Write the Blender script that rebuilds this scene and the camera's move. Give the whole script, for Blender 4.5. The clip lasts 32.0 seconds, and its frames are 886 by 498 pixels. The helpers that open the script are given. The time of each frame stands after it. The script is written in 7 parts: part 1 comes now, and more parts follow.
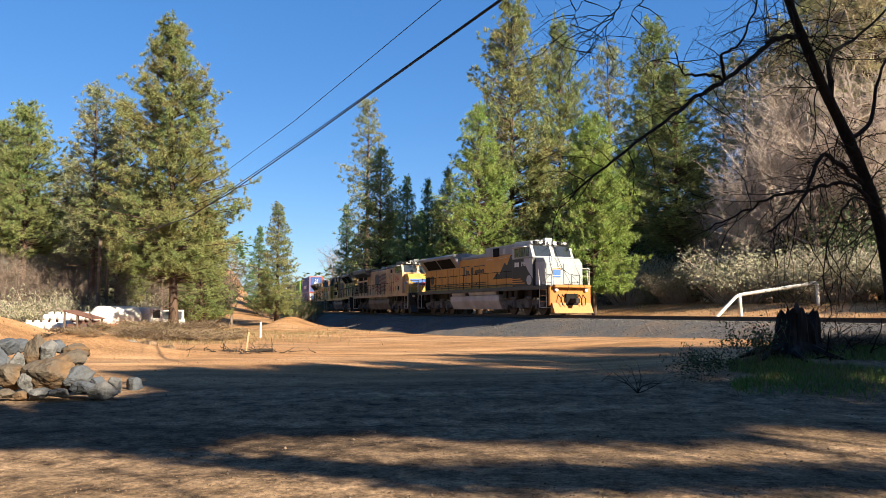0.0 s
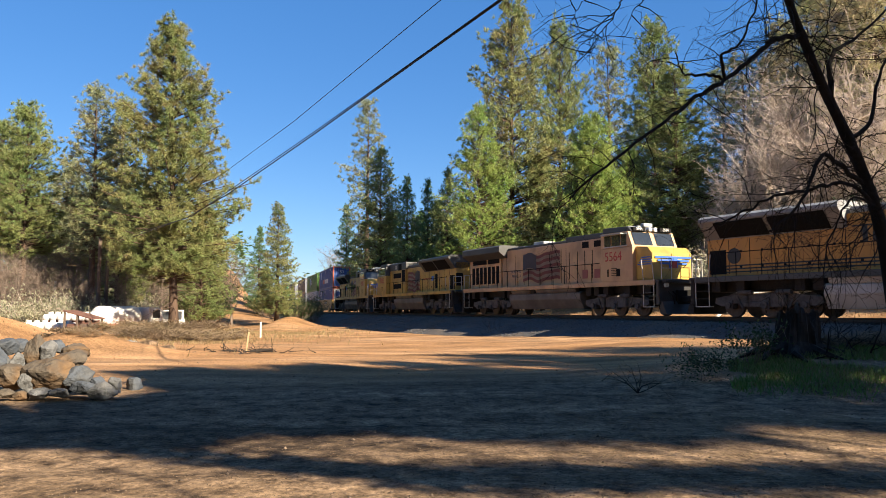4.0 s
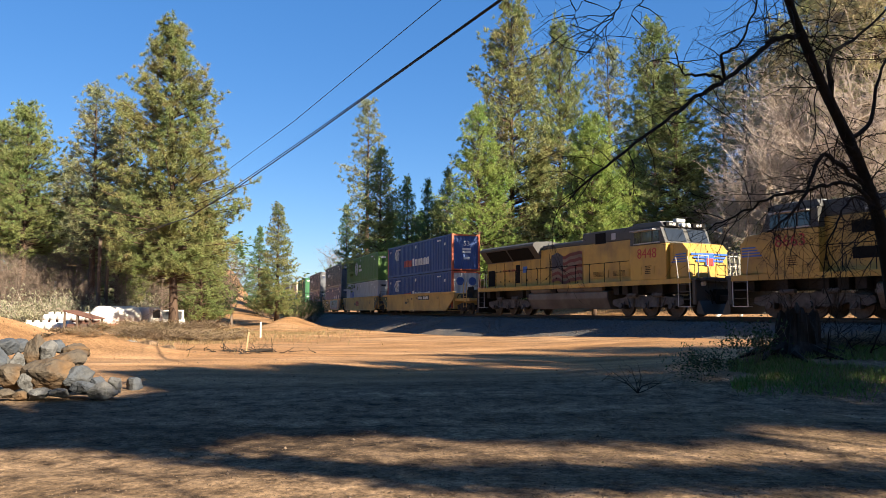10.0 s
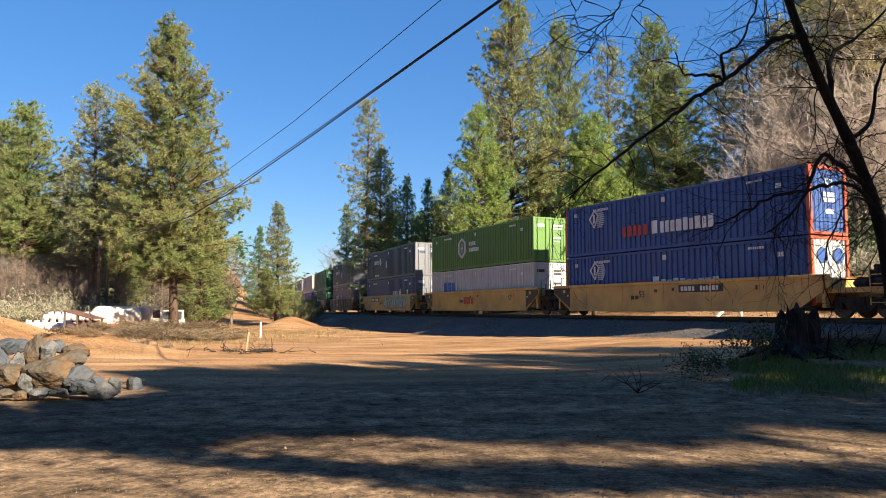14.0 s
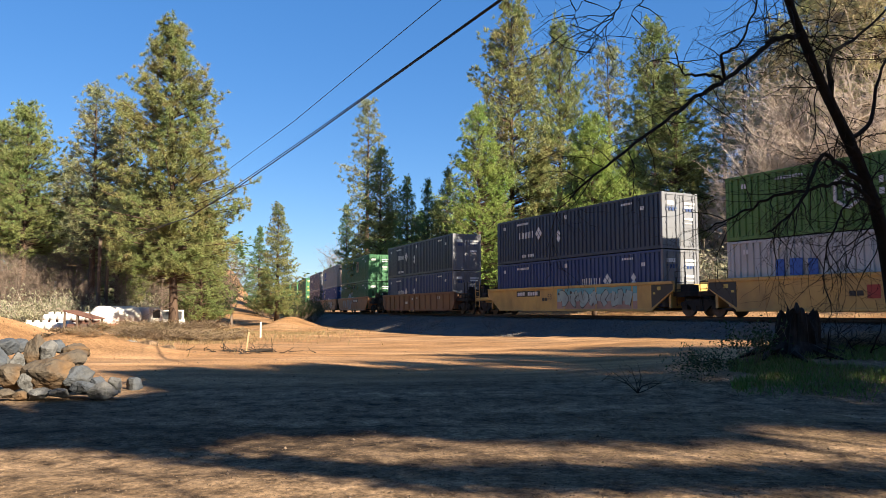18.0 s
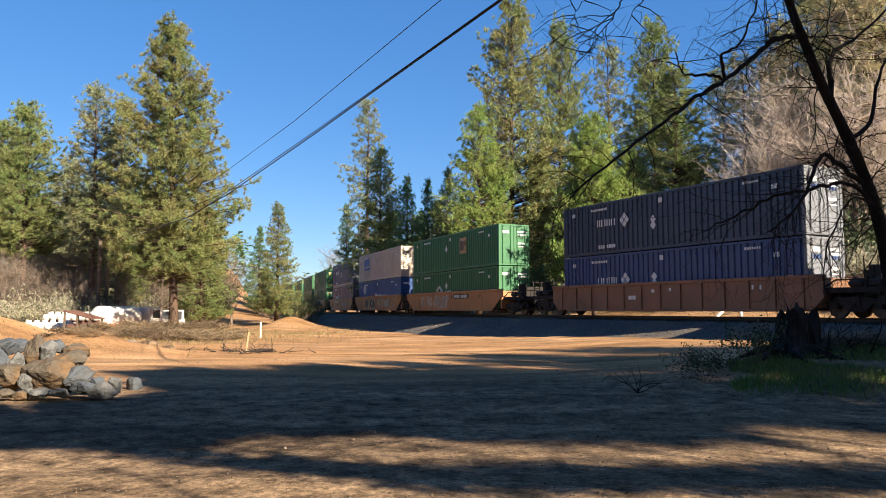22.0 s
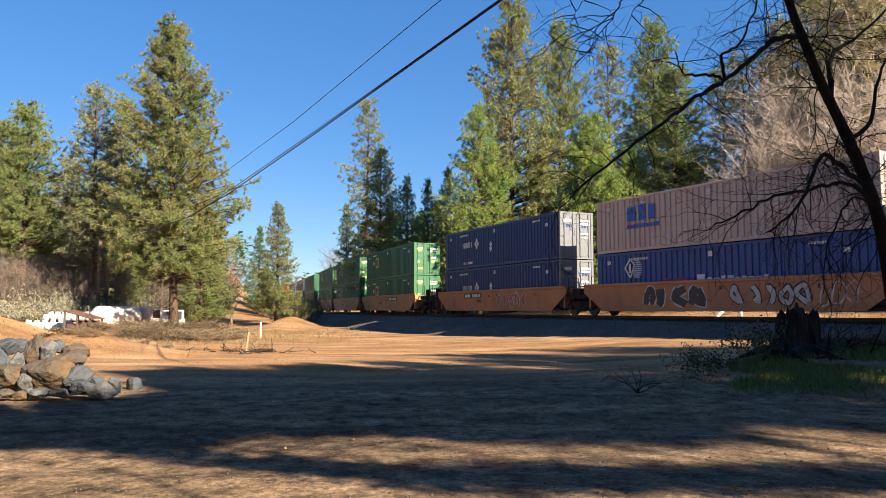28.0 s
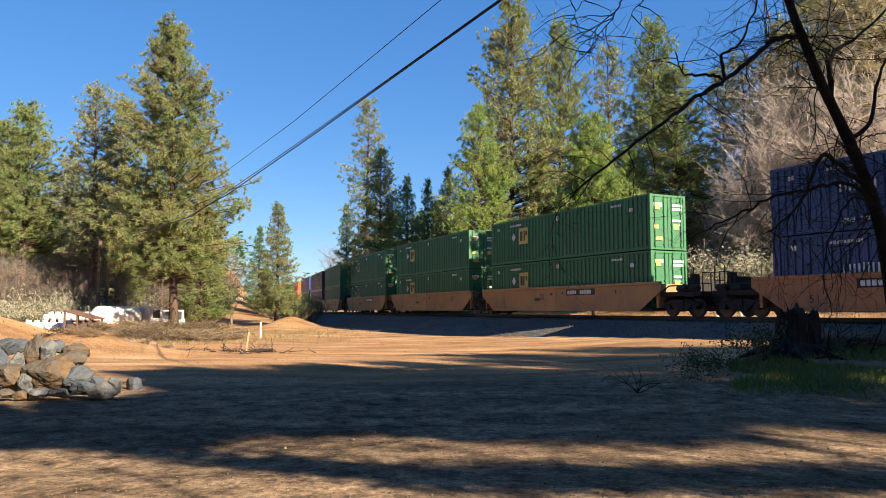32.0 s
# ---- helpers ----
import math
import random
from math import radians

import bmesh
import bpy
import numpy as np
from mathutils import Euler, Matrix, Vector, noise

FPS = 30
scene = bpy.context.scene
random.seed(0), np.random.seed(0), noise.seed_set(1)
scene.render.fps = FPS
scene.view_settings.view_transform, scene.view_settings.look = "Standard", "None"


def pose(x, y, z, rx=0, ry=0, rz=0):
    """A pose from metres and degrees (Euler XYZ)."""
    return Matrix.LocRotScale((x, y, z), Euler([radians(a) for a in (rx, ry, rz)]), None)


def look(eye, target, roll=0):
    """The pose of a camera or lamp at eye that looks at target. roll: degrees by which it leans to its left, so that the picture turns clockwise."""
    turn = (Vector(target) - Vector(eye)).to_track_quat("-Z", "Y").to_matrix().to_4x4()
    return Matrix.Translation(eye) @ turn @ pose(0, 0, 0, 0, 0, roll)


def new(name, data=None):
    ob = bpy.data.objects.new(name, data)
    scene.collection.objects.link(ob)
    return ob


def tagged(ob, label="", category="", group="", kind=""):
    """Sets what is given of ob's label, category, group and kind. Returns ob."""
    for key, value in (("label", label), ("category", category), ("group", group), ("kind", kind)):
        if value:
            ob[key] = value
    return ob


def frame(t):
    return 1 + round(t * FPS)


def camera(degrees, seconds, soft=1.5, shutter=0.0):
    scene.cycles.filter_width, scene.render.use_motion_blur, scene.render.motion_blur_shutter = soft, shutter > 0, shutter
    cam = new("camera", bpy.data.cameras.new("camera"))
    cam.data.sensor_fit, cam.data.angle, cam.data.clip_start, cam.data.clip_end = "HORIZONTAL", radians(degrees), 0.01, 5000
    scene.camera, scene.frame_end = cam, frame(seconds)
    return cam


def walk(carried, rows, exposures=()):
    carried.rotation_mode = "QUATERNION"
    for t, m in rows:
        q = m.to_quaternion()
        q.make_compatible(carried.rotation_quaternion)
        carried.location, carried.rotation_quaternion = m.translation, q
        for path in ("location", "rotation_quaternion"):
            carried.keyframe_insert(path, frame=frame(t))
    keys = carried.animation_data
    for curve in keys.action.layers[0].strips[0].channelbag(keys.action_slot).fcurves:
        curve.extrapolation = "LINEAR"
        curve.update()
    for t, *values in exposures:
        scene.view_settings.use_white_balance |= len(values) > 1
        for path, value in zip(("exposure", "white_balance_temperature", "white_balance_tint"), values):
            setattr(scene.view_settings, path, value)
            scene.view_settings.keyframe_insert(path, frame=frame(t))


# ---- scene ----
cam = camera(61.17, 32.0, soft=0.6)
EYE = (0.0, 0.0, 1.6)
VIEW = pose(0, 0, 1.6, 94.63, 0, 0)
walk(cam, [(0, VIEW), (32.0, VIEW)], exposures=[(0, 1.62, 6850, 8), (32.0, 1.62, 6850, 8)])

# ---- light ----
SUN_AZ, SUN_EL = math.atan2(-0.690, 0.723), radians(29.5)
SUN_WAY = Vector((math.cos(SUN_AZ) * math.cos(SUN_EL), math.sin(SUN_AZ) * math.cos(SUN_EL), math.sin(SUN_EL)))
world = bpy.data.worlds.new("sky_world")
scene.world = world
world.use_nodes = True
wn = world.node_tree.nodes
sky = wn.new("ShaderNodeTexSky")
sky.sky_type, sky.sun_disc = "NISHITA", False
sky.sun_elevation, sky.sun_rotation = SUN_EL, math.pi / 2 - SUN_AZ
sky.altitude, sky.air_density, sky.dust_density, sky.ozone_density = 700, 1.0, 0.6, 3.0
wn["Background"].inputs["Strength"].default_value = 0.055
deep = wn.new("ShaderNodeHueSaturation")
deep.inputs["Saturation"].default_value, deep.inputs["Hue"].default_value = 1.22, 0.504
world.node_tree.links.new(sky.outputs[0], deep.inputs["Color"])
clear = wn.new("ShaderNodeMix")
clear.data_type = "RGBA"
clear.inputs[0].default_value, clear.inputs[7].default_value = 0.40, (0.34, 1.72, 5.25, 1)
world.node_tree.links.new(deep.outputs[0], clear.inputs[6])
world.node_tree.links.new(clear.outputs[2], wn["Background"].inputs[0])
sun = new("sun", bpy.data.lights.new("sun", "SUN"))
sun.data.energy, sun.data.angle, sun.data.color = 5.0, radians(0.53), (1.0, 0.89, 0.74)
sun.matrix_world = look(SUN_WAY * 60, (0, 0, 0))


# ---- materials ----
def mat(name, colour, second=None, scale=3.0, rough=0.8, metal=0.0, bump=0.0, bump_scale=None, contrast=0.35,
        dirt=None, dirt_scale=0.6, dirt_amount=0.5, vary=0.0, island=False, spec=0.4, stretch=None):
    """A surface of two mixed tones, with grain, stains and a fine relief."""
    m = bpy.data.materials.new(name)
    m.use_nodes = True
    nt = m.node_tree
    nd, ln = nt.nodes, nt.links
    b = nd["Principled BSDF"]
    b.inputs["Roughness"].default_value, b.inputs["Metallic"].default_value = rough, metal
    b.inputs["Specular IOR Level"].default_value = spec
    second = second or tuple(c * 0.72 for c in colour)
    geo = nd.new("ShaderNodeNewGeometry")
    tex = nd.new("ShaderNodeTexCoord")
    src = tex.outputs["Object"]
    if stretch:
        mp = nd.new("ShaderNodeMapping")
        mp.inputs["Scale"].default_value = stretch
        ln.new(src, mp.inputs[0])
        src = mp.outputs[0]
    n1 = nd.new("ShaderNodeTexNoise")
    n1.inputs["Scale"].default_value, n1.inputs["Detail"].default_value, n1.inputs["Roughness"].default_value = scale, 6, 0.65
    ln.new(src, n1.inputs["Vector"])
    ramp = nd.new("ShaderNodeMapRange")
    ramp.inputs[1].default_value, ramp.inputs[2].default_value = 0.5 - contrast / 2, 0.5 + contrast / 2
    ln.new(n1.outputs[0], ramp.inputs[0])
    mix = nd.new("ShaderNodeMix")
    mix.data_type = "RGBA"
    ln.new(ramp.outputs[0], mix.inputs[0])
    mix.inputs[6].default_value, mix.inputs[7].default_value = (*colour, 1), (*second, 1)
    out = mix.outputs[2]
    if dirt:
        n2 = nd.new("ShaderNodeTexNoise")
        n2.inputs["Scale"].default_value, n2.inputs["Detail"].default_value = dirt_scale, 8
        ln.new(tex.outputs["Object"], n2.inputs["Vector"])
        r2 = nd.new("ShaderNodeMapRange")
        r2.inputs[1].default_value, r2.inputs[2].default_value, r2.inputs[4].default_value = 0.45, 0.7, dirt_amount
        ln.new(n2.outputs[0], r2.inputs[0])
        m2 = nd.new("ShaderNodeMix")
        m2.data_type = "RGBA"
        ln.new(r2.outputs[0], m2.inputs[0])
        ln.new(out, m2.inputs[6])
        m2.inputs[7].default_value = (*dirt, 1)
        out = m2.outputs[2]
    if vary:
        hs = nd.new("ShaderNodeHueSaturation")
        rnd = geo.outputs["Random Per Island"] if island else nd.new("ShaderNodeObjectInfo").outputs["Random"]
        r3 = nd.new("ShaderNodeMapRange")
        r3.inputs[3].default_value, r3.inputs[4].default_value = 1 - vary, 1 + vary
        ln.new(rnd, r3.inputs[0])
        ln.new(r3.outputs[0], hs.inputs["Value"])
        ln.new(out, hs.inputs["Color"])
        out = hs.outputs[0]
    ln.new(out, b.inputs["Base Color"])
    if bump:
        n3 = nd.new("ShaderNodeTexNoise")
        n3.inputs["Scale"].default_value, n3.inputs["Detail"].default_value = bump_scale or scale * 4, 5
        ln.new(src, n3.inputs["Vector"])
        bp = nd.new("ShaderNodeBump")
        bp.inputs["Strength"].default_value, bp.inputs["Distance"].default_value = 0.8, bump
        ln.new(n3.outputs[0], bp.inputs["Height"])
        ln.new(bp.outputs[0], b.inputs["Normal"])
    return m


def leaf_mat(name, colour, second, scale=0.35, vary=0.35, through_light=0.26, dead=None, dead_amount=0.6):
    """Foliage: two greens in patches, each blade a little lighter or darker, some light shining through; dead: the tone of withered tufts."""
    m = mat(name, colour, second, scale=scale, rough=0.6, vary=vary, island=True, spec=0.25, contrast=0.25, dirt=dead, dirt_scale=0.9, dirt_amount=dead_amount)
    nt = m.node_tree
    b = nt.nodes["Principled BSDF"]
    tr = nt.nodes.new("ShaderNodeBsdfTranslucent")
    ms = nt.nodes.new("ShaderNodeMixShader")
    ms.inputs[0].default_value = through_light
    nt.links.new(b.inputs["Base Color"].links[0].from_socket, tr.inputs[0])
    nt.links.new(b.outputs[0], ms.inputs[1])
    nt.links.new(tr.outputs[0], ms.inputs[2])
    nt.links.new(ms.outputs[0], nt.nodes["Material Output"].inputs[0])
    return m


# ---- mesh helpers ----
def part(name, bm, material, parent, label=""):
    """Links a bmesh (or a mesh) as one mesh object under a thing or a part."""
    if isinstance(bm, bmesh.types.BMesh):
        me = bpy.data.meshes.new(name)
        bm.to_mesh(me)
        bm.free()
    else:
        me = bm
    if material and not me.materials:
        me.materials.append(material)
    ob = new(name, me)
    ob.parent = parent
    return tagged(ob, label)


def thing(name, m, label, category, group="", kind=""):
    ob = new(name)
    ob.empty_display_size = 0.2
    ob.matrix_world = m
    return tagged(ob, label, category, group, kind)


def box(bm, x0, x1, y0, y1, z0, z1):
    v = [bm.verts.new(p) for p in ((x0, y0, z0), (x1, y0, z0), (x1, y1, z0), (x0, y1, z0), (x0, y0, z1), (x1, y0, z1), (x1, y1, z1), (x0, y1, z1))]
    for f in ((3, 2, 1, 0), (4, 5, 6, 7), (0, 1, 5, 4), (1, 2, 6, 5), (2, 3, 7, 6), (3, 0, 4, 7)):
        bm.faces.new([v[i] for i in f])
    return bm


def boxes(*rows):
    bm = bmesh.new()
    for r in rows:
        box(bm, *r)
    return bm


def bevelled(bm, w=0.03, seg=2):
    bmesh.ops.bevel(bm, geom=bm.edges[:], offset=w, segments=seg, profile=0.6, affect="EDGES", clamp_overlap=True)
    return bm


def tube(bm, points, radii, sides=6, cap=True):
    """A tube along points; radii is one number or one for each point."""
    pts = [Vector(p) for p in points]
    if not isinstance(radii, (list, tuple)):
        radii = [radii] * len(pts)
    rings, ref = [], None
    for i, p in enumerate(pts):
        t = (pts[min(i + 1, len(pts) - 1)] - pts[max(i - 1, 0)])
        t = t.normalized() if t.length > 1e-6 else Vector((0, 0, 1))
        if ref is None:
            ref = t.orthogonal().normalized()
        ref = (ref - t * ref.dot(t))
        ref = ref.normalized() if ref.length > 1e-4 else t.orthogonal().normalized()
        o = t.cross(ref)
        rings.append([bm.verts.new(p + (ref * math.cos(a) + o * math.sin(a)) * radii[i]) for a in (2 * math.pi * k / sides for k in range(sides))])
    for a, b in zip(rings, rings[1:]):
        for k in range(sides):
            bm.faces.new((a[k], a[(k + 1) % sides], b[(k + 1) % sides], b[k]))
    if cap:
        bm.faces.new(rings[0][::-1])
        bm.faces.new(rings[-1])
    return bm


def prism(bm, outline, y0, y1):
    """A solid with the outline of (x, z) points, from y0 to y1."""
    a = [bm.verts.new((x, y0, z)) for x, z in outline]
    b = [bm.verts.new((x, y1, z)) for x, z in outline]
    bm.faces.new(a)
    bm.faces.new(b[::-1])
    for i in range(len(a)):
        j = (i + 1) % len(a)
        bm.faces.new((a[j], a[i], b[i], b[j]))
    bmesh.ops.recalc_face_normals(bm, faces=bm.faces[:])
    return bm


def cross_prism(bm, section, x0, x1):
    """A solid with the section of (y, z) points, from x0 to x1."""
    a = [bm.verts.new((x0, y, z)) for y, z in section]
    b = [bm.verts.new((x1, y, z)) for y, z in section]
    bm.faces.new(a)
    bm.faces.new(b[::-1])
    for i in range(len(a)):
        j = (i + 1) % len(a)
        bm.faces.new((a[j], a[i], b[i], b[j]))
    bmesh.ops.recalc_face_normals(bm, faces=bm.faces[:])
    return bm


def tri_mesh(name, verts, tris, smooth=False):
    """A mesh from arrays of corners and triangles."""
    me = bpy.data.meshes.new(name)
    verts, tris = np.asarray(verts, np.float32), np.asarray(tris, np.int32)
    me.vertices.add(len(verts))
    me.vertices.foreach_set("co", verts.ravel())
    me.loops.add(tris.size)
    me.loops.foreach_set("vertex_index", tris.ravel())
    me.polygons.add(len(tris))
    me.polygons.foreach_set("loop_start", np.arange(0, tris.size, 3, dtype=np.int32))
    me.update(calc_edges=True)
    if smooth:
        me.polygons.foreach_set("use_smooth", np.ones(len(tris), bool))
    return me


# ---- the line of the track ----
HEAD, DIST, RADIUS, CURVE_IN, CURVE_OUT = radians(56.61), 29.609, 313.4, 4.0, -92.0
RAIL_Z = 1.27
AHEAD = Vector((math.cos(HEAD), -math.sin(HEAD)))
AWAY = Vector((math.sin(HEAD), math.cos(HEAD)))


def track(s, side=0.0):
    """Place and heading on the track at s metres; side: metres towards the road."""
    u = min(s, CURVE_IN)
    th = max(CURVE_IN - max(s, CURVE_OUT), 0) / RADIUS
    p = AWAY * DIST + AHEAD * max(s, CURVE_IN) - AHEAD * RADIUS * math.sin(th) + AWAY * RADIUS * (1 - math.cos(th))
    d = AHEAD * math.cos(th) - AWAY * math.sin(th)
    if s < CURVE_OUT:
        p = p + d * (s - CURVE_OUT)
    n = Vector((-d.y, d.x)) * -1
    return p + n * side, d


TRACK_S = np.arange(-420, 120, 2.0)
TRACK_XY = np.array([track(s)[0][:] for s in TRACK_S])
TRACK_N = np.array([(lambda d: (d.y, -d.x))(track(s)[1]) for s in TRACK_S])


def across(x, y):
    """Signed distance from the track, positive on the road's side, and the place along it."""
    d2 = (TRACK_XY[:, 0] - x) ** 2 + (TRACK_XY[:, 1] - y) ** 2
    k = int(np.argmin(d2))
    r = (x - TRACK_XY[k, 0]) * TRACK_N[k, 0] + (y - TRACK_XY[k, 1]) * TRACK_N[k, 1]
    return r, TRACK_S[k]


def smooth(a, b, x):
    t = min(max((x - a) / (b - a), 0), 1)
    return t * t * (3 - 2 * t)


def bump(x, y, cx, cy, sx, sy, h):
    return h * math.exp(-((x - cx) / sx) ** 2 - ((y - cy) / sy) ** 2)


def ground_z(x, y):
    r, s = across(x, y)
    n = noise.noise(Vector((x * 0.12, y * 0.12, 3.1))) * 0.10 + noise.noise(Vector((x * 0.5, y * 0.5, 8.7))) * 0.03
    n += noise.noise(Vector((x * 1.7, y * 1.7, 1.7))) * 0.012 + noise.noise(Vector((x * 0.16 + 0.05 * y, y * 1.3, 6.1))) * 0.022 * (1 if y > 4 else 0)
    if r >= 0:
        foot = -0.15 + 0.6 * smooth(-46, -14, s)
        z = foot * (1 - smooth(4.5, 16, r)) + n * smooth(2, 7, r)
        z -= 0.45 * smooth(28, 58, y) * smooth(6, 20, r)
        z += min(0.085 * max(y - 74, 0), 16) * smooth(5, 15, r)
    else:
        z = 0.75 + n * smooth(2, 5, -r) + 0.45 * smooth(3.5, 7, -r) + 0.02 * max(-r - 8, 0)
        z += 14 * smooth(14, 90, -r) * smooth(-75, -20, s)
        z += 0.75 * smooth(5, 11, -r) * (1 - smooth(15, 28, -r)) * smooth(-65, -40, s)      # low cut bank beyond the track
    if y > 8:
        z += bump(x, y, -15.4, 76, 2.0, 6, 1.0) * smooth(4.0, 6.0, r)      # cut bank beside the line
        z += bump(x, y, -22.5, 60, 9, 6.5, -0.9)                            # the yard lies a little lower
        z += bump(x, y, -19.0, 50, 7, 6, 0.9)                               # brushy rise under the big pine
        z += bump(x, y, 9.5, 17.2, 4.2, 2.6, 0.62)                          # grassy bank by the stump
        z += bump(x, y, -13.6, 28, 1.7, 1.5, 0.75) + bump(x, y, -11.6, 27, 2.2, 1.2, 0.4)   # heaps of dirt
        z += bump(x, y, -23.5, 38, 3.6, 3, 1.5)
    return z


# ---- ground ----
M_DIRT = mat("dirt", (0.37, 0.198, 0.090), (0.26, 0.140, 0.064), scale=0.5, rough=0.95, bump=0.05, bump_scale=9, dirt=(0.46, 0.285, 0.160), dirt_scale=0.16, dirt_amount=0.6, spec=0.15)


def road_blend(m):
    """Lays a grey-brown gravel road over the orange dirt, its edge ragged, and scatters dark patches, one ragged spot
    and grit.
    """
    nt = m.node_tree
    nd, ln = nt.nodes, nt.links
    b = nd["Principled BSDF"]
    old = b.inputs["Base Color"].links[0].from_socket
    tc = nd.new("ShaderNodeTexCoord")
    sep = nd.new("ShaderNodeSeparateXYZ")
    ln.new(tc.outputs["Object"], sep.inputs[0])
    wob = nd.new("ShaderNodeTexNoise")
    wob.inputs["Scale"].default_value, wob.inputs["Detail"].default_value = 0.25, 6
    ln.new(tc.outputs["Object"], wob.inputs["Vector"])
    k = nd.new("ShaderNodeMath")
    k.operation = "MULTIPLY_ADD"
    ln.new(wob.outputs[0], k.inputs[0])
    k.inputs[1].default_value = 7.0
    ln.new(sep.outputs["Y"], k.inputs[2])
    mr = nd.new("ShaderNodeMapRange")
    mr.inputs[1].default_value, mr.inputs[2].default_value, mr.inputs[3].default_value, mr.inputs[4].default_value = 18.5, 23.0, 1.0, 0.0
    ln.new(k.outputs[0], mr.inputs[0])
    grit = nd.new("ShaderNodeTexNoise")
    grit.inputs["Scale"].default_value, grit.inputs["Detail"].default_value, grit.inputs["Roughness"].default_value = 2.2, 10, 0.75
    ln.new(tc.outputs["Object"], grit.inputs["Vector"])
    road = nd.new("ShaderNodeValToRGB")
    road.color_ramp.elements[0].position, road.color_ramp.elements[0].color = 0.34, (0.028, 0.017, 0.010, 1)
    road.color_ramp.elements[1].position, road.color_ramp.elements[1].color = 0.66, (0.35, 0.232, 0.140, 1)
    ln.new(grit.outputs[0], road.inputs[0])
    mx = nd.new("ShaderNodeMix")
    mx.data_type = "RGBA"
    ln.new(mr.outputs[0], mx.inputs[0])
    ln.new(old, mx.inputs[6])
    ln.new(road.outputs[0], mx.inputs[7])
    fine = nd.new("ShaderNodeTexNoise")
    fine.inputs["Scale"].default_value, fine.inputs["Detail"].default_value, fine.inputs["Roughness"].default_value = 16, 8, 0.8
    ln.new(tc.outputs["Object"], fine.inputs["Vector"])
    fr = nd.new("ShaderNodeMapRange")
    fr.inputs[1].default_value, fr.inputs[2].default_value, fr.inputs[3].default_value, fr.inputs[4].default_value = 0.36, 0.66, 0.4, 1.6
    ln.new(fine.outputs[0], fr.inputs[0])
    mp = nd.new("ShaderNodeMapping")
    mp.inputs["Scale"].default_value, mp.inputs["Rotation"].default_value = (0.2, 0.9, 1), (0, 0, 0.2)
    ln.new(tc.outputs["Object"], mp.inputs[0])
    rut = nd.new("ShaderNodeTexNoise")
    rut.inputs["Scale"].default_value, rut.inputs["Detail"].default_value = 0.9, 8
    ln.new(mp.outputs[0], rut.inputs["Vector"])
    rr = nd.new("ShaderNodeMapRange")
    rr.inputs[1].default_value, rr.inputs[2].default_value, rr.inputs[3].default_value, rr.inputs[4].default_value = 0.34, 0.66, 0.6, 1.3
    ln.new(rut.outputs[0], rr.inputs[0])
    both = nd.new("ShaderNodeMath")
    both.operation = "MULTIPLY"
    ln.new(rr.outputs[0], both.inputs[0])
    ln.new(fr.outputs[0], both.inputs[1])
    # darkens one ragged spot of the near road, down to 0.3
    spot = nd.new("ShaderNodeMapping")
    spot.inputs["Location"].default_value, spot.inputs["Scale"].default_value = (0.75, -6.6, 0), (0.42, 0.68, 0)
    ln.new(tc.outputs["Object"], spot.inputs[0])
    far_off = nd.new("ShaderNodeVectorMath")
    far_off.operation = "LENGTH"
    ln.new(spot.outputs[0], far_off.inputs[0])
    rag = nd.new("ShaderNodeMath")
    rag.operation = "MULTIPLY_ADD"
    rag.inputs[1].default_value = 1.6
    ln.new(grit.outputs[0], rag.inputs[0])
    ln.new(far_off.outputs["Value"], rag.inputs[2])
    spot_tone = nd.new("ShaderNodeMapRange")
    spot_tone.inputs[1].default_value, spot_tone.inputs[2].default_value, spot_tone.inputs[3].default_value = 1.0, 1.75, 0.3
    ln.new(rag.outputs[0], spot_tone.inputs[0])
    spotted = nd.new("ShaderNodeMath")
    spotted.operation = "MULTIPLY"
    ln.new(both.outputs[0], spotted.inputs[0])
    ln.new(spot_tone.outputs[0], spotted.inputs[1])
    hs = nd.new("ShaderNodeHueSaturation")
    ln.new(spotted.outputs[0], hs.inputs["Value"])
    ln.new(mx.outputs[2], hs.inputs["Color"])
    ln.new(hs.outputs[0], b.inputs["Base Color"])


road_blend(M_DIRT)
M_BALLAST = mat("ballast_stone", (0.125, 0.118, 0.112), (0.055, 0.053, 0.052), scale=9, rough=0.9, bump=0.06, bump_scale=18, dirt=(0.22, 0.14, 0.08), dirt_scale=0.5, dirt_amount=0.5, spec=0.2)
M_RAIL = mat("rail_steel", (0.10, 0.06, 0.04), (0.06, 0.04, 0.03), scale=4, rough=0.6, metal=0.4)
M_TIE = mat("tie_wood", (0.09, 0.07, 0.055), (0.05, 0.04, 0.035), scale=5, rough=0.9, vary=0.3, bump=0.01)

angles = np.concatenate([np.linspace(-math.pi, -0.66, 40, endpoint=False), np.linspace(-0.66, 0.66, 190), np.linspace(0.66, math.pi, 40, endpoint=False)[1:]])
radii = np.concatenate([[0.4, 1.2, 2.2, 3.2], np.geomspace(4, 30, 90), np.geomspace(30.6, 140, 80), np.geomspace(150, 3500, 22)])
gv, gt = [(0, 0, ground_z(0, 0))], []
for r in radii:
    for a in angles:
        px, py = r * math.sin(a), r * math.cos(a)
        gv.append((px, py, ground_z(px, py)))
NA = len(angles)
for j in range(NA):
    gt.append((0, 1 + (j + 1) % NA, 1 + j))
for i in range(len(radii) - 1):
    for j in range(NA):
        a, b = 1 + i * NA + j, 1 + i * NA + (j + 1) % NA
        gt += [(a, b, b + NA), (a, b + NA, a + NA)]
ground = new("ground", tri_mesh("ground", gv, gt, True))
ground.data.materials.append(M_DIRT)
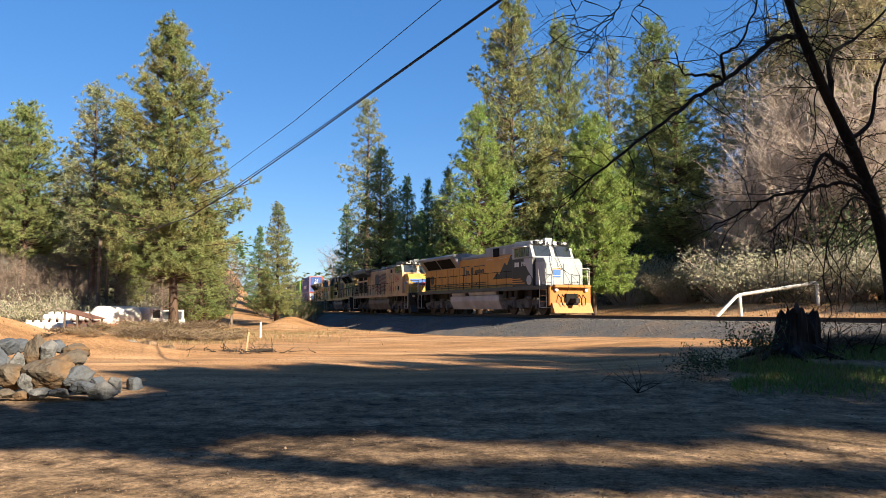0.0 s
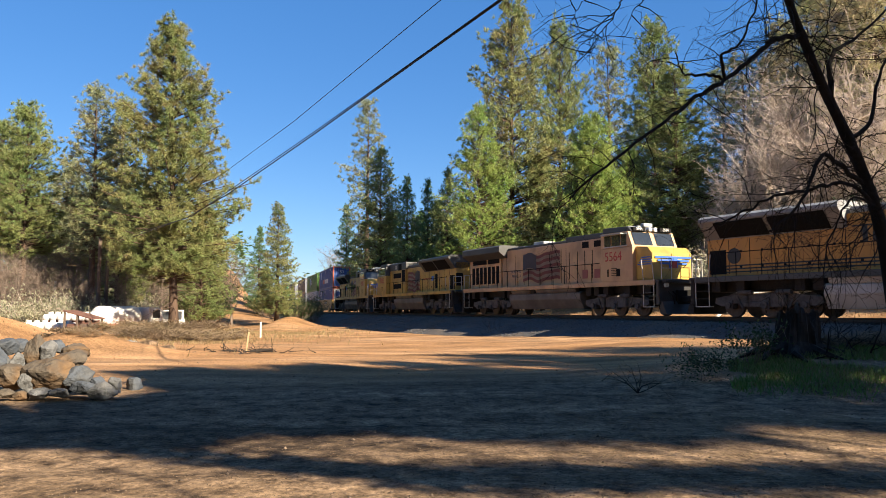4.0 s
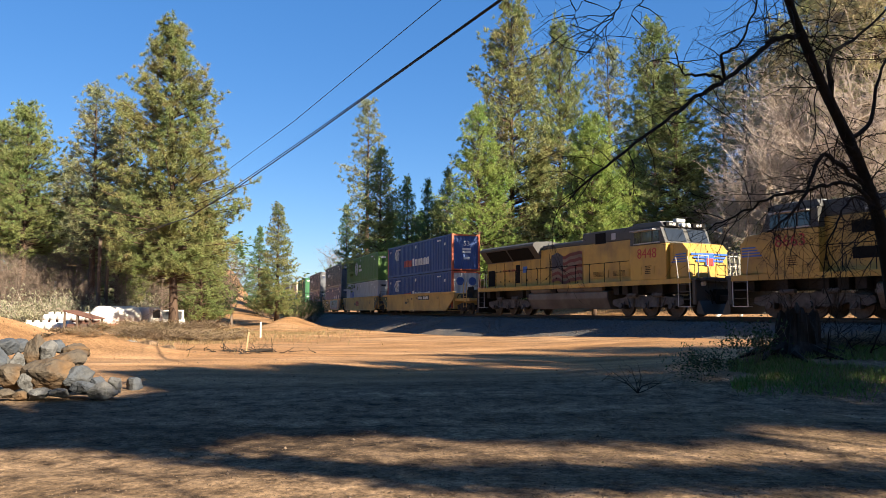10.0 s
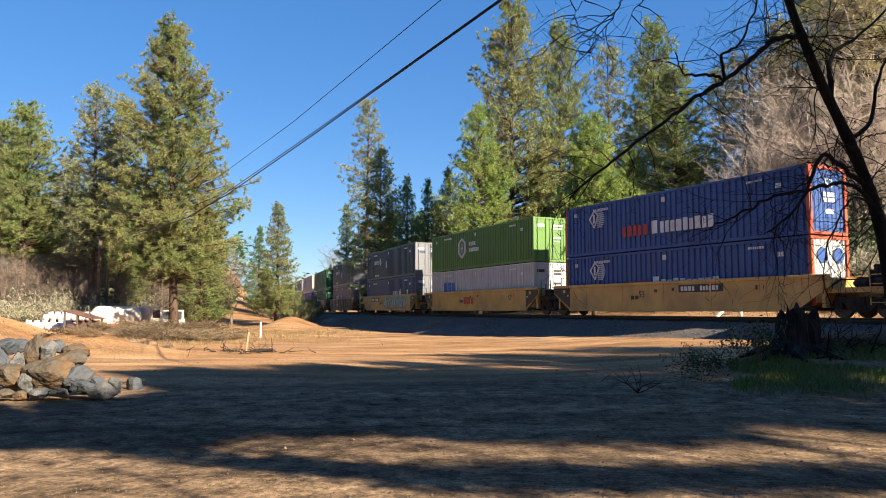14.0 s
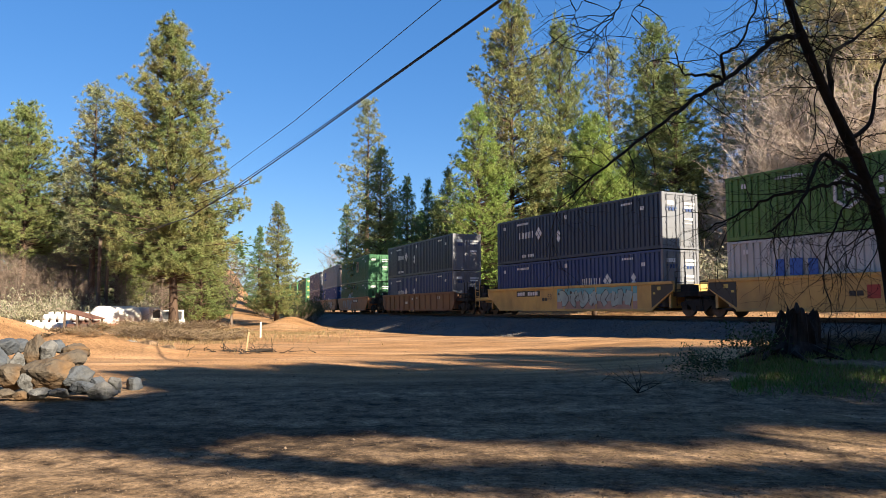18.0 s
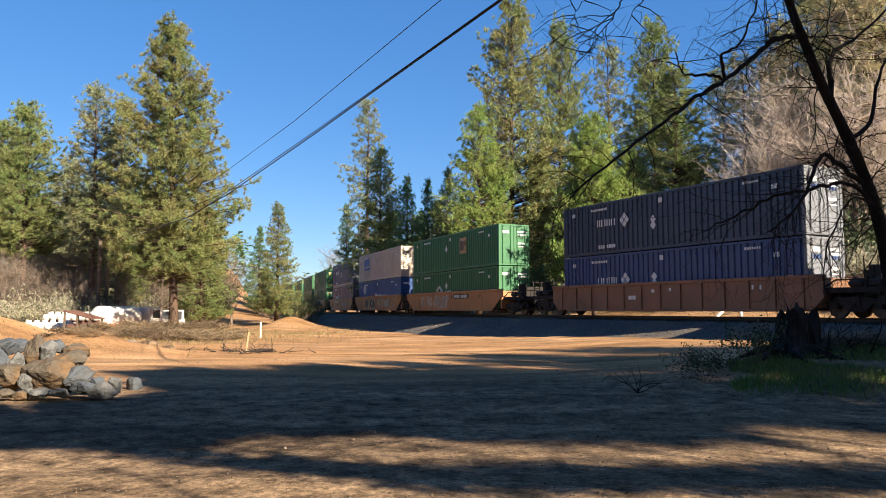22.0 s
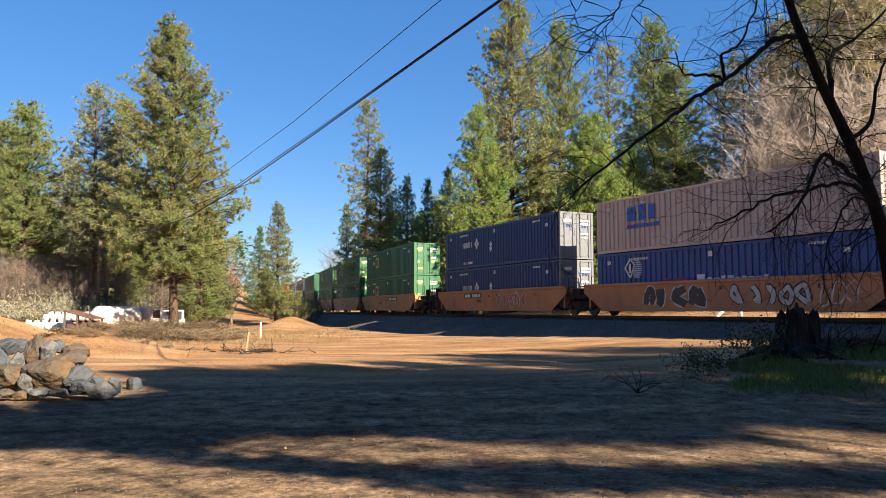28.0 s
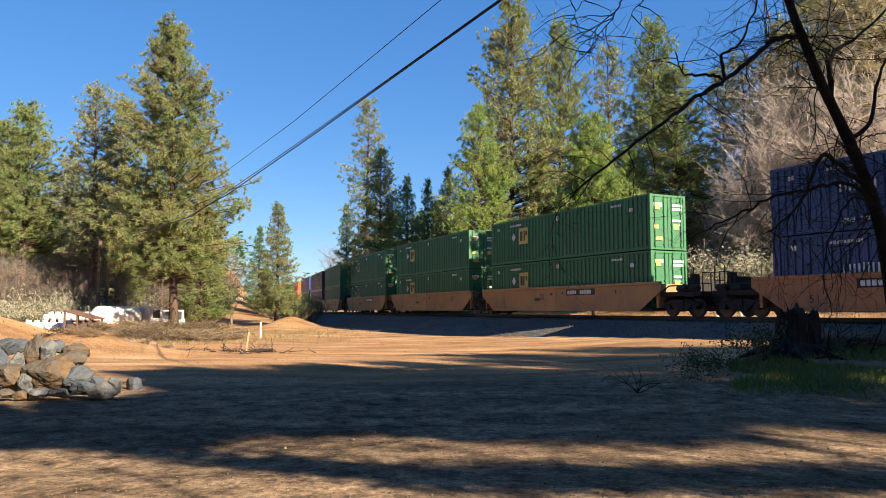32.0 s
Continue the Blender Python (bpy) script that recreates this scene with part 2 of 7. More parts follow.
tagged(ground, "packed orange-brown dirt clearing with gravel and tyre tracks", "ground", kind="structure")

# ballast bed
bm = bmesh.new()
SECTION = [(-5.2, 0.86), (-4.6, 0.9), (-1.9, RAIL_Z - 0.24), (0, RAIL_Z - 0.22), (1.9, RAIL_Z - 0.24), (3.0, 0.62), (4.6, 0.10), (5.6, -0.3)]
prev = None
for s in np.arange(-420, 110, 1.0):
    row = []
    for k, (r, z) in enumerate(SECTION):
        p, d = track(s, r)
        w = noise.noise(Vector((s * 0.35, r, 2.0))) * (0.25 if k in (0, 1, 6, 7) else 0.06)
        q, d = track(s, r + w)
        row.append(bm.verts.new((q.x, q.y, z + noise.noise(Vector((s * 0.8, r * 2, 5))) * 0.04 * (abs(r) > 1))))
    if prev:
        for k in range(len(row) - 1):
            bm.faces.new((prev[k], row[k], row[k + 1], prev[k + 1])).smooth = True
    prev = row
bmesh.ops.recalc_face_normals(bm, faces=bm.faces[:])
me = bpy.data.meshes.new("ballast_bed")
bm.to_mesh(me), bm.free()
ballast = new("ballast_bed", me)
me.materials.append(M_BALLAST)
tagged(ballast, "grey crushed-stone ballast bed under the curved railway track", "ballast", kind="structure")

# the track itself: rails and ties
rail_track = thing("railway_track", Matrix(), "single railway track with rusty steel rails on dark ties", "railway track", kind="structure")
for side in (-0.755, 0.755):
    bm = bmesh.new()
    prof = [(-0.075, RAIL_Z - 0.18), (0.075, RAIL_Z - 0.18), (0.015, RAIL_Z - 0.13), (0.015, RAIL_Z - 0.05), (0.037, RAIL_Z - 0.03), (0.037, RAIL_Z), (-0.037, RAIL_Z), (-0.037, RAIL_Z - 0.03), (-0.015, RAIL_Z - 0.05), (-0.015, RAIL_Z - 0.13)]
    prev = None
    for s in np.arange(-300, 60, 1.5):
        row = [bm.verts.new((*track(s, side + r)[0], z)) for r, z in prof]
        if prev:
            for k in range(len(row)):
                bm.faces.new((prev[k], row[k], row[(k + 1) % len(row)], prev[(k + 1) % len(row)]))
        prev = row
    bmesh.ops.recalc_face_normals(bm, faces=bm.faces[:])
    part("rail", bm, M_RAIL, rail_track)
tie_mesh = bpy.data.meshes.new("tie")
bm = bevelled(boxes((-0.11, 0.11, -1.3, 1.3, -0.16, 0.0)), 0.012, 1)
bm.to_mesh(tie_mesh), bm.free()
tie_mesh.materials.append(M_TIE)
for i in range(230):
    s = 8 - i * 0.53
    p, d = track(s)
    ob = new("tie", tie_mesh)
    ob.parent = rail_track
    ob.matrix_world = pose(p.x, p.y, RAIL_Z - 0.19 + random.uniform(-0.008, 0.008), 0, 0, math.degrees(math.atan2(d.y, d.x)) + random.uniform(-1, 1))
# ---- trees ----
M_BARK = mat("pine_bark", (0.125, 0.08, 0.055), (0.06, 0.042, 0.033), scale=3.0, rough=0.95, bump=0.05, bump_scale=6, stretch=(1, 1, 0.3), spec=0.1)
WITHERED = (0.235, 0.15, 0.075)
M_NEEDLE = leaf_mat("pine_needles", (0.155, 0.220, 0.074), (0.240, 0.262, 0.094), vary=0.26, dead=WITHERED, dead_amount=0.3)
M_NEEDLE_DARK = leaf_mat("dark_needles", (0.105, 0.190, 0.080), (0.165, 0.235, 0.088), vary=0.26)
M_NEEDLE_DRY = leaf_mat("mixed_needles", (0.165, 0.225, 0.078), (0.262, 0.256, 0.098), vary=0.26, dead=WITHERED, dead_amount=0.55)
M_NEEDLE_YOUNG = leaf_mat("young_needles", (0.180, 0.290, 0.066), (0.270, 0.320, 0.086), vary=0.26, dead=WITHERED, dead_amount=0.2)
M_NEEDLE_PALE = leaf_mat("greyish_needles", (0.205, 0.250, 0.135), (0.290, 0.290, 0.150), vary=0.26, dead=WITHERED, dead_amount=0.4)
M_NEEDLE_TAN = leaf_mat("tan_needles", (0.34, 0.36, 0.16), (0.42, 0.33, 0.21), vary=0.26)


def pine(H, crown_from, width, shape, density, rng, blade=0.30, per_tuft=24, droop=0.15, tip=1.0, gaps=0.1, thin=0.05, snags=0):
    """Trunk and limbs, and the needle tufts, of one pine: two meshes. shape: under 1 for a crown that stays wide far up; snags: dead stubs below the crown."""
    bm = bmesh.new()
    R0 = 0.011 * H + 0.05
    lean = Vector((rng.uniform(-0.01, 0.01), rng.uniform(-0.01, 0.01), 0)) * H
    spine = lambda h: Vector((0, 0, h)) + lean * (h / H) ** 2
    tube(bm, [spine(H * k / 10) - Vector((0, 0, 0.4 if k == 0 else 0)) for k in range(11)], [R0 * (1.35 if k == 0 else 1) * (1 - k / 10.3) for k in range(11)], 9)
    for _ in range(snags):
        az, h = rng.uniform(0, 6.28), H * crown_from * rng.uniform(0.45, 1.5)
        d = Vector((math.cos(az), math.sin(az), rng.uniform(-0.35, 0.2)))
        a = spine(h)
        tube(bm, [a, a + d * rng.uniform(0.5, 1.1), a + d * rng.uniform(1.2, 2.4) + Vector((0, 0, rng.uniform(-0.4, 0.1)))], [0.04, 0.025, 0.008], 3, cap=False)
    tufts = []          # centre, way out, size
    phase = rng.uniform(0, 6.28)
    h = H * crown_from
    while h < H * 0.985:
        u = (h - H * crown_from) / (H * (1 - crown_from))
        reach = width * (1 - u) ** shape * (0.62 + 0.38 * min(u / 0.14, 1)) + 0.25
        for _ in range(max(3, int(density * (5.5 - 2 * u)))):
            if rng.random() < gaps:
                continue
            az = rng.uniform(0, 2 * math.pi)
            L = reach * rng.uniform(0.62, 1.05) * (1 + 0.12 * math.sin(az * 2 + phase + h * 0.9) + 0.1 * math.sin(h * 2.3 + az))
            up = 0.6 * u + 0.08 - droop * (1 - u) + rng.uniform(-0.1, 0.1)
            dirv = Vector((math.cos(az), math.sin(az), up)).normalized()
            root = spine(h + rng.uniform(-0.15, 0.15))
            mid = root + dirv * L * 0.6
            end = root + dirv * L + Vector((0, 0, 0.12 * L))
            r = 0.012 + 0.011 * L
            tube(bm, [root, end], [r, r * 0.3], 3, cap=False)
            n = max(2, int(L * 1.9 * tip))
            for k in range(n):
                f = 0.34 + 0.66 * (k + rng.random()) / n
                c = root.lerp(mid, f / 0.6) if f < 0.6 else mid.lerp(end, (f - 0.6) / 0.4)
                side = Vector((-dirv.y, dirv.x, 0)) * rng.uniform(-1, 1) * 0.36 * L * (1.12 - f)
                twig = c + side + Vector((0, 0, rng.uniform(-0.1, 0.3)))
                for j in range(2):
                    q = twig + Vector((rng.gauss(0, 0.17), rng.gauss(0, 0.17), rng.gauss(0.04, 0.12))) + dirv * 0.16 * j
                    tufts.append((*q, *dirv, blade * rng.uniform(0.75, 1.2)))
        h += H * (1 - crown_from) * rng.uniform(0.013, 0.022) * (1.2 - 0.3 * u)
    me = bpy.data.meshes.new("trunk")
    bm.to_mesh(me), bm.free()
    for p in me.polygons:
        p.use_smooth = True
    me.materials.append(M_BARK)
    q = np.repeat(np.array(tufts), per_tuft, axis=0)
    g = np.random.RandomState(rng.randrange(10 ** 6))
    w = g.normal(0, 1, (len(q), 3)) + np.array([0, 0, 0.45]) + q[:, 3:6] * 0.55
    w /= np.linalg.norm(w, axis=1)[:, None]
    size = q[:, 6:7]
    o = np.cross(w, g.normal(0, 1, (len(q), 3)))
    o *= size * thin / np.linalg.norm(o, axis=1)[:, None]
    a, b = q[:, :3] + w * size * 0.08, q[:, :3] + w * size * g.uniform(0.7, 1.2, (len(q), 1))
    verts = np.stack([a + o, a - o, b], axis=1).reshape(-1, 3)
    return me, tri_mesh("crown", verts, np.arange(len(verts)).reshape(-1, 3))


RNG = random.Random(5)
# full, tall, slim, young and ragged forms, each 20 m high before it is scaled
FORMS = {
    "full": pine(20, 0.14, 5.1, 0.64, 1.8, RNG, 0.32, 18, thin=0.085),
    "full_high": pine(20, 0.36, 4.6, 0.62, 1.9, RNG, 0.31, 20, thin=0.08, snags=24),
    "full_b": pine(20, 0.11, 5.2, 0.66, 1.9, RNG, 0.33, 14, thin=0.10),
    "grand": pine(20, 0.17, 5.0, 0.70, 2.3, RNG, 0.29, 44, droop=0.12, tip=1.15, thin=0.046, gaps=0.05, snags=40),
    "tall": pine(20, 0.22, 3.3, 0.55, 1.8, RNG, 0.31, 18, thin=0.085),
    "tall_high": pine(20, 0.34, 2.8, 0.62, 1.5, RNG, 0.28, 22, thin=0.07, gaps=0.15, snags=16),
    "tall_b": pine(20, 0.15, 4.7, 0.66, 2.1, RNG, 0.31, 18, thin=0.08, tip=1.05),
    "ragged": pine(20, 0.32, 2.5, 0.55, 1.0, RNG, 0.32, 20, tip=0.8, gaps=0.2, thin=0.07),
    "slim": pine(20, 0.07, 4.2, 0.93, 1.9, RNG, 0.33, 15, thin=0.09),
    "young": pine(20, 0.14, 5.9, 0.60, 2.0, RNG, 0.44, 18, thin=0.07),
    "back": pine(20, 0.12, 4.4, 0.7, 1.2, RNG, 0.68, 5, tip=0.65, thin=0.14),
    "back_b": pine(20, 0.10, 3.8, 0.8, 1.2, RNG, 0.68, 5, tip=0.65, thin=0.14),
    "coarse": pine(20, 0.1, 4.2, 0.7, 0.6, RNG, 1.1, 5, tip=0.4, thin=0.14),
}
TINTED = {}


def plant(form, x, y, h, wide, needles, label, name="pine_tree", group=""):
    """One pine of height h standing at (x, y)."""
    trunk, crown = FORMS[form]
    key = (form, needles.name)
    if key not in TINTED:
        me = crown.copy()
        me.name = "crown"
        me.materials.append(needles)
        TINTED[key] = me
    k = h / 20
    base = new(name)
    tagged(base, label, "tree", group)
    base.matrix_world = Matrix.LocRotScale((x, y, ground_z(x, y)), Euler((0, 0, RNG.uniform(0, 6.28))), (k * wide * 1.1, k * wide * 1.1, k))
    for nm, me in (("trunk", trunk), ("crown", TINTED[key])):
        ob = new(nm, me)
        ob.parent = base
    return base


BIG, TALL = "large full-crowned green pine with a straight brown trunk", "tall sunlit pine with a dense crown"
big = plant("grand", -18.95, 53.0, 22.2, 0.95, M_NEEDLE_DRY, BIG)
big.matrix_world = Matrix.Translation(big.matrix_world.translation) @ Matrix.Rotation(radians(-1.9), 4, "Y") @ Matrix.Translation(-big.matrix_world.translation) @ big.matrix_world
# (form, x, y, height, width factor)
for f, x, y, h, w, m, lb in (
    ("tall_high", -27.20, 58.00, 20.2, 1.05, M_NEEDLE_PALE, "tall slender pine with a thin olive crown"),
    ("tall_b", -28.71, 66.00, 21.0, 0.8, M_NEEDLE_DRY, "olive pine behind the big pine"),
    ("full_high", -33.63, 60.00, 18.6, 0.95, M_NEEDLE, "broad green pine at the edge of the yard"),
    ("tall_b", -37.48, 74.00, 17.2, 0.9, M_NEEDLE_PALE, "greyish pine behind the yard"),
    ("full_high", -43.23, 72.00, 20, 1.0, M_NEEDLE, "tall pine behind the yard"),
    ("slim", -16.79, 76.00, 11.9, 1.2, M_NEEDLE_DRY, "slender conical pine beside the dirt road"),
    ("slim", -23.10, 94.00, 11.0, 1.0, M_NEEDLE_DARK, "slender conical pine beside the dirt road"),
    ("full", -25.39, 82.00, 11.5, 0.9, M_NEEDLE_DRY, "olive pine beside the dirt road"),
    ("full_b", -22.57, 70.00, 12, 1.0, M_NEEDLE, "leafy low pine beside the dirt road"),
):
    plant(f, x, y, h, w, m, lb)
# beyond the track
for f, x, y, h, w, m, lb in (
    ("full_b", -7.57, 90.00, 20.2, 0.85, M_NEEDLE, "dense green pine beyond the track"),
    ("ragged", -10.83, 106.00, 30.5, 1.0, M_NEEDLE_PALE, "thin ragged old pine beyond the track"),
    ("slim", -14.48, 112.00, 16.5, 0.9, M_NEEDLE_DARK, "dark pine at the edge of the wood"),
    ("slim", -4.14, 86.00, 16.2, 0.85, M_NEEDLE_DARK, "dark narrow pine beyond the track"),
    ("slim", -1.93, 95.00, 17.0, 0.8, M_NEEDLE_DARK, "dark narrow pine beyond the track"),
    ("slim", 0.55, 92.00, 17.8, 0.85, M_NEEDLE, "narrow green pine beyond the track"),
    ("full", 3.27, 68.00, 19.2, 0.86, M_NEEDLE_YOUNG, TALL),
    ("tall_b", 7.02, 76.00, 33.2, 0.80, M_NEEDLE_DRY, TALL),
    ("tall_b", 12.68, 80.00, 31.5, 0.68, M_NEEDLE, TALL),
    ("young", 10.27, 51.00, 14.0, 0.82, M_NEEDLE_YOUNG, "bright young green pine with a bare lower trunk"),
    ("ragged", 19.00, 84.00, 30.0, 1.0, M_NEEDLE_PALE, "thin ragged pine beyond the track"),
    ("tall_b", 21.76, 76.00, 29.5, 0.8, M_NEEDLE, TALL),
    ("tall", 18.26, 58.00, 18.5, 1.25, M_NEEDLE, "dark pine standing in the brush beyond the track"),
    ("full", 16.66, 66.00, 14.0, 0.9, M_NEEDLE_YOUNG, "green pine behind the brush"),
    ("ragged", 26.62, 70.00, 22.0, 1.2, M_NEEDLE_PALE, "greyish pine on the slope"),
    ("ragged", 24.62, 60.00, 20.0, 1.3, M_NEEDLE_PALE, "thin greyish pine on the slope"),
    ("tall_b", 33.06, 72.00, 27.0, 0.9, M_NEEDLE_TAN, "greyish pine on the slope"),
    ("tall", 31.03, 62.00, 26.0, 1.0, M_NEEDLE_TAN, "tall pine on the slope"),
    ("tall_b", 30.55, 56.00, 26.0, 1.0, M_NEEDLE_TAN, "tall pine on the slope"),
    ("tall", 29.53, 50.00, 24.0, 1.1, M_NEEDLE_TAN, "tall sunlit pine on the slope"),
    ("full", 37.31, 58.00, 24.0, 1.0, M_NEEDLE, "tall pine on the slope"),
):
    plant(f, x, y, h, w, m, lb)
# rows of wood behind
for k in range(22):
    x = -92 + k * 3.1 + RNG.uniform(-1.2, 1.2)
    y = 84 + RNG.uniform(0, 26) + max(0, -x - 60) * 0.2
    if -0.315 < x / y < -0.225:
        continue
    plant(RNG.choice(("back", "back_b")), x, y, RNG.uniform(10, 16), 1.0, RNG.choice((M_NEEDLE, M_NEEDLE_DRY, M_NEEDLE_DARK)), "pine in the wood behind the yard", group="wood behind the yard")
for k in range(30):
    x = -8 + k * 3.3 + RNG.uniform(-1.3, 1.3)
    y = 98 + RNG.uniform(0, 24) - max(0, x - 15) * 0.25
    plant(RNG.choice(("back", "back_b")), x, y, RNG.uniform(12, 17), 1.1, RNG.choice((M_NEEDLE, M_NEEDLE_DARK, M_NEEDLE_PALE)), "pine in the wood beyond the track", group="wood beyond the track")
# unseen trees added behind the viewer, crowns shaped so their shadows reach the clearing
FORMS["canopy"] = pine(20, 0.53, 4.4, 0.45, 1.9, RNG, 0.7, 8, gaps=0.12, thin=0.11, droop=-0.1)
FORMS["canopy_top"] = pine(20, 0.68, 4.2, 0.45, 2.2, RNG, 0.7, 8, gaps=0.08, thin=0.11, droop=-0.1)
FORMS["canopy_tip"] = pine(20, 0.80, 3.2, 0.45, 2.2, RNG, 0.7, 8, gaps=0.08, thin=0.11, droop=-0.1)
FORMS["canopy_thin"] = pine(20, 0.60, 4.4, 0.45, 1.0, RNG, 0.7, 7, gaps=0.4, thin=0.1, droop=-0.1)
FORMS["spreading"] = pine(20, 0.46, 4.8, 0.35, 1.8, RNG, 0.8, 8, gaps=0.1, thin=0.11, droop=-0.05)
for f, x, y, h, w in (
    ("canopy_tip", 8.0, -3.0, 12.7, 0.45), ("canopy_tip", 10.4, -3.0, 12.9, 0.5), ("canopy_tip", 12.4, -3.0, 13.6, 0.5), ("canopy_top", 14.6, -3.1, 15.8, 0.44), ("canopy_top", 17.6, -2.9, 17.2, 0.46), ("canopy", 21.4, -3.0, 18.8, 0.46),
    ("canopy_thin", 25.2, -3.1, 20.6, 0.46), ("canopy_thin", 29.4, -3.0, 21.6, 0.44), ("canopy_thin", 33.0, -3.0, 23.4, 0.46), ("canopy_thin", 37.5, -3.2, 25.0, 0.46),
    ("canopy_top", 23.5, -9.8, 23.3, 0.5), ("canopy_top", 28.0, -9.4, 23.8, 0.5), ("canopy_thin", 39.0, -9.6, 29.0, 0.5),
    # spreading and back forms are added to cut sky light over the near road
    ("spreading", -8.0, 4.5, 26.0, 0.95), ("spreading", -3.0, -2.5, 27.0, 0.95), ("spreading", -13.0, 9.5, 26.0, 0.9),
    ("back", -3.0, -6.5, 19.0, 1.3), ("back_b", -8.0, -5.0, 21.0, 1.3), ("back", 1.5, -10.0, 22.0, 1.3), ("back_b", -12.5, 0.5, 20.0, 1.3), ("back", -6.0, -12.0, 23.0, 1.3), ("back", -17.0, 6.0, 20.0, 1.2),
    ("back_b", 6.0, -12.5, 22.0, 1.3), ("back", 11.0, -15.0, 22.0, 1.3), ("back_b", -14.0, -7.0, 22.0, 1.3), ("back", -20.0, 0.0, 23.0, 1.3), ("back_b", -24.0, 10.0, 22.0, 1.2), ("back", 0.0, -17.0, 24.0, 1.4),
    ("back", 15.0, -19.0, 22.0, 1.3), ("back_b", -10.0, -17.0, 24.0, 1.4), ("back", -19.0, -13.0, 24.0, 1.4), ("back_b", 8.0, -21.0, 24.0, 1.4), ("back", -26.0, 4.0, 24.0, 1.4),
):
    plant(f, x, y, h, w, M_NEEDLE, "tall unseen pine added behind the clearing for its shade", group="pines round the clearing")
# unseen ring of coarse pines, added to dim the sky light from behind
for k in range(40):
    a = 1.75 + 2.9 * k / 39 + RNG.uniform(-0.03, 0.03)
    d = RNG.uniform(38, 62)
    plant("coarse", d * math.sin(a), d * math.cos(a), RNG.uniform(13, 19), 1.2, M_NEEDLE_DARK, "coarse unseen pine added behind the clearing to block sky light", group="wood behind the clearing")
for x, y, h in ((-11.69, 108.00, 13), (-7.09, 106.00, 14), (-3.83, 104.00, 13), (-0.73, 108.00, 15), (2.33, 100.00, 14), (-10.81, 116.00, 12), (-45.07, 84.00, 14), (-43.58, 88.00, 15), (-38.44, 84.00, 15), (-34.51, 86.00, 15), (-30.30, 80.00, 14), (-39.34, 92.00, 16), (-30.35, 92.00, 13), (6.93, 96.00, 18), (12.43, 94.00, 19), (17.75, 96.00, 17), (22.54, 92.00, 17), (26.81, 80.00, 15)):
    plant(RNG.choice(("back", "back_b", "back")), x, y, h, 1.0, RNG.choice((M_NEEDLE, M_NEEDLE_DARK, M_NEEDLE_PALE)), "green pine filling the wood", group="pines filling the wood")
# far wood along the horizon
fv, ft = [], []
for k in range(900):
    a = RNG.uniform(-0.75, 0.75)
    d = RNG.uniform(170, 420)
    x, y = d * math.sin(a), d * math.cos(a)
    r, s = across(x, y)
    if -7 < r < 9 or (-0.305 < a < -0.235 and d < 200):
        continue
    z, h = ground_z(x, y), RNG.uniform(9, 17) * (0.75 if -0.2 < a < -0.12 else 1)
    for _ in range(46):
        u = RNG.random() ** 0.8
        w = 2.6 * (1 - u) + 0.3
        b = RNG.uniform(0, 6.28)
        q = Vector((x + math.cos(b) * w * 0.5, y + math.sin(b) * w * 0.5, z + h * (0.1 + 0.88 * u)))
        e = Vector((math.cos(b), math.sin(b), RNG.uniform(-0.2, 0.5))) * RNG.uniform(0.9, 1.7)
        o = Vector((-math.sin(b), math.cos(b), RNG.uniform(-0.6, 0.6))) * 0.6
        n0 = len(fv)
        fv += [tuple(q + o), tuple(q - o), tuple(q + e)]
        ft.append((n0, n0 + 1, n0 + 2))
far = new("far_wood", tri_mesh("far_wood", fv, ft))
far.data.materials.append(M_NEEDLE_DARK)
tagged(far, "hazy green conifer wood far off along the railway", "woodland", kind="stuff")
# ---- bare oak, stump and bank ----
M_OAK = mat("oak_bark", (0.034, 0.028, 0.024), (0.018, 0.015, 0.013), scale=4, rough=0.95, bump=0.03, bump_scale=9, spec=0.1)
M_DEADWOOD = mat("dead_wood", (0.052, 0.043, 0.038), (0.02, 0.017, 0.015), scale=5, rough=0.95, bump=0.05, bump_scale=8, stretch=(1, 1, 0.25), spec=0.1)
M_GRASS = leaf_mat("green_grass", (0.125, 0.23, 0.045), (0.18, 0.22, 0.065), scale=0.8, vary=0.3)
M_STRAW = leaf_mat("dry_grass", (0.30, 0.21, 0.10), (0.20, 0.145, 0.075), scale=0.8, vary=0.3)
M_SAGE = leaf_mat("grey_brush_leaves", (0.25, 0.248, 0.16), (0.32, 0.295, 0.195), vary=0.35)
M_BRUSH = leaf_mat("brown_brush_leaves", (0.25, 0.17, 0.098), (0.19, 0.148, 0.08), vary=0.35)
M_LEAF = leaf_mat("dark_shrub_leaves", (0.045, 0.075, 0.03), (0.07, 0.09, 0.035), vary=0.35)
M_TWIG = mat("twig_bark", (0.24, 0.18, 0.14), (0.14, 0.105, 0.08), scale=4, rough=0.95)
M_PALE_TWIG = mat("pale_twig_bark", (0.52, 0.42, 0.35), (0.35, 0.275, 0.22), scale=4, rough=0.95)
RO = random.Random(21)


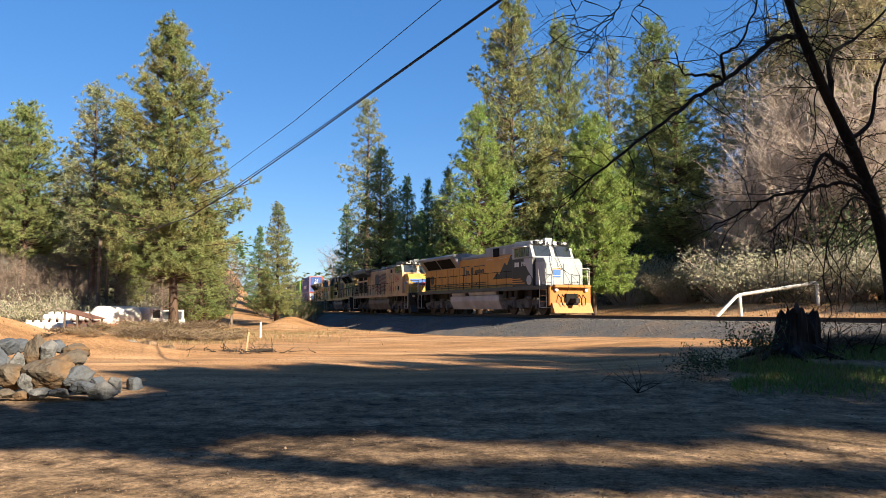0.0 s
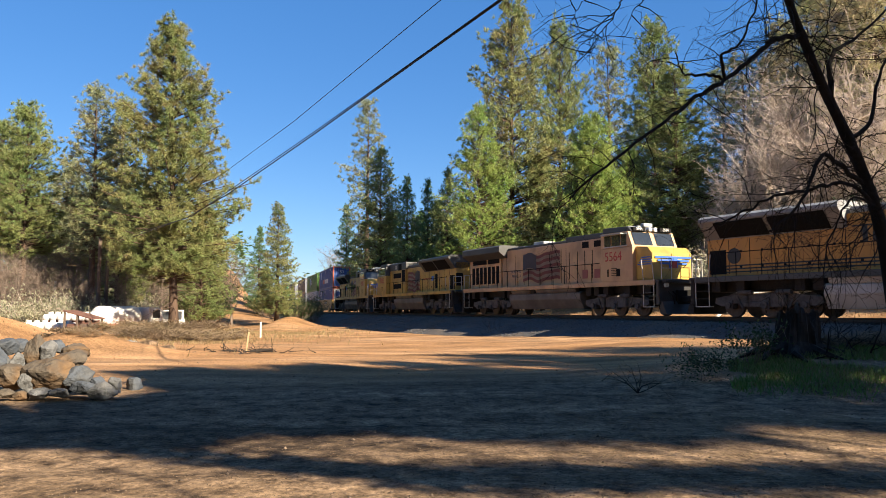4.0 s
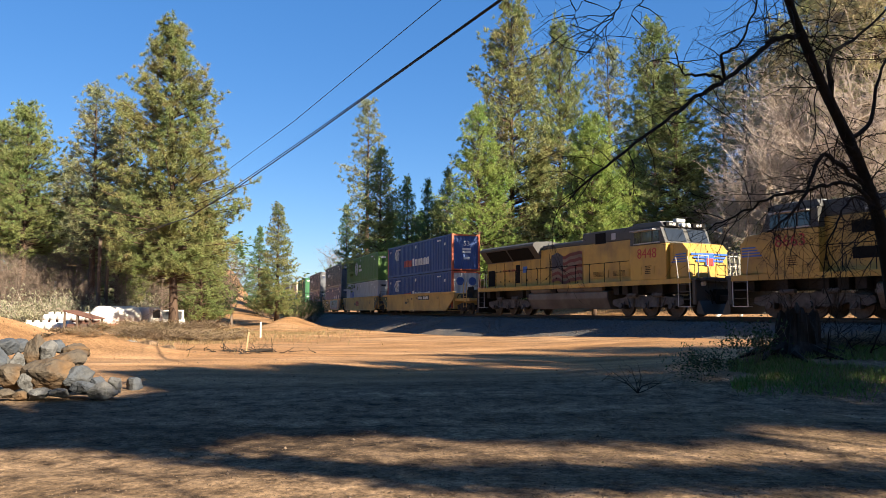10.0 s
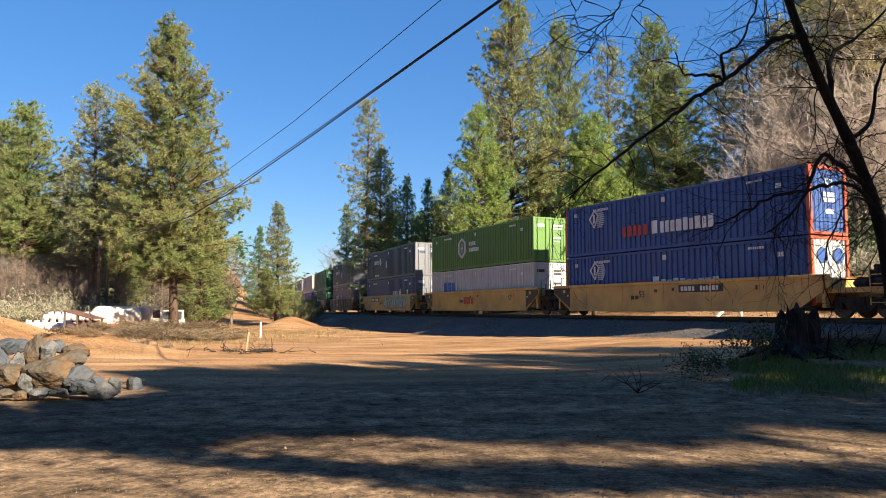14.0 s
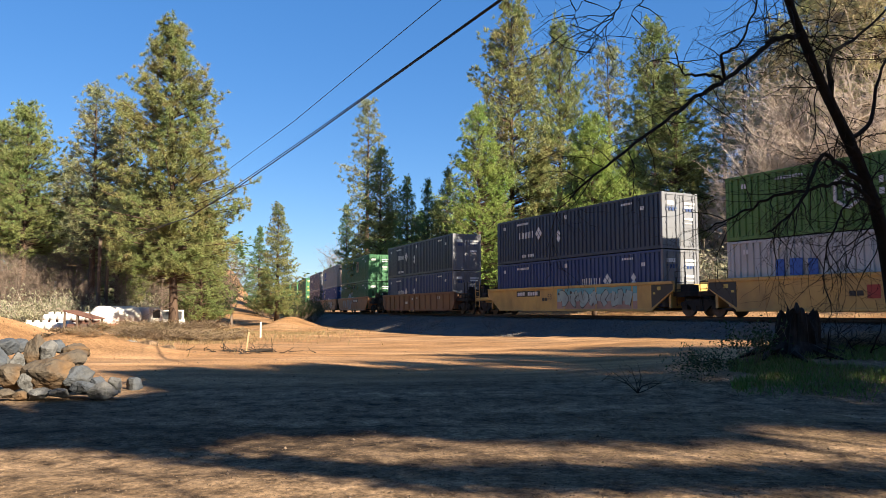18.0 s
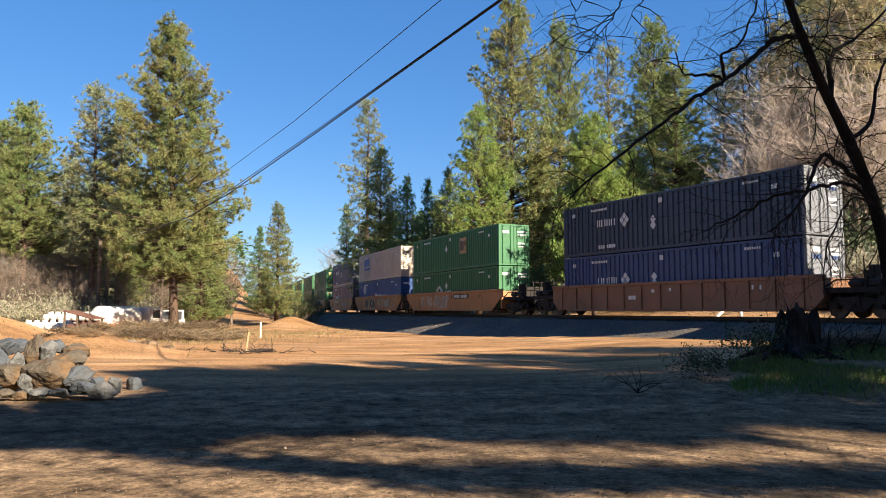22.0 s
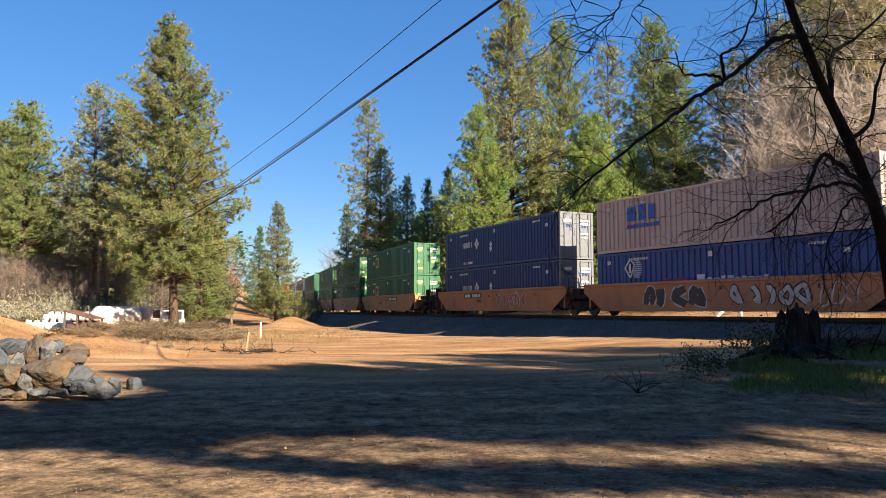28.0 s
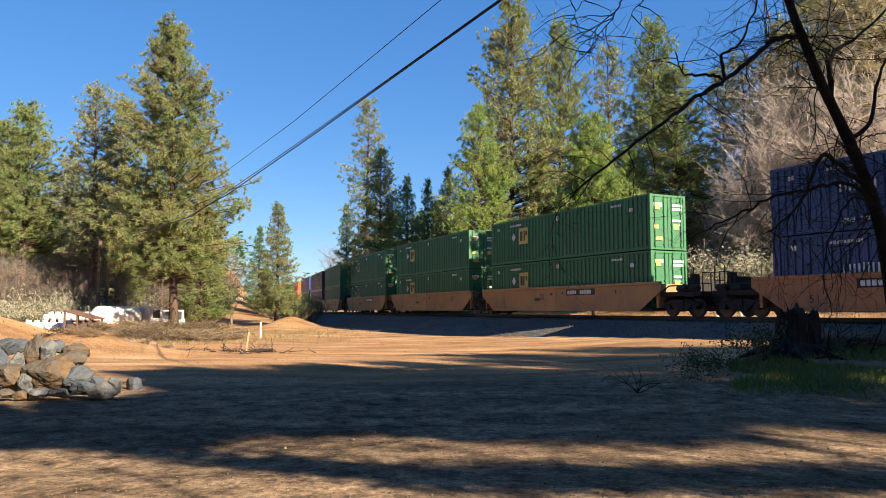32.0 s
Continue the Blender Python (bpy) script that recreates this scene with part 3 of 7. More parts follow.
def grow(bm, p, d, length, r, depth, rng, drop=0.0, wander=0.42):
    """A twig that bends as it grows and forks into thinner ones."""
    pts, rad = [p.copy()], [r]
    n = max(3, int(length / 0.16))
    for k in range(n):
        d = (d + Vector((rng.gauss(0, wander), rng.gauss(0, wander), rng.gauss(0, wander) - drop)) * 0.55).normalized()
        p = p + d * (length / n)
        pts.append(p.copy())
        rad.append(r * (1 - 0.75 * (k + 1) / n))
        if depth > 0 and rng.random() < 0.62:
            side = (d + Vector((rng.gauss(0, 0.8), rng.gauss(0, 0.8), rng.gauss(0, 0.7)))).normalized()
            grow(bm, p, side, length * rng.uniform(0.35, 0.65), max(rad[-1] * 0.65, 0.0035), depth - 1, rng, drop, wander)
    tube(bm, pts, rad, 4 if r < 0.02 else 6, cap=False)


def curve_through(pts, n=5):
    """A smooth line through points."""
    out = []
    for i in range(len(pts) - 1):
        a, b, c, d = pts[max(i - 1, 0)], pts[i], pts[i + 1], pts[min(i + 2, len(pts) - 1)]
        for k in range(n):
            t = k / n
            out.append(0.5 * ((2 * b) + (c - a) * t + (2 * a - 5 * b + 4 * c - d) * t * t + (3 * b - a - 3 * c + d) * t ** 3))
    return out + [pts[-1]]


oak = thing("bare_oak", Matrix(), "leafless dark oak leaning over the bank with tangled twigs", "tree")
oak_trunk = bmesh.new()
OAK = [Vector(v) for v in ((7.99, 13.00, -0.05), (7.82, 13.00, 1.49), (7.66, 13.00, 2.86), (7.46, 13.00, 3.71), (7.07, 12.90, 4.59), (6.61, 12.80, 5.51), (6.30, 12.70, 6.19), (5.99, 12.60, 6.95), (5.69, 12.40, 7.97))]
line = curve_through(OAK)
tube(oak_trunk, line, [(0.13 - 0.07 * k / (len(line) - 1)) * RO.uniform(0.94, 1.07) for k in range(len(line))], 12)
part("trunk", oak_trunk, M_OAK, oak)
OAK_LIMBS = (
    ([Vector(v) for v in ((6.23, 12.70, 6.37), (5.67, 12.50, 6.19), (5.14, 12.20, 5.77), (4.58, 11.90, 5.33), (4.00, 11.60, 4.95), (3.43, 11.30, 4.49), (2.74, 11.00, 3.98), (2.19, 10.80, 3.54), (1.80, 10.70, 3.19))], 0.062),
    ([Vector(v) for v in ((4.58, 11.90, 5.33), (4.38, 11.90, 5.40), (4.05, 11.90, 5.40), (3.89, 11.90, 5.43), (3.79, 11.90, 5.76))], 0.04),
    ([Vector(v) for v in ((4.58, 11.90, 5.33), (4.46, 11.70, 5.64), (4.72, 11.60, 5.83), (4.92, 11.50, 6.30), (5.03, 11.50, 6.86))], 0.04),
    ([Vector(v) for v in ((6.75, 12.80, 5.16), (6.91, 13.00, 6.09), (7.42, 13.20, 6.47), (8.23, 13.40, 7.13))], 0.07),
    ([Vector(v) for v in ((7.43, 13.00, 3.76), (6.59, 12.40, 4.04), (6.15, 12.00, 4.10), (5.76, 11.70, 3.54), (5.38, 11.50, 3.07), (4.98, 11.40, 2.79))], 0.06),
    ([Vector(v) for v in ((7.55, 13.00, 3.46), (6.82, 12.50, 3.72), (6.09, 12.20, 3.58), (5.35, 12.00, 3.41), (4.75, 11.90, 3.13), (4.28, 11.80, 2.92))], 0.05),
    ([Vector(v) for v in ((7.61, 13.00, 3.36), (6.96, 12.60, 3.50), (6.55, 12.40, 3.04), (6.29, 12.30, 2.51), (6.18, 12.20, 1.86))], 0.03),
    ([Vector(v) for v in ((7.07, 12.90, 4.59), (7.60, 13.10, 4.94), (7.96, 13.30, 5.98), (8.53, 13.50, 6.69))], 0.06),
    ([Vector(v) for v in ((2.46, 10.00, 5.85), (2.34, 10.00, 5.61), (2.15, 10.00, 5.35), (2.02, 10.00, 5.05))], 0.014),
    ([Vector(v) for v in ((2.99, 10.50, 6.15), (2.74, 10.50, 5.89), (2.57, 10.50, 5.47))], 0.012),
    ([Vector(v) for v in ((2.09, 10.50, 6.15), (1.92, 10.50, 5.89), (1.80, 10.50, 5.56))], 0.010),
)
for n_limb, (pts, r) in enumerate(OAK_LIMBS):
    bm = bmesh.new()
    pts = [p + Vector((RO.gauss(0, 0.012), RO.gauss(0, 0.012), RO.gauss(0, 0.012))) for p in curve_through(pts)]
    n = len(pts)
    tube(bm, pts, [0.75 * r * (1 - 0.72 * k / (n - 1)) * RO.uniform(0.93, 1.08) for k in range(n)], 8)
    limb = part("limb", bm, M_OAK, oak)
    bm = bmesh.new()
    for a, b in zip(pts, pts[1:]):
        m = (1 if RO.random() < min(1, (b - a).length / 0.16) else 0) * (2 if n_limb == 4 else 1)
        for k in range(m):
            if RO.random() < 0.95:
                q = a.lerp(b, (k + RO.random()) / m)
                d = ((b - a).normalized() * 0.5 + Vector((RO.gauss(0, 0.7), RO.gauss(0, 0.6), RO.gauss(-0.15, 0.7)))).normalized()
                grow(bm, q, d, RO.uniform(0.5, 1.4), 0.009, 2, RO, 0.08)
    part("twig_spray", bm, M_OAK, limb)
bm = bmesh.new()
for k in range(55):
    a, b = RO.choice(list(zip(OAK[2:], OAK[3:])))
    q = a.lerp(b, RO.random())
    d = Vector((RO.gauss(-0.4, 0.7), RO.gauss(-0.3, 0.7), RO.gauss(0.2, 0.6))).normalized()
    grow(bm, q, d, RO.uniform(0.8, 2.0), 0.012, 2, RO, 0.05)
part("twig_spray", bm, M_OAK, oak)

# unseen oak added behind the viewer, its low limb shaped to shade the near road
evergreen = thing("added_shade_oak", pose(21.0, -4.2, ground_z(21.0, -4.2)), "unseen leafy oak added behind the clearing, its long low limb shading the road", "tree", "pines round the clearing")
part("trunk", tube(bmesh.new(), [(0, 0, -0.3), (0.1, 0, 3), (-0.3, 0.1, 6.0), (-1.0, 0.3, 8.0)], [0.32, 0.27, 0.22, 0.16], 9), M_OAK, evergreen)
part("limb", tube(bmesh.new(), [(-1.0, 0.3, 7.9), (-3.5, 0.9, 8.5), (-6.5, 1.1, 8.6), (-9.0, 1.2, 8.4), (-11.5, 1.2, 9.3), (-13.6, 1.2, 11.0)], [0.15, 0.12, 0.10, 0.08, 0.05, 0.02], 7), M_OAK, evergreen)
ev, et = [], []
for k in range(7000):
    u = RO.random()
    c = Vector((-1.5 - 12.0 * u, 1.1 + RO.gauss(0, 0.22), 8.5 + 2.6 * smooth(0.7, 1.0, u) + RO.gauss(0, 0.26)))
    w = Vector((RO.gauss(0, 1), RO.gauss(0, 1), RO.gauss(0, 1))).normalized() * 0.11
    o = w.orthogonal().normalized() * 0.09
    n0 = len(ev)
    ev += [tuple(c - w), tuple(c + o), tuple(c + w)]
    et.append((n0, n0 + 1, n0 + 2))
part("foliage", tri_mesh("foliage", ev, et), M_LEAF, evergreen)

# stump
sx, sy = 8.14, 17.30
bm = bmesh.new()
rings = []
for k in range(8):
    row = []
    for j in range(52):
        a = 2 * math.pi * j / 52
        jag = noise.noise(Vector((math.cos(a) * 1.1, math.sin(a) * 1.1, 4))) + 0.35 * noise.noise(Vector((math.cos(a) * 5, math.sin(a) * 5, 2)))
        rr = (0.53 - 0.02 * k + 0.10 * (k == 0) + 0.12 * max(0, 1 - k / 2)) * (1 + 0.12 * noise.noise(Vector((math.cos(a) * 1.6, math.sin(a) * 1.6, k * 0.25))) + 0.07 * math.sin(a * 11 + 0.4 * k) + 0.05 * math.sin(a * 19))
        h = 0.92 * k / 7 * (1 + 0.3 * jag + (0.05 * math.sin(a * 7) + 0.08 * math.sin(a * 17 + 1)) * (k / 7) ** 2)
        row.append(bm.verts.new((math.cos(a) * rr, math.sin(a) * rr, h - 0.15 * (k == 0))))
    rings.append(row)
for a, b in zip(rings, rings[1:]):
    for j in range(52):
        bm.faces.new((a[j], a[(j + 1) % 52], b[(j + 1) % 52], b[j]))
c = bm.verts.new((0, 0, 0.55))
for j in range(52):
    bm.faces.new((rings[-1][j], rings[-1][(j + 1) % 52], c))
stump = thing("tree_stump", pose(sx, sy, ground_z(sx, sy)), "dark weathered jagged tree stump on the grassy bank", "stump")
part("stump_wood", bm, M_DEADWOOD, stump)
bm = bmesh.new()
for k in range(9):
    a = k * 0.7
    tube(bm, [(math.cos(a) * 0.45, math.sin(a) * 0.45, 0.12), (math.cos(a) * 0.9, math.sin(a) * 0.9, 0.02), (math.cos(a + 0.2) * 1.3, math.sin(a + 0.2) * 1.3, -0.12)], [0.12, 0.08, 0.03], 6)
part("root_flare", bm, M_DEADWOOD, stump)


def tuft_field(name, centre_fn, n, h0, h1, material, label, category, rng, width=0.012, lean=0.35):
    """Loose blades of grass or needles over a patch, as one object."""
    v, t = [], []
    for _ in range(n):
        x, y = centre_fn(rng)
        z = ground_z(x, y) - 0.01
        h = rng.uniform(h0, h1)
        a = rng.uniform(0, 6.28)
        w = width * rng.uniform(0.7, 1.4)
        lx, ly = rng.gauss(0, lean) * h, rng.gauss(0, lean) * h
        k = len(v)
        v += [(x + math.cos(a) * w, y + math.sin(a) * w, z), (x - math.cos(a) * w, y - math.sin(a) * w, z), (x + lx, y + ly, z + h)]
        t.append((k, k + 1, k + 2))
    ob = new(name, tri_mesh(name, v, t))
    ob.data.materials.append(material)
    return tagged(ob, label, category, kind="stuff")


def bank_point(rng):
    while True:
        x, y = rng.uniform(3.6, 15.5), rng.uniform(13.2, 18.6)
        q = 14.3 + 1.2 * noise.noise(Vector((x * 0.6, 1, 0))) + 0.9 * rng.gauss(0, 0.45) + (0.9 if x < 6 else 0) * (6 - x) * 0.6
        if y > q and (x > 5.0 + (y - 13) * 0.35) and noise.noise(Vector((x * 0.8, y * 0.8, 3))) > -0.22:
            return x, y


tuft_field("grass", bank_point, 26000, 0.05, 0.16, M_GRASS, "short green grass on the shaded bank", "grass", RO, 0.011)
tuft_field("dry_grass", bank_point, 7000, 0.05, 0.2, M_STRAW, "dry straw and dead needles among the grass", "dry grass", RO, 0.006, 0.8)


def litter_point(rng):
    while True:
        a, d = rng.uniform(-0.1, 0.62), rng.uniform(4.6, 13)
        x, y = d * math.sin(a), d * math.cos(a)
        if rng.random() < smooth(0.0, 4.5, x):
            return x, y


tuft_field("pine_litter", litter_point, 9000, 0.015, 0.06, M_STRAW, "fallen pine needles scattered over the dirt", "pine needles", RO, 0.003, 3.2)


def far_verge(rng):
    s = rng.uniform(-52, 2)
    p, d = track(s, rng.uniform(-14, -5.2))
    return p.x, p.y


tuft_field("verge_grass", far_verge, 8000, 0.04, 0.16, M_STRAW, "dry yellow grass along the far side of the track", "dry grass", RO, 0.02)


def left_verge(rng):
    return rng.gauss(-14.5, 3.2), rng.gauss(52, 8)


tuft_field("clearing_grass", left_verge, 14000, 0.08, 0.24, M_STRAW, "dry grass at the edge of the clearing", "dry grass", RO, 0.02)


# ---- brush ----
def bush_meshes(rng, leaf, n_stem, reach, height, spread=0.5, leaf_n=26, stem_r=0.012):
    bm = bmesh.new()
    cv, ct = [], []
    for _ in range(n_stem):
        a = rng.uniform(0, 6.28)
        d = Vector((math.cos(a) * spread, math.sin(a) * spread, rng.uniform(0.5, 1.0))).normalized()
        root = Vector((math.cos(a), math.sin(a), 0)) * rng.uniform(0, reach * 0.35)
        L = height * rng.uniform(0.7, 1.15)
        mid = root + d * L * 0.55
        end = mid + (d + Vector((rng.gauss(0, 0.35), rng.gauss(0, 0.35), 0.1))).normalized() * L * 0.5
        tube(bm, [root, mid, end], [stem_r, stem_r * 0.7, stem_r * 0.3], 3, cap=False)
        for k in range(4):
            q = mid.lerp(end, k / 4)
            e = q + Vector((rng.gauss(0, 0.4), rng.gauss(0, 0.4), rng.gauss(0.15, 0.3))) * height * 0.35
            tube(bm, [q, e], [stem_r * 0.5, stem_r * 0.2], 3, cap=False)
            for _ in range(leaf_n // 4):
                c = q.lerp(e, rng.random()) + Vector((rng.gauss(0, 0.09), rng.gauss(0, 0.09), rng.gauss(0, 0.09))) * height
                w = Vector((rng.gauss(0, 1), rng.gauss(0, 1), rng.gauss(0, 1))).normalized() * leaf
                o = w.orthogonal().normalized() * leaf * 0.45
                n0 = len(cv)
                cv.extend((tuple(c - w * 0.5), tuple(c + o), tuple(c + w * 0.6)))
                ct.append((n0, n0 + 1, n0 + 2))
    me = bpy.data.meshes.new("stem_clump")
    bm.to_mesh(me), bm.free()
    return me, tri_mesh("foliage", cv, ct)


BUSH = {}
for name, args, leafm, stemm in (
    ("sage", (RO, 0.10, 64, 1.3, 1.7, 0.6, 52), M_SAGE, M_PALE_TWIG),
    ("sage_b", (RO, 0.10, 60, 1.1, 1.5, 0.8, 48), M_SAGE, M_PALE_TWIG),
    ("brown", (RO, 0.09, 55, 1.2, 1.1, 0.9, 40), M_BRUSH, M_TWIG),
    ("shoot", (RO, 0.17, 9, 0.5, 1.6, 0.45, 20), M_LEAF, M_TWIG),
    ("dark", (RO, 0.11, 55, 1.2, 1.8, 0.7, 52), M_LEAF, M_TWIG),
):
    st, lv = bush_meshes(*args)
    st.materials.append(stemm)
    lv.materials.append(leafm)
    BUSH[name] = (st, lv)


def bush(kind, x, y, k, label, tall=1.0, group=""):
    base = new("bush")
    tagged(base, label, "bush", group)
    base.matrix_world = Matrix.LocRotScale((x, y, ground_z(x, y) - 0.05), Euler((0, 0, RO.uniform(0, 6.28))), (k, k, k * tall))
    for nm, me in zip(("stem_clump", "foliage"), BUSH[kind]):
        ob = new(nm, me)
        ob.parent = base


# grey brush beyond the track
for k in range(34):
    s = -50 + k * 1.65
    p, d = track(s, -RO.uniform(10, 16))
    kind = "dark" if s < -30 and RO.random() < 0.3 else RO.choice(("sage", "sage_b", "sage"))
    bush(kind, p.x, p.y, RO.uniform(1.5, 2.4), "shaded dark brush beyond the track" if kind == "dark" else "pale grey-green brush beyond the track", group="brush beyond the track")
for k in range(22):
    s = -19 + k * 1.15
    p, d = track(s, -RO.uniform(9.0, 13.0))
    bush(RO.choice(("sage", "sage_b")), p.x, p.y, RO.uniform(1.3, 2.1), "pale grey-green brush on the sunny bank", group="brush beyond the track")
for k in range(26):
    s = -60 + k * 3.0
    p, d = track(s, -RO.uniform(18, 27))
    bush(RO.choice(("dark", "sage_b", "dark")), p.x, p.y, RO.uniform(2.0, 3.2), "tall brush under the pines", 1.2, group="brush beyond the track")
for k in range(14):
    s = -112 + k * 4.0
    p, d = track(s, -RO.uniform(7, 12))
    bush("dark", p.x, p.y, RO.uniform(1.6, 2.6), "dark brush beyond the curve of the track", 1.2, group="brush beyond the track")
# brown brush on the near side
for x, y, k in ((-18.48, 44.00, 1.0), (-17.09, 43.00, 1.2), (-15.75, 42.00, 1.3), (-14.45, 41.00, 1.35), (-13.85, 42.00, 1.3), (-12.69, 41.00, 1.1), (-12.47, 43.00, 1.0), (-15.69, 46.00, 1.4), (-17.45, 47.00, 1.3), (-15.29, 48.00, 1.3), (-19.26, 48.00, 1.2), (-12.03, 44.00, 0.7), (-15.18, 50.00, 1.1)):
    bush("brown", x, y, k, "dry brown thorny brush round the big pine", 0.5, group="brush round the big pine")
for k in range(20):
    x = -66 + k * 2.2 + RO.uniform(-0.8, 0.8)
    bush(RO.choice(("sage", "dark", "brown", "sage_b")), x, RO.uniform(70, 80), RO.uniform(1.8, 3.0), "mixed brush behind the yard", 1.3, group="brush behind the yard")
for px, py, k in ((-23.03, 94.00, 1.3), (-21.10, 90.00, 1.4), (-28.87, 98.00, 1.5), (-27.93, 92.00, 1.5), (-32.73, 110.00, 1.6), (-24.85, 104.00, 1.5), (-17.72, 90.00, 1.2), (-18.47, 96.00, 1.6), (-16.03, 84.00, 1.5), (-17.06, 95.00, 1.8)):
    bush("dark", px, py, k, "dark brush at the foot of the bank", 1.2, group="brush at the bank")

for k in range(17):
    x = -37 + k * 0.62 + RO.uniform(-0.4, 0.4)
    bush(RO.choice(("sage", "brown", "brown", "dark", "sage_b")), x, RO.uniform(59, 66), RO.uniform(1.1, 1.9), "mixed brown and grey brush along the yard", 1.25, group="brush behind the yard")
for k in range(15):
    bush(RO.choice(("brown", "brown", "sage_b")), -33.5 + k * 0.52, RO.uniform(54.2, 56.4), RO.uniform(1.2, 1.9), "tangled brush against the edge of the yard", 1.35, group="brush behind the yard")
for x, y, k in ((-20.6, 47.5, 1.2), (-21.8, 46.0, 1.1), (-16.6, 45.0, 1.2), (-18.0, 45.6, 1.3), (-14.9, 44.0, 1.2), (-13.2, 46.0, 1.2), (-19.4, 46.4, 1.2), (-13.9, 27.6, 0.5), (-13.1, 27.2, 0.45), (-12.6, 27.0, 0.4), (-14.6, 27.9, 0.5)):
    bush("brown", x, y, k, "dry brown thorny brush with pale twigs", 0.42, group="brush round the big pine")
# low shrubs on the grassy bank
for x, y, k in ((5.25, 15.40, 0.42), (4.75, 15.00, 0.36), (6.70, 16.40, 0.6), (5.60, 15.60, 0.3), (6.56, 16.60, 0.5), (7.12, 16.90, 0.55), (5.20, 15.70, 0.45), (5.54, 15.90, 0.4), (5.93, 15.90, 0.25)):
    bush("shoot", x, y, k, "small dark-leaved shrub on the bank", 1.0, group="shrubs on the bank")
bm = bmesh.new()
bx, by = 3.64, 14.20
for k in range(7):
    grow(bm, Vector((0, 0, 0)), Vector((RO.gauss(0, 0.7), RO.gauss(0, 0.5), 1)).normalized(), RO.uniform(0.4, 0.8), 0.012, 2, RO)
sap = thing("leafless_shrub", pose(bx, by, ground_z(bx, by)), "small leafless dark shrub at the edge of the bank", "shrub")
part("twig_spray", bm, M_OAK, sap)
bm = bmesh.new()
for k in range(70):
    x, y = sx + RO.uniform(-0.1, 3.2), sy + RO.uniform(-1.2, 1.0)
    grow(bm, Vector((x, y, ground_z(x, y))), Vector((RO.gauss(0, 1), RO.gauss(0, 1), RO.uniform(0.1, 0.8))).normalized(), RO.uniform(0.5, 1.2), 0.02, 2, RO, 0.12)
heap = thing("dead_branches", Matrix(), "tangle of dead fallen branches beside the stump", "branches")
part("branch_tangle", bm, M_OAK, heap)

for x, y, k in ((9.20, 17.60, 0.55), (9.84, 17.80, 0.6), (10.15, 17.40, 0.6), (9.11, 18.20, 0.45)):
    bush("brown", x, y, k, "dead brown undergrowth beside the stump", 0.7, group="undergrowth by the stump")

# bare grey broadleaf trees on the slope beyond the track
bare_forms = []
for q in range(3):
    bm = bmesh.new()
    H = 13.0
    tm = bpy.data.meshes.new("trunk")
    tb = tube(bmesh.new(), [(0, 0, -0.3), (0.2, 0, H * 0.35), (0.1, 0.3, H * 0.7)], [0.22, 0.16, 0.07], 8)
    tb.to_mesh(tm), tb.free()
    tm.materials.append(M_TWIG)
    for k in range(34):
        h = H * (0.25 + 0.5 * RO.random())
        a = RO.uniform(0, 6.28)
        p = Vector((0.15, 0.1, h))
        d = Vector((math.cos(a), math.sin(a), RO.uniform(0.4, 1.3))).normalized()
        L = RO.uniform(2.5, 4.8)
        e = p
        pts, rad = [p], [0.038]
        for j in range(5):
            d = (d + Vector((RO.gauss(0, 0.2), RO.gauss(0, 0.2), RO.gauss(0.05, 0.2)))).normalized()
            e = e + d * L / 5
            pts.append(e)
            rad.append(0.038 * (1 - 0.17 * (j + 1)))
            for i in range(4):
                w = (d + Vector((RO.gauss(0, 0.9), RO.gauss(0, 0.9), RO.gauss(0.2, 0.7)))).normalized()
                g1 = e + w * RO.uniform(0.5, 1.3)
                g2 = g1 + (w + Vector((RO.gauss(0, 0.5), RO.gauss(0, 0.5), RO.gauss(0, 0.5)))).normalized() * 0.7
                tube(bm, [e, g1, g2], [0.013, 0.009, 0.004], 3, cap=False)
                g3 = g1 + (w + Vector((RO.gauss(0, 0.7), RO.gauss(0, 0.7), RO.gauss(0, 0.7)))).normalized() * 0.6
                tube(bm, [g1, g3], [0.01, 0.004], 3, cap=False)
        tube(bm, pts, rad, 4, cap=False)
    me = bpy.data.meshes.new("bare_crown")
    bm.to_mesh(me), bm.free()
    me.materials.append(M_PALE_TWIG)
    bare_forms.append((tm, me))
brown_forms = []
for pair in bare_forms:
    brown_forms.append([me.copy() for me in pair])
    for me in brown_forms[-1]:
        me.materials[0] = M_TWIG
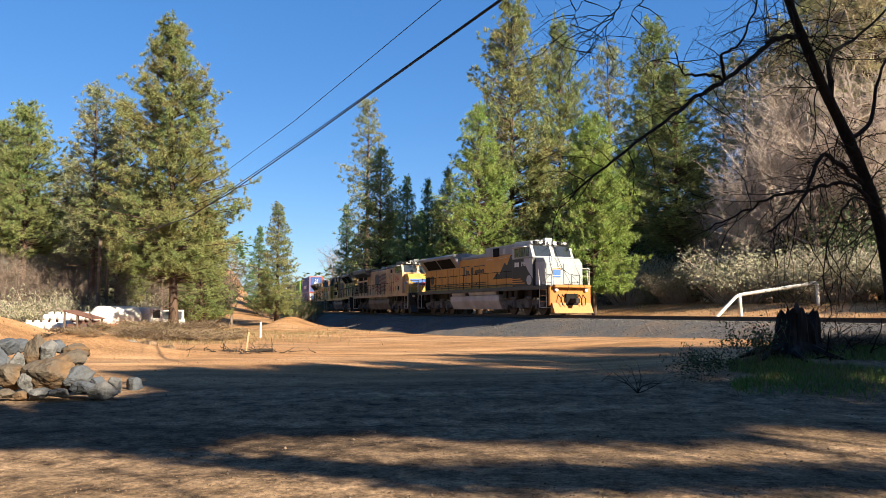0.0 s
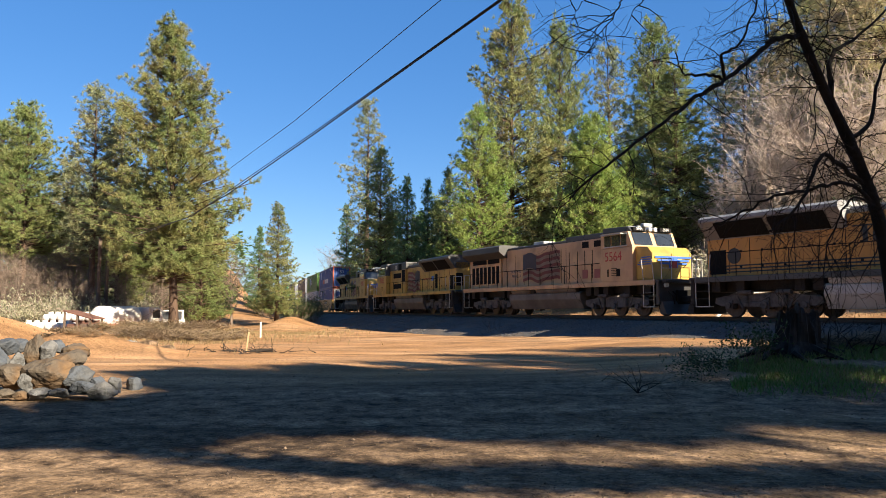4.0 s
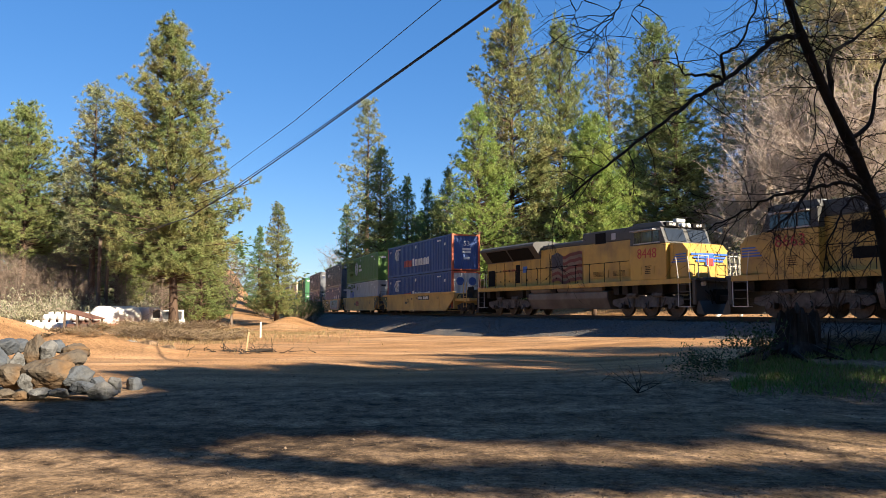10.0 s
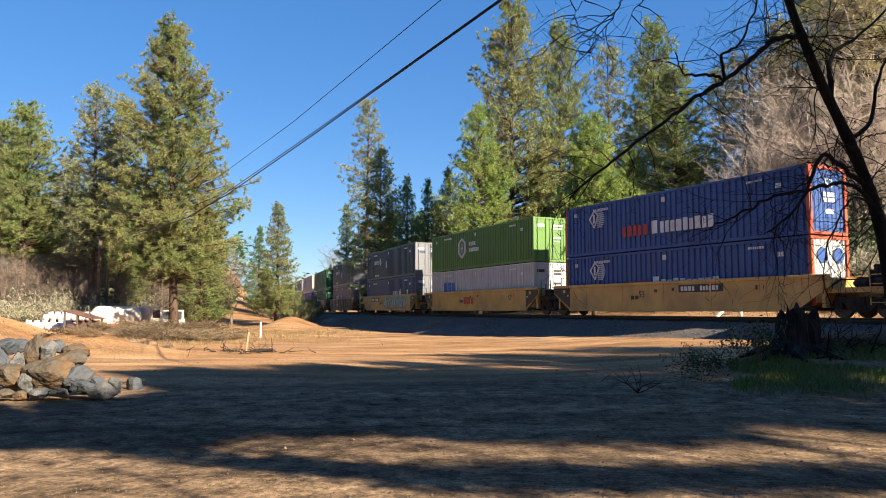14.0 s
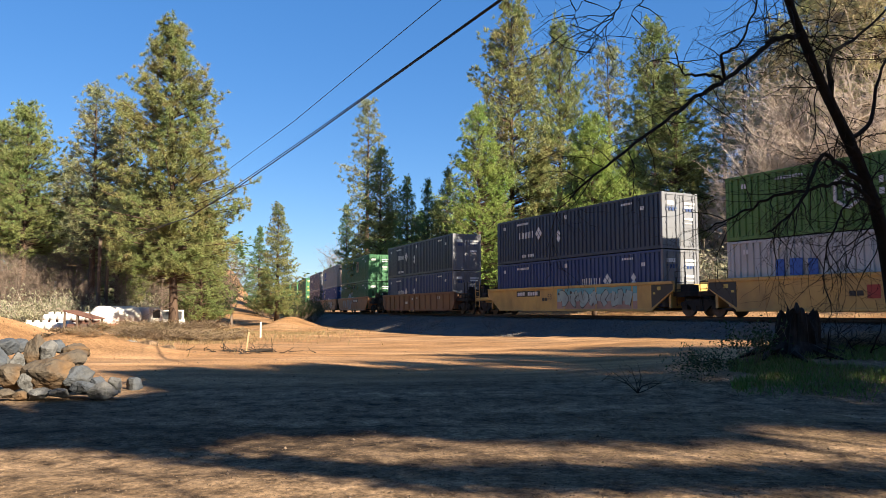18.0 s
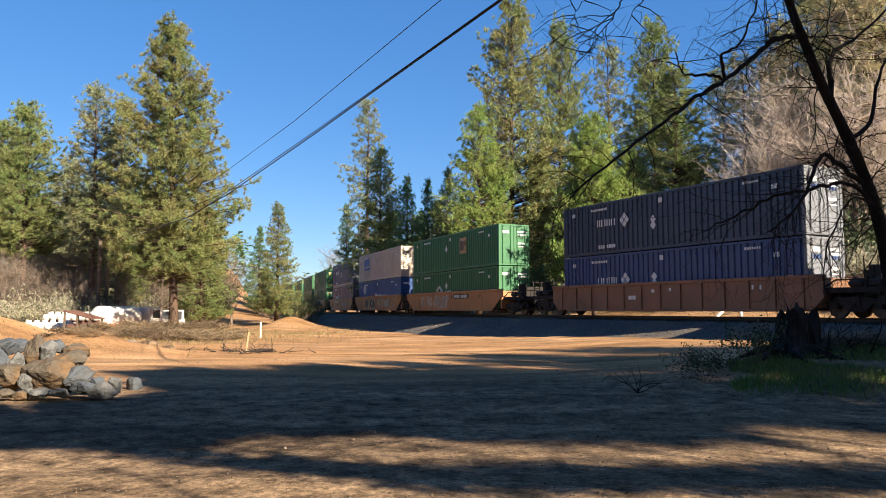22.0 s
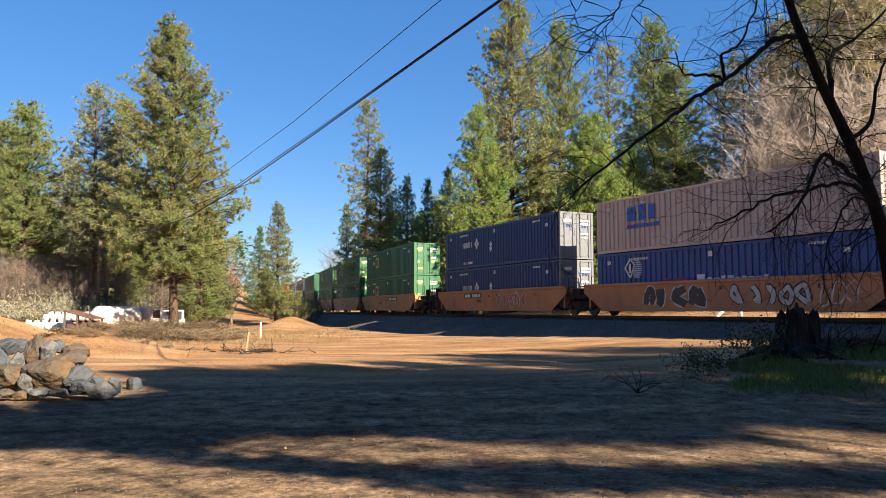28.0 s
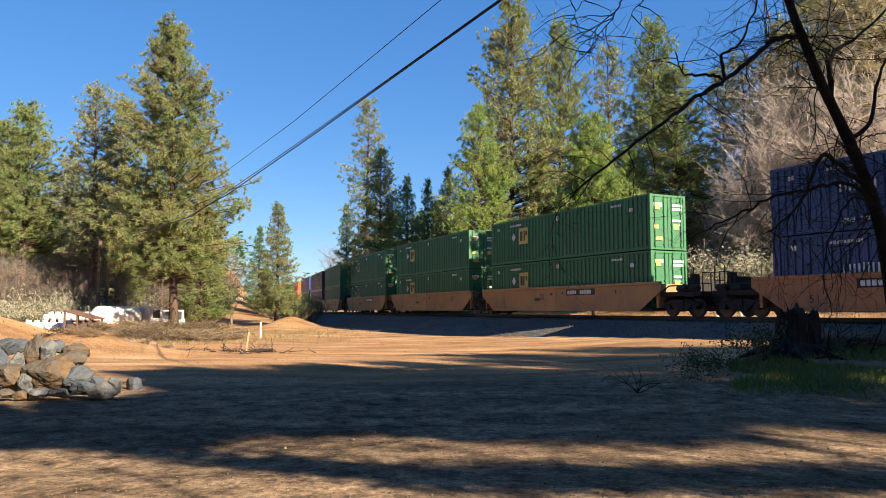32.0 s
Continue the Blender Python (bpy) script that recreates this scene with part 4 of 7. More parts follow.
for x, y, h in ((19.77, 52.00, 9), (20.51, 50.00, 11), (21.76, 49.00, 13.5), (24.46, 52.00, 17), (23.34, 47.00, 14), (26.15, 50.00, 18), (25.79, 46.00, 16), (28.35, 48.00, 18), (20.03, 56.00, 7), (24.67, 58.00, 17), (30.13, 56.00, 20), (28.55, 46.00, 17),
                (-37.39, 66.00, 9), (-36.23, 68.00, 10), (-34.40, 70.00, 9), (-28.88, 70.00, 9), (-26.26, 68.00, 8), (-36.06, 62.00, 8), (-31.5, 55.6, 6.5), (-29.8, 55.2, 6), (-28.2, 55.8, 5.5), (-26.9, 56.0, 5.5), (-33.2, 55.4, 7), (-34.2, 58.5, 8), (-29.6, 62.0, 7.5), (-38.5, 63.0, 9), (-26.8, 63.0, 7), (-32.6, 64.0, 9), (-24.6, 66.0, 8), (-21.92, 78.00, 8), (-17.49, 120.00, 12)):
    ob = tagged(new("bare_tree"), "pale leafless broadleaf tree with fine grey twigs", "tree", "leafless trees")
    ob.matrix_world = Matrix.LocRotScale((x, y, ground_z(x, y)), Euler((0, 0, RO.uniform(0, 6.28))), (h / 13, h / 13, h / 13))
    for nm, me in zip(("trunk", "branch_crown"), RO.choice(bare_forms if x > 0 else brown_forms)):
        part(nm, me, None, ob)

# ---- rocks ----
M_ROCK = mat("boulder_stone", (0.24, 0.21, 0.18), (0.09, 0.085, 0.085), scale=2.2, rough=0.85, bump=0.06, bump_scale=7, dirt=(0.28, 0.17, 0.085), dirt_scale=1.8, dirt_amount=0.6, spec=0.25)
ROCKS = {
    "B": mat("blue_grey_stone", (0.085, 0.095, 0.11), (0.03, 0.034, 0.04), scale=2.6, rough=0.8, bump=0.05, bump_scale=8, dirt=(0.13, 0.125, 0.115), dirt_scale=2.4, dirt_amount=0.5, spec=0.3),
    "R": mat("brown_stained_stone", (0.115, 0.092, 0.068), (0.028, 0.025, 0.024), scale=2.0, rough=0.85, bump=0.05, bump_scale=7, dirt=(0.20, 0.115, 0.052), dirt_scale=1.7, dirt_amount=0.75, spec=0.25),
    "P": mat("pale_scuffed_stone", (0.15, 0.146, 0.14), (0.05, 0.052, 0.055), scale=3.2, rough=0.85, bump=0.05, bump_scale=9, dirt=(0.27, 0.265, 0.255), dirt_scale=3.5, dirt_amount=0.6, spec=0.3),
}


def boulder(x, y, z, w, d, h, seed, label="weathered grey-brown boulder in the pile", name="boulder", group="boulder pile"):
    """An angular stone: a ball cut by planes, its edges worn."""
    bm = bmesh.new()
    bmesh.ops.create_icosphere(bm, subdivisions=4, radius=1)
    r = random.Random(seed)
    planes = [(Vector((r.gauss(0, 1), r.gauss(0, 1), r.gauss(0, 1))).normalized(), r.uniform(0.56, 0.84)) for _ in range(11)]
    for v in bm.verts:
        c = v.co.normalized()
        near = sorted(q / max(c.dot(n), 1e-3) for n, q in planes if c.dot(n) > 0.05)[:2] or [1.0]
        k = min(1.0, near[0])
        if len(near) > 1 and near[1] - near[0] < 0.06:
            k -= (0.06 - (near[1] - near[0])) * 0.35
        k *= 1.22 * (1 + 0.10 * noise.noise(c * 2.2 + Vector((seed, 0, 0))) + 0.05 * noise.noise(c * 6 + Vector((seed, 3, 0))))
        v.co = Vector((c.x * w * k, c.y * d * k, c.z * h * k))
    me = bpy.data.meshes.new(name)
    bm.to_mesh(me), bm.free()
    me.materials.append(M_ROCK)
    ob = tagged(new(name, me), label, "rock", group)
    ob.matrix_world = pose(x, y, z, r.uniform(-12, 12), r.uniform(-12, 12), r.uniform(0, 360))
    return ob


# (place of the middle, half width and height, tone)
for k, (x, y, z, w, h, tone) in enumerate((
    (-8.61, 14.90, 0.89, 0.19, 0.17, "B"), (-8.49, 15.20, 0.87, 0.19, 0.14, "B"), (-7.91, 14.70, 0.79, 0.21, 0.28, "R"), (-7.62, 14.60, 0.80, 0.17, 0.17, "P"), (-7.78, 15.20, 0.86, 0.19, 0.13, "B"),
    (-8.17, 14.50, 0.61, 0.15, 0.17, "P"), (-8.49, 14.60, 0.58, 0.15, 0.18, "B"), (-8.04, 14.10, 0.35, 0.31, 0.21, "R"), (-7.64, 13.95, 0.30, 0.18, 0.23, "P"), (-7.35, 14.10, 0.40, 0.39, 0.29, "R"),
    (-7.24, 14.60, 0.60, 0.36, 0.18, "R"), (-7.30, 15.10, 0.77, 0.25, 0.16, "R"), (-6.85, 14.25, 0.35, 0.26, 0.16, "B"), (-6.57, 13.90, 0.18, 0.22, 0.12, "B"), (-6.19, 13.80, 0.14, 0.24, 0.14, "P"),
    (-6.06, 14.00, 0.20, 0.14, 0.16, "P"), (-6.55, 14.30, 0.25, 0.15, 0.09, "B"), (-7.23, 13.60, 0.10, 0.18, 0.09, "P"), (-6.90, 13.65, 0.09, 0.17, 0.08, "P"), (-7.84, 13.60, 0.08, 0.14, 0.09, "R"),
    (-7.55, 13.60, 0.07, 0.12, 0.08, "R"), (-8.06, 14.90, 0.47, 0.22, 0.20, "B"), (-7.34, 14.60, 0.23, 0.26, 0.22, "B"), (-8.59, 14.40, 0.51, 0.27, 0.43, "B")
)):
    ob = boulder(x, y, z, w, w * 0.95, h, 40 + k, {"B": "dark blue-grey boulder in the pile", "R": "brown-stained angular boulder in the pile", "P": "pale grey scuffed boulder in the pile"}[tone])
    ob.data.materials[0] = ROCKS[tone]
ob = boulder(-6.27, 15.40, ground_z(-6.27, 15.4) + 0.09, 0.15, 0.15, 0.15, 90, "single blue-grey boulder lying on the dirt", group="")
ob.data.materials[0] = ROCKS["B"]
boulder(-12.35, 30.00, ground_z(-12.35, 30.0) + 0.12, 0.25, 0.25, 0.2, 91, "pale stone among the dirt heaps", group="")
for k, (px, py, pz) in enumerate(((-11.19, 28.00, 0.06), (-11.33, 29.00, 0.22), (-10.45, 28.00, 0.06), (-10.98, 27.00, -0.04), (-10.18, 26.50, -0.05))):
    boulder(px, py, pz, 0.45, 0.4, 0.2, 95 + k, "orange clod of dug earth", "dirt_clod", "clods of dug earth").data.materials[0] = M_DIRT
# loose stones on the clearing
sv, stt = [], []
for k in range(15000):
    a, d = RO.uniform(-0.62, 0.62), 4.8 * (30 / 4.8) ** (RO.random() ** 1.3)
    x, y = d * math.sin(a), d * math.cos(a)
    if across(x, y)[0] < 5.5:
        continue
    q = RO.uniform(0.003, 0.008) * (2.2 if RO.random() < 0.03 else 1) * (1 + d * 0.03)
    z = ground_z(x, y) + q * 0.3
    n0 = len(sv)
    for c in ((1, 0, 0), (0, 1, 0), (-1, 0, 0), (0, -1, 0), (0, 0, 0.9), (0, 0, -0.9)):
        sv.append((x + c[0] * q * RO.uniform(0.7, 1.4), y + c[1] * q * RO.uniform(0.7, 1.4), z + c[2] * q))
    for a0, b0 in ((0, 1), (1, 2), (2, 3), (3, 0)):
        stt += [(n0 + a0, n0 + b0, n0 + 4), (n0 + b0, n0 + a0, n0 + 5)]
ob = new("gravel", tri_mesh("gravel", sv, stt))
ob.data.materials.append(mat("loose_gravel", (0.20, 0.14, 0.095), (0.08, 0.06, 0.045), scale=6, rough=0.9, vary=0.5, island=True))
tagged(ob, "small loose stones scattered over the dirt", "gravel", kind="stuff")
# ballast stones
sv, stt = [], []
for k in range(16000):
    s, r = RO.uniform(-75, 4), RO.uniform(-2.4, 5.4)
    if -1.0 < r < 1.0 and RO.random() < 0.5:
        continue
    z = float(np.interp(r, [q[0] for q in SECTION], [q[1] for q in SECTION]))
    p, d = track(s, r)
    if z < ground_z(p.x, p.y) - 0.05:
        continue
    q = RO.uniform(0.02, 0.048)
    n0 = len(sv)
    for c in ((1, 0, 0), (0, 1, 0), (-1, 0, 0), (0, -1, 0), (0, 0, 0.9), (0, 0, -0.9)):
        sv.append((p.x + c[0] * q * RO.uniform(0.6, 1.4), p.y + c[1] * q * RO.uniform(0.6, 1.4), z + 0.02 + c[2] * q * RO.uniform(0.7, 1.2)))
    for a0, b0 in ((0, 1), (1, 2), (2, 3), (3, 0)):
        stt += [(n0 + a0, n0 + b0, n0 + 4), (n0 + b0, n0 + a0, n0 + 5)]
ob = new("ballast_stones", tri_mesh("ballast_stones", sv, stt))
ob.data.materials.append(mat("ballast_chips", (0.15, 0.14, 0.132), (0.07, 0.066, 0.062), scale=6, rough=0.9, vary=0.45, island=True))
tagged(ob, "loose grey ballast stones on the shoulder of the track", "ballast", kind="stuff")

# ---- yard, posts, wires ----
M_WHITE = mat("white_tank_paint", (0.68, 0.67, 0.63), (0.55, 0.52, 0.47), scale=2, rough=0.45, dirt=(0.4, 0.3, 0.2), dirt_scale=1.5, dirt_amount=0.3)
M_RUSTY = mat("rusty_sheet", (0.17, 0.075, 0.05), (0.10, 0.05, 0.036), scale=2.5, rough=0.9)
M_TRUCKRED = mat("red_truck_paint", (0.45, 0.10, 0.06), (0.35, 0.08, 0.05), scale=2, rough=0.5)
M_POLE = mat("pole_wood", (0.16, 0.11, 0.08), (0.09, 0.065, 0.05), scale=3, rough=0.95, stretch=(1, 1, 0.2))
M_WIRE = mat("black_cable", (0.02, 0.02, 0.022), (0.015, 0.015, 0.015), scale=2, rough=0.6)
M_PIPE = mat("white_pipe_paint", (0.70, 0.69, 0.64), (0.55, 0.53, 0.48), scale=3, rough=0.6, dirt=(0.3, 0.2, 0.12), dirt_scale=2, dirt_amount=0.4)


def tank(x, y, z, length, r, turn, label):
    """A white gas tank with domed ends on two saddles, a hood on its top."""
    base = thing("gas_tank", pose(x, y, z, 0, 0, turn), label, "tank", "white gas tanks in the yard")
    pts = [(-length / 2 - r * 0.5, 0, 0)] + [(-length / 2 - r * 0.5 * math.cos(a), 0, 0) for a in (0.5, 1.0)] + [(-length / 2, 0, 0), (length / 2, 0, 0)] + [(length / 2 + r * 0.5 * math.cos(a), 0, 0) for a in (1.0, 0.5)] + [(length / 2 + r * 0.5, 0, 0)]
    bm = tube(bmesh.new(), pts, [0.05, r * 0.5, r * 0.86, r, r, r * 0.86, r * 0.5, 0.05], 18)
    for f in bm.faces:
        f.smooth = True
    part("shell", bm, M_WHITE, base)
    part("valve_hood", tube(bmesh.new(), [(0, 0, r - 0.03), (0, 0, r + 0.14)], 0.17, 12), M_WHITE, base)
    for k in (-0.32, 0.32):
        part("saddle", boxes((k * length - 0.08, k * length + 0.08, -r * 0.7, r * 0.7, -r - 0.12, -r * 0.72)), M_RUSTY, base)
    return base


def tank_rack(x, y, z, long, turn, label):
    """A steel deck at height z on legs that reach the ground."""
    rack = thing("tank_rack", pose(x, y, 0, 0, 0, turn), label, "rack")
    part("deck", boxes((-long / 2, long / 2, -0.8, 0.8, z - 0.07, z)), M_RUSTY, rack)
    foot = ground_z(x, y) - 0.1
    for k in range(4):
        for yy in (-0.7, 0.7):
            xx = (-0.47 + 0.31 * k) * long
            part("leg", boxes((xx - 0.05, xx + 0.05, yy - 0.05, yy + 0.05, foot, z - 0.07)), M_RUSTY, rack)


tank_rack(-25.5, 52.0, 0.72, 4.4, 3, "long steel rack that carries white tanks")
for k in range(8):
    tank(-27.1 + k * 0.47, 52 + k * 0.03, 1.07, 1.1, 0.25, 84, "small white gas tank stacked on the rack")
tank_rack(-26.1, 49.8, 0.14, 3.2, 3, "low steel rack that carries white tanks")
for k in range(6):
    tank(-27.4 + k * 0.52, 49.8 + k * 0.03, 0.50, 1.1, 0.26, 84, "small white gas tank on the low rack")
shed = thing("lean_to", pose(-23.2, 48.6, ground_z(-23.2, 48.6) - 0.05, 0, 0, -6), "open lean-to with a rusty sheet roof", "shelter")
part("roof", prism(bmesh.new(), [(-0.95, 1.35), (1.0, 0.85), (1.0, 0.91), (-0.95, 1.42)], -0.8, 0.8), M_RUSTY, shed)
for x in (-0.85, 0, 0.85):
    for y in (-0.72, 0.72):
        part("post", boxes((x - 0.05, x + 0.05, y - 0.05, y + 0.05, 0, 1.12 - 0.25 * x)), M_POLE, shed)
for x in (-0.45, 0.4):
    part("stored_crate", bevelled(boxes((x - 0.3, x + 0.3, -0.6, 0.5, 0.0, 0.55)), 0.02, 1), M_POLE if x > 0 else M_RUSTY, shed)


def tank_truck(x, y, turn, stripe):
    z = ground_z(x, y)
    base = thing("tank_truck", pose(x, y, z, 0, 0, turn), "parked white tank truck with a red lower body" if stripe else "parked white delivery truck", "truck", "parked trucks in the yard")
    part("chassis", bevelled(boxes((-3.4, 3.3, -0.5, 0.5, 0.55, 0.8)), 0.02, 1), P_DARKT, base)
    if stripe:
        bm = tube(bmesh.new(), [(-2.6, 0, 1.6), (-2.4, 0, 1.6), (-2.2, 0, 1.6), (1.1, 0, 1.6), (1.3, 0, 1.6), (1.5, 0, 1.6)], [0.25, 0.65, 0.8, 0.8, 0.65, 0.25], 20)
        for f in bm.faces:
            f.smooth = True
        part("barrel", bm, M_WHITE, base)
        part("lower_body", bevelled(boxes((-3.5, 1.3, -1.1, 1.1, 0.7, 1.15)), 0.05, 1), M_TRUCKRED, base)
    else:
        part("bed", bevelled(boxes((-3.4, 1.2, -1.15, 1.15, 0.85, 1.5)), 0.04, 1), M_WHITE, base)
    part("cab", bevelled(prism(bmesh.new(), [(1.6, 0.6), (3.9, 0.6), (3.9, 1.35), (3.2, 1.45), (2.85, 2.25), (1.6, 2.3)], -1.1, 1.1), 0.06, 2), M_WHITE, base)
    part("side_window", boxes((1.95, 2.75, -1.13, -1.1, 1.5, 2.1)), P_DARKT, base)
    bm = bmesh.new()
    v = [bm.verts.new(p) for p in ((3.24, -0.95, 1.5), (3.24, 0.95, 1.5), (2.92, 0.95, 2.18), (2.92, -0.95, 2.18))]
    bm.faces.new(v)
    part("windshield", bm, P_DARKT, base)
    for xx in (-2.4, 2.7):
        for yy in (-0.95, 0.95):
            w = part("wheel", tube(bmesh.new(), [(xx, yy - 0.14, 0.45), (xx, yy + 0.14, 0.45)], 0.45, 16), P_DARKT, base)
            part("hub", tube(bmesh.new(), [(xx, yy - 0.16, 0.45), (xx, yy + 0.16, 0.45)], 0.16, 10), M_WHITE, w)


P_DARKT = mat("dark_rubber_glass", (0.03, 0.03, 0.032), (0.02, 0.02, 0.02), scale=3, rough=0.4)
tank_truck(-23.3, 54.60, 72, True)
tank_truck(-24.9, 63.00, -75, False)
tank_truck(-24.2, 67.00, -72, False)
tank_truck(-36.90, 66.00, 170, False)
# wooden poles
for x, y, h, lb in ((-25.25, 55.00, 7.6, "dark wooden utility pole in the yard"), (-26.02, 58.00, 7.8, "dark wooden utility pole in the yard")):
    pl = thing("utility_pole", pose(x, y, ground_z(x, y)), lb, "pole", "utility poles")
    part("shaft", tube(bmesh.new(), [(0, 0, -0.4), (0, 0, h)], [0.16, 0.12], 10), M_POLE, pl)
x, y = -33.09, 64.00
pl = thing("pale_post", pose(x, y, ground_z(x, y)), "thin pale wooden post behind the yard", "post")
part("shaft", tube(bmesh.new(), [(0, 0, -0.3), (0, 0, 4.6)], [0.12, 0.1], 8), M_PIPE, pl)
# overhead cables
for r, pts in ((0.022, ((-26.24, 58.00, 6.47), (-12.75, 37.00, 6.15), (-8.77, 30.40, 6.34), (-3.88, 22.60, 7.01), (-0.89, 18.00, 7.53), (1.20, 14.80, 7.89), (3.67, 11.20, 8.41))),
               (0.016, ((-26.25, 58.00, 6.78), (-12.47, 37.00, 6.23), (-8.77, 30.40, 6.45), (-3.88, 22.60, 7.08), (-0.89, 18.00, 7.57), (1.15, 14.80, 7.89), (3.67, 11.20, 8.44))),
               (0.011, ((-26.30, 58.00, 8.11), (-13.12, 38.00, 7.26), (-9.11, 31.50, 7.55), (-5.06, 25.00, 7.97), (-2.07, 20.00, 8.38), (-0.05, 16.60, 8.65), (2.17, 12.80, 9.01)))):
    cb = thing("overhead_cable", Matrix(), "black overhead cable strung across the sky", "cable", "overhead cables")
    part("cable", tube(bmesh.new(), pts, r, 6), M_WIRE, cb)
# white pipe barrier beyond the track
pipe = thing("pipe_barrier", Matrix(), "bent white steel pipe barrier beyond the track", "barrier")
part("rail_pipe", tube(bmesh.new(), [(15.26, 42.00, 1.17), (16.45, 42.20, 2.31), (16.75, 42.30, 2.44), (18.85, 42.00, 2.78), (20.75, 41.60, 3.11)], 0.095, 10), M_PIPE, pipe)
for a, b in (((16.71, 42.30, 2.38), (16.77, 42.30, 1.23)), ((20.75, 41.60, 3.05), (20.79, 41.60, 1.71))):
    part("support", tube(bmesh.new(), [a, b], 0.09, 10), M_PIPE, pipe)
# marker post and stake
x, y = -10.89, 45.00
mk = thing("marker_post", pose(x, y, ground_z(x, y)), "thin white marker post at the edge of the clearing", "post")
part("shaft", bevelled(boxes((-0.045, 0.045, -0.03, 0.03, -0.2, 0.95)), 0.008, 1), M_PIPE, mk)
x, y = -7.56, 29.00
mk = thing("wooden_stake", pose(x, y, ground_z(x, y), 4, 8, 0), "leaning wooden survey stake in a heap of roots", "stake")
part("shaft", bevelled(boxes((-0.03, 0.03, -0.02, 0.02, -0.1, 0.75)), 0.006, 1), mat("stake_wood", (0.5, 0.36, 0.2), (0.4, 0.28, 0.16), scale=4), mk)
heap = thing("root_heap", Matrix(), "heap of dug-up dark roots and branches", "debris")
for k in range(60):
    bm = bmesh.new()
    x, y = -7.3 + RO.gauss(0, 0.8), 28.6 + RO.gauss(0, 0.6)
    grow(bm, Vector((x, y, ground_z(x, y) + 0.02)), Vector((RO.gauss(0, 1), RO.gauss(0, 0.6), RO.uniform(0.0, 0.5))).normalized(), RO.uniform(0.3, 0.7), 0.02, 1, RO, 0.1)
    part("root", bm, M_DEADWOOD, heap)
bm = bmesh.new()
tube(bm, [(-7.2, 28.2, ground_z(-7.2, 28.2) + 0.04), (-6.8, 28.4, ground_z(-6.8, 28.4) + 0.07), (-6.4, 28.4, ground_z(-6.4, 28.4) + 0.12)], [0.05, 0.06, 0.04], 8)
part("log", bm, M_DEADWOOD, heap)
# ---- train: paints ----
def paint(name, c, fade=None, amount=0.35, rough=0.5, dirt_scale=0.9, grime=(0.09, 0.065, 0.045)):
    fade = fade or tuple(min(1, 0.78 * x + 0.008) for x in c)
    return mat(name, c, fade, scale=1.6, rough=rough, dirt=grime, dirt_scale=dirt_scale, dirt_amount=amount, bump=0.004, bump_scale=14, contrast=0.4, stretch=(1, 1, 0.35))


P_YELLOW = paint("armour_yellow", (0.52, 0.32, 0.06), (0.42, 0.245, 0.055), amount=0.55)
P_PALE = paint("faded_yellow", (0.54, 0.345, 0.175), (0.46, 0.27, 0.15), amount=0.45)
P_GOLD = paint("gold_paint", (0.60, 0.27, 0.045), amount=0.25)
P_GREY = paint("roof_grey", (0.062, 0.06, 0.057), amount=0.5, grime=(0.03, 0.027, 0.024))
P_GREY_CLEAN = paint("clean_roof_grey", (0.27, 0.27, 0.265), amount=0.4)
P_LIGHT_GREY = paint("light_grey", (0.42, 0.42, 0.41), amount=0.3)
P_BLACK = paint("black_paint", (0.028, 0.026, 0.024), amount=0.3)
P_SILVER = paint("silver_white", (0.28, 0.30, 0.30), amount=0.15)
P_ORANGE = paint("plow_orange", (0.44, 0.155, 0.018), amount=0.3)
P_RED = paint("red_paint", (0.42, 0.035, 0.025), amount=0.25)
P_FLAG_RED = paint("faded_flag_red", (0.33, 0.10, 0.085), amount=0.4)
P_FLAG_WHITE = paint("faded_flag_white", (0.45, 0.33, 0.24), amount=0.4)
P_FLAG_BLUE = paint("faded_flag_blue", (0.13, 0.12, 0.15), amount=0.4)
P_BLUE = paint("bright_blue", (0.03, 0.12, 0.45), amount=0.1)
P_WHITE = paint("white_marking", (0.72, 0.72, 0.70), amount=0.25)
P_FRAME = mat("truck_grime", (0.034, 0.027, 0.022), (0.014, 0.012, 0.011), scale=3, rough=0.85, bump=0.01)
P_TRUCK = mat("sideframe_grime", (0.13, 0.115, 0.10), (0.04, 0.034, 0.03), scale=3, rough=0.8, bump=0.01)
P_TANK = mat("tank_grime", (0.50, 0.475, 0.44), (0.38, 0.35, 0.31), scale=1.2, rough=0.6, dirt=(0.22, 0.17, 0.13), dirt_scale=1.0, dirt_amount=0.4)
P_TANK_DARK = mat("dark_tank_grime", (0.17, 0.145, 0.12), (0.10, 0.085, 0.07), scale=1.2, rough=0.6, dirt=(0.07, 0.05, 0.04), dirt_scale=1.0, dirt_amount=0.5)
P_WHEEL = mat("wheel_steel", (0.10, 0.075, 0.06), (0.05, 0.04, 0.035), scale=5, rough=0.55, metal=0.5)
P_STEEL = mat("handrail_steel", (0.55, 0.53, 0.48), (0.4, 0.36, 0.3), scale=6, rough=0.5)
P_DARK = mat("dark_opening", (0.018, 0.017, 0.016), (0.012, 0.012, 0.012), scale=6, rough=0.9, spec=0.05)
P_GLASS = mat("cab_glass", (0.03, 0.035, 0.04), (0.02, 0.024, 0.028), scale=1, rough=0.08, spec=0.8)
P_LAMP = mat("lamp_lens", (0.75, 0.75, 0.7), (0.6, 0.6, 0.55), scale=8, rough=0.15)
C_BLUE = paint("container_blue", (0.034, 0.085, 0.26), amount=0.25, grime=(0.045, 0.055, 0.09))
C_NAVY = paint("container_navy", (0.026, 0.056, 0.165), amount=0.15, rough=0.38, grime=(0.05, 0.05, 0.055))
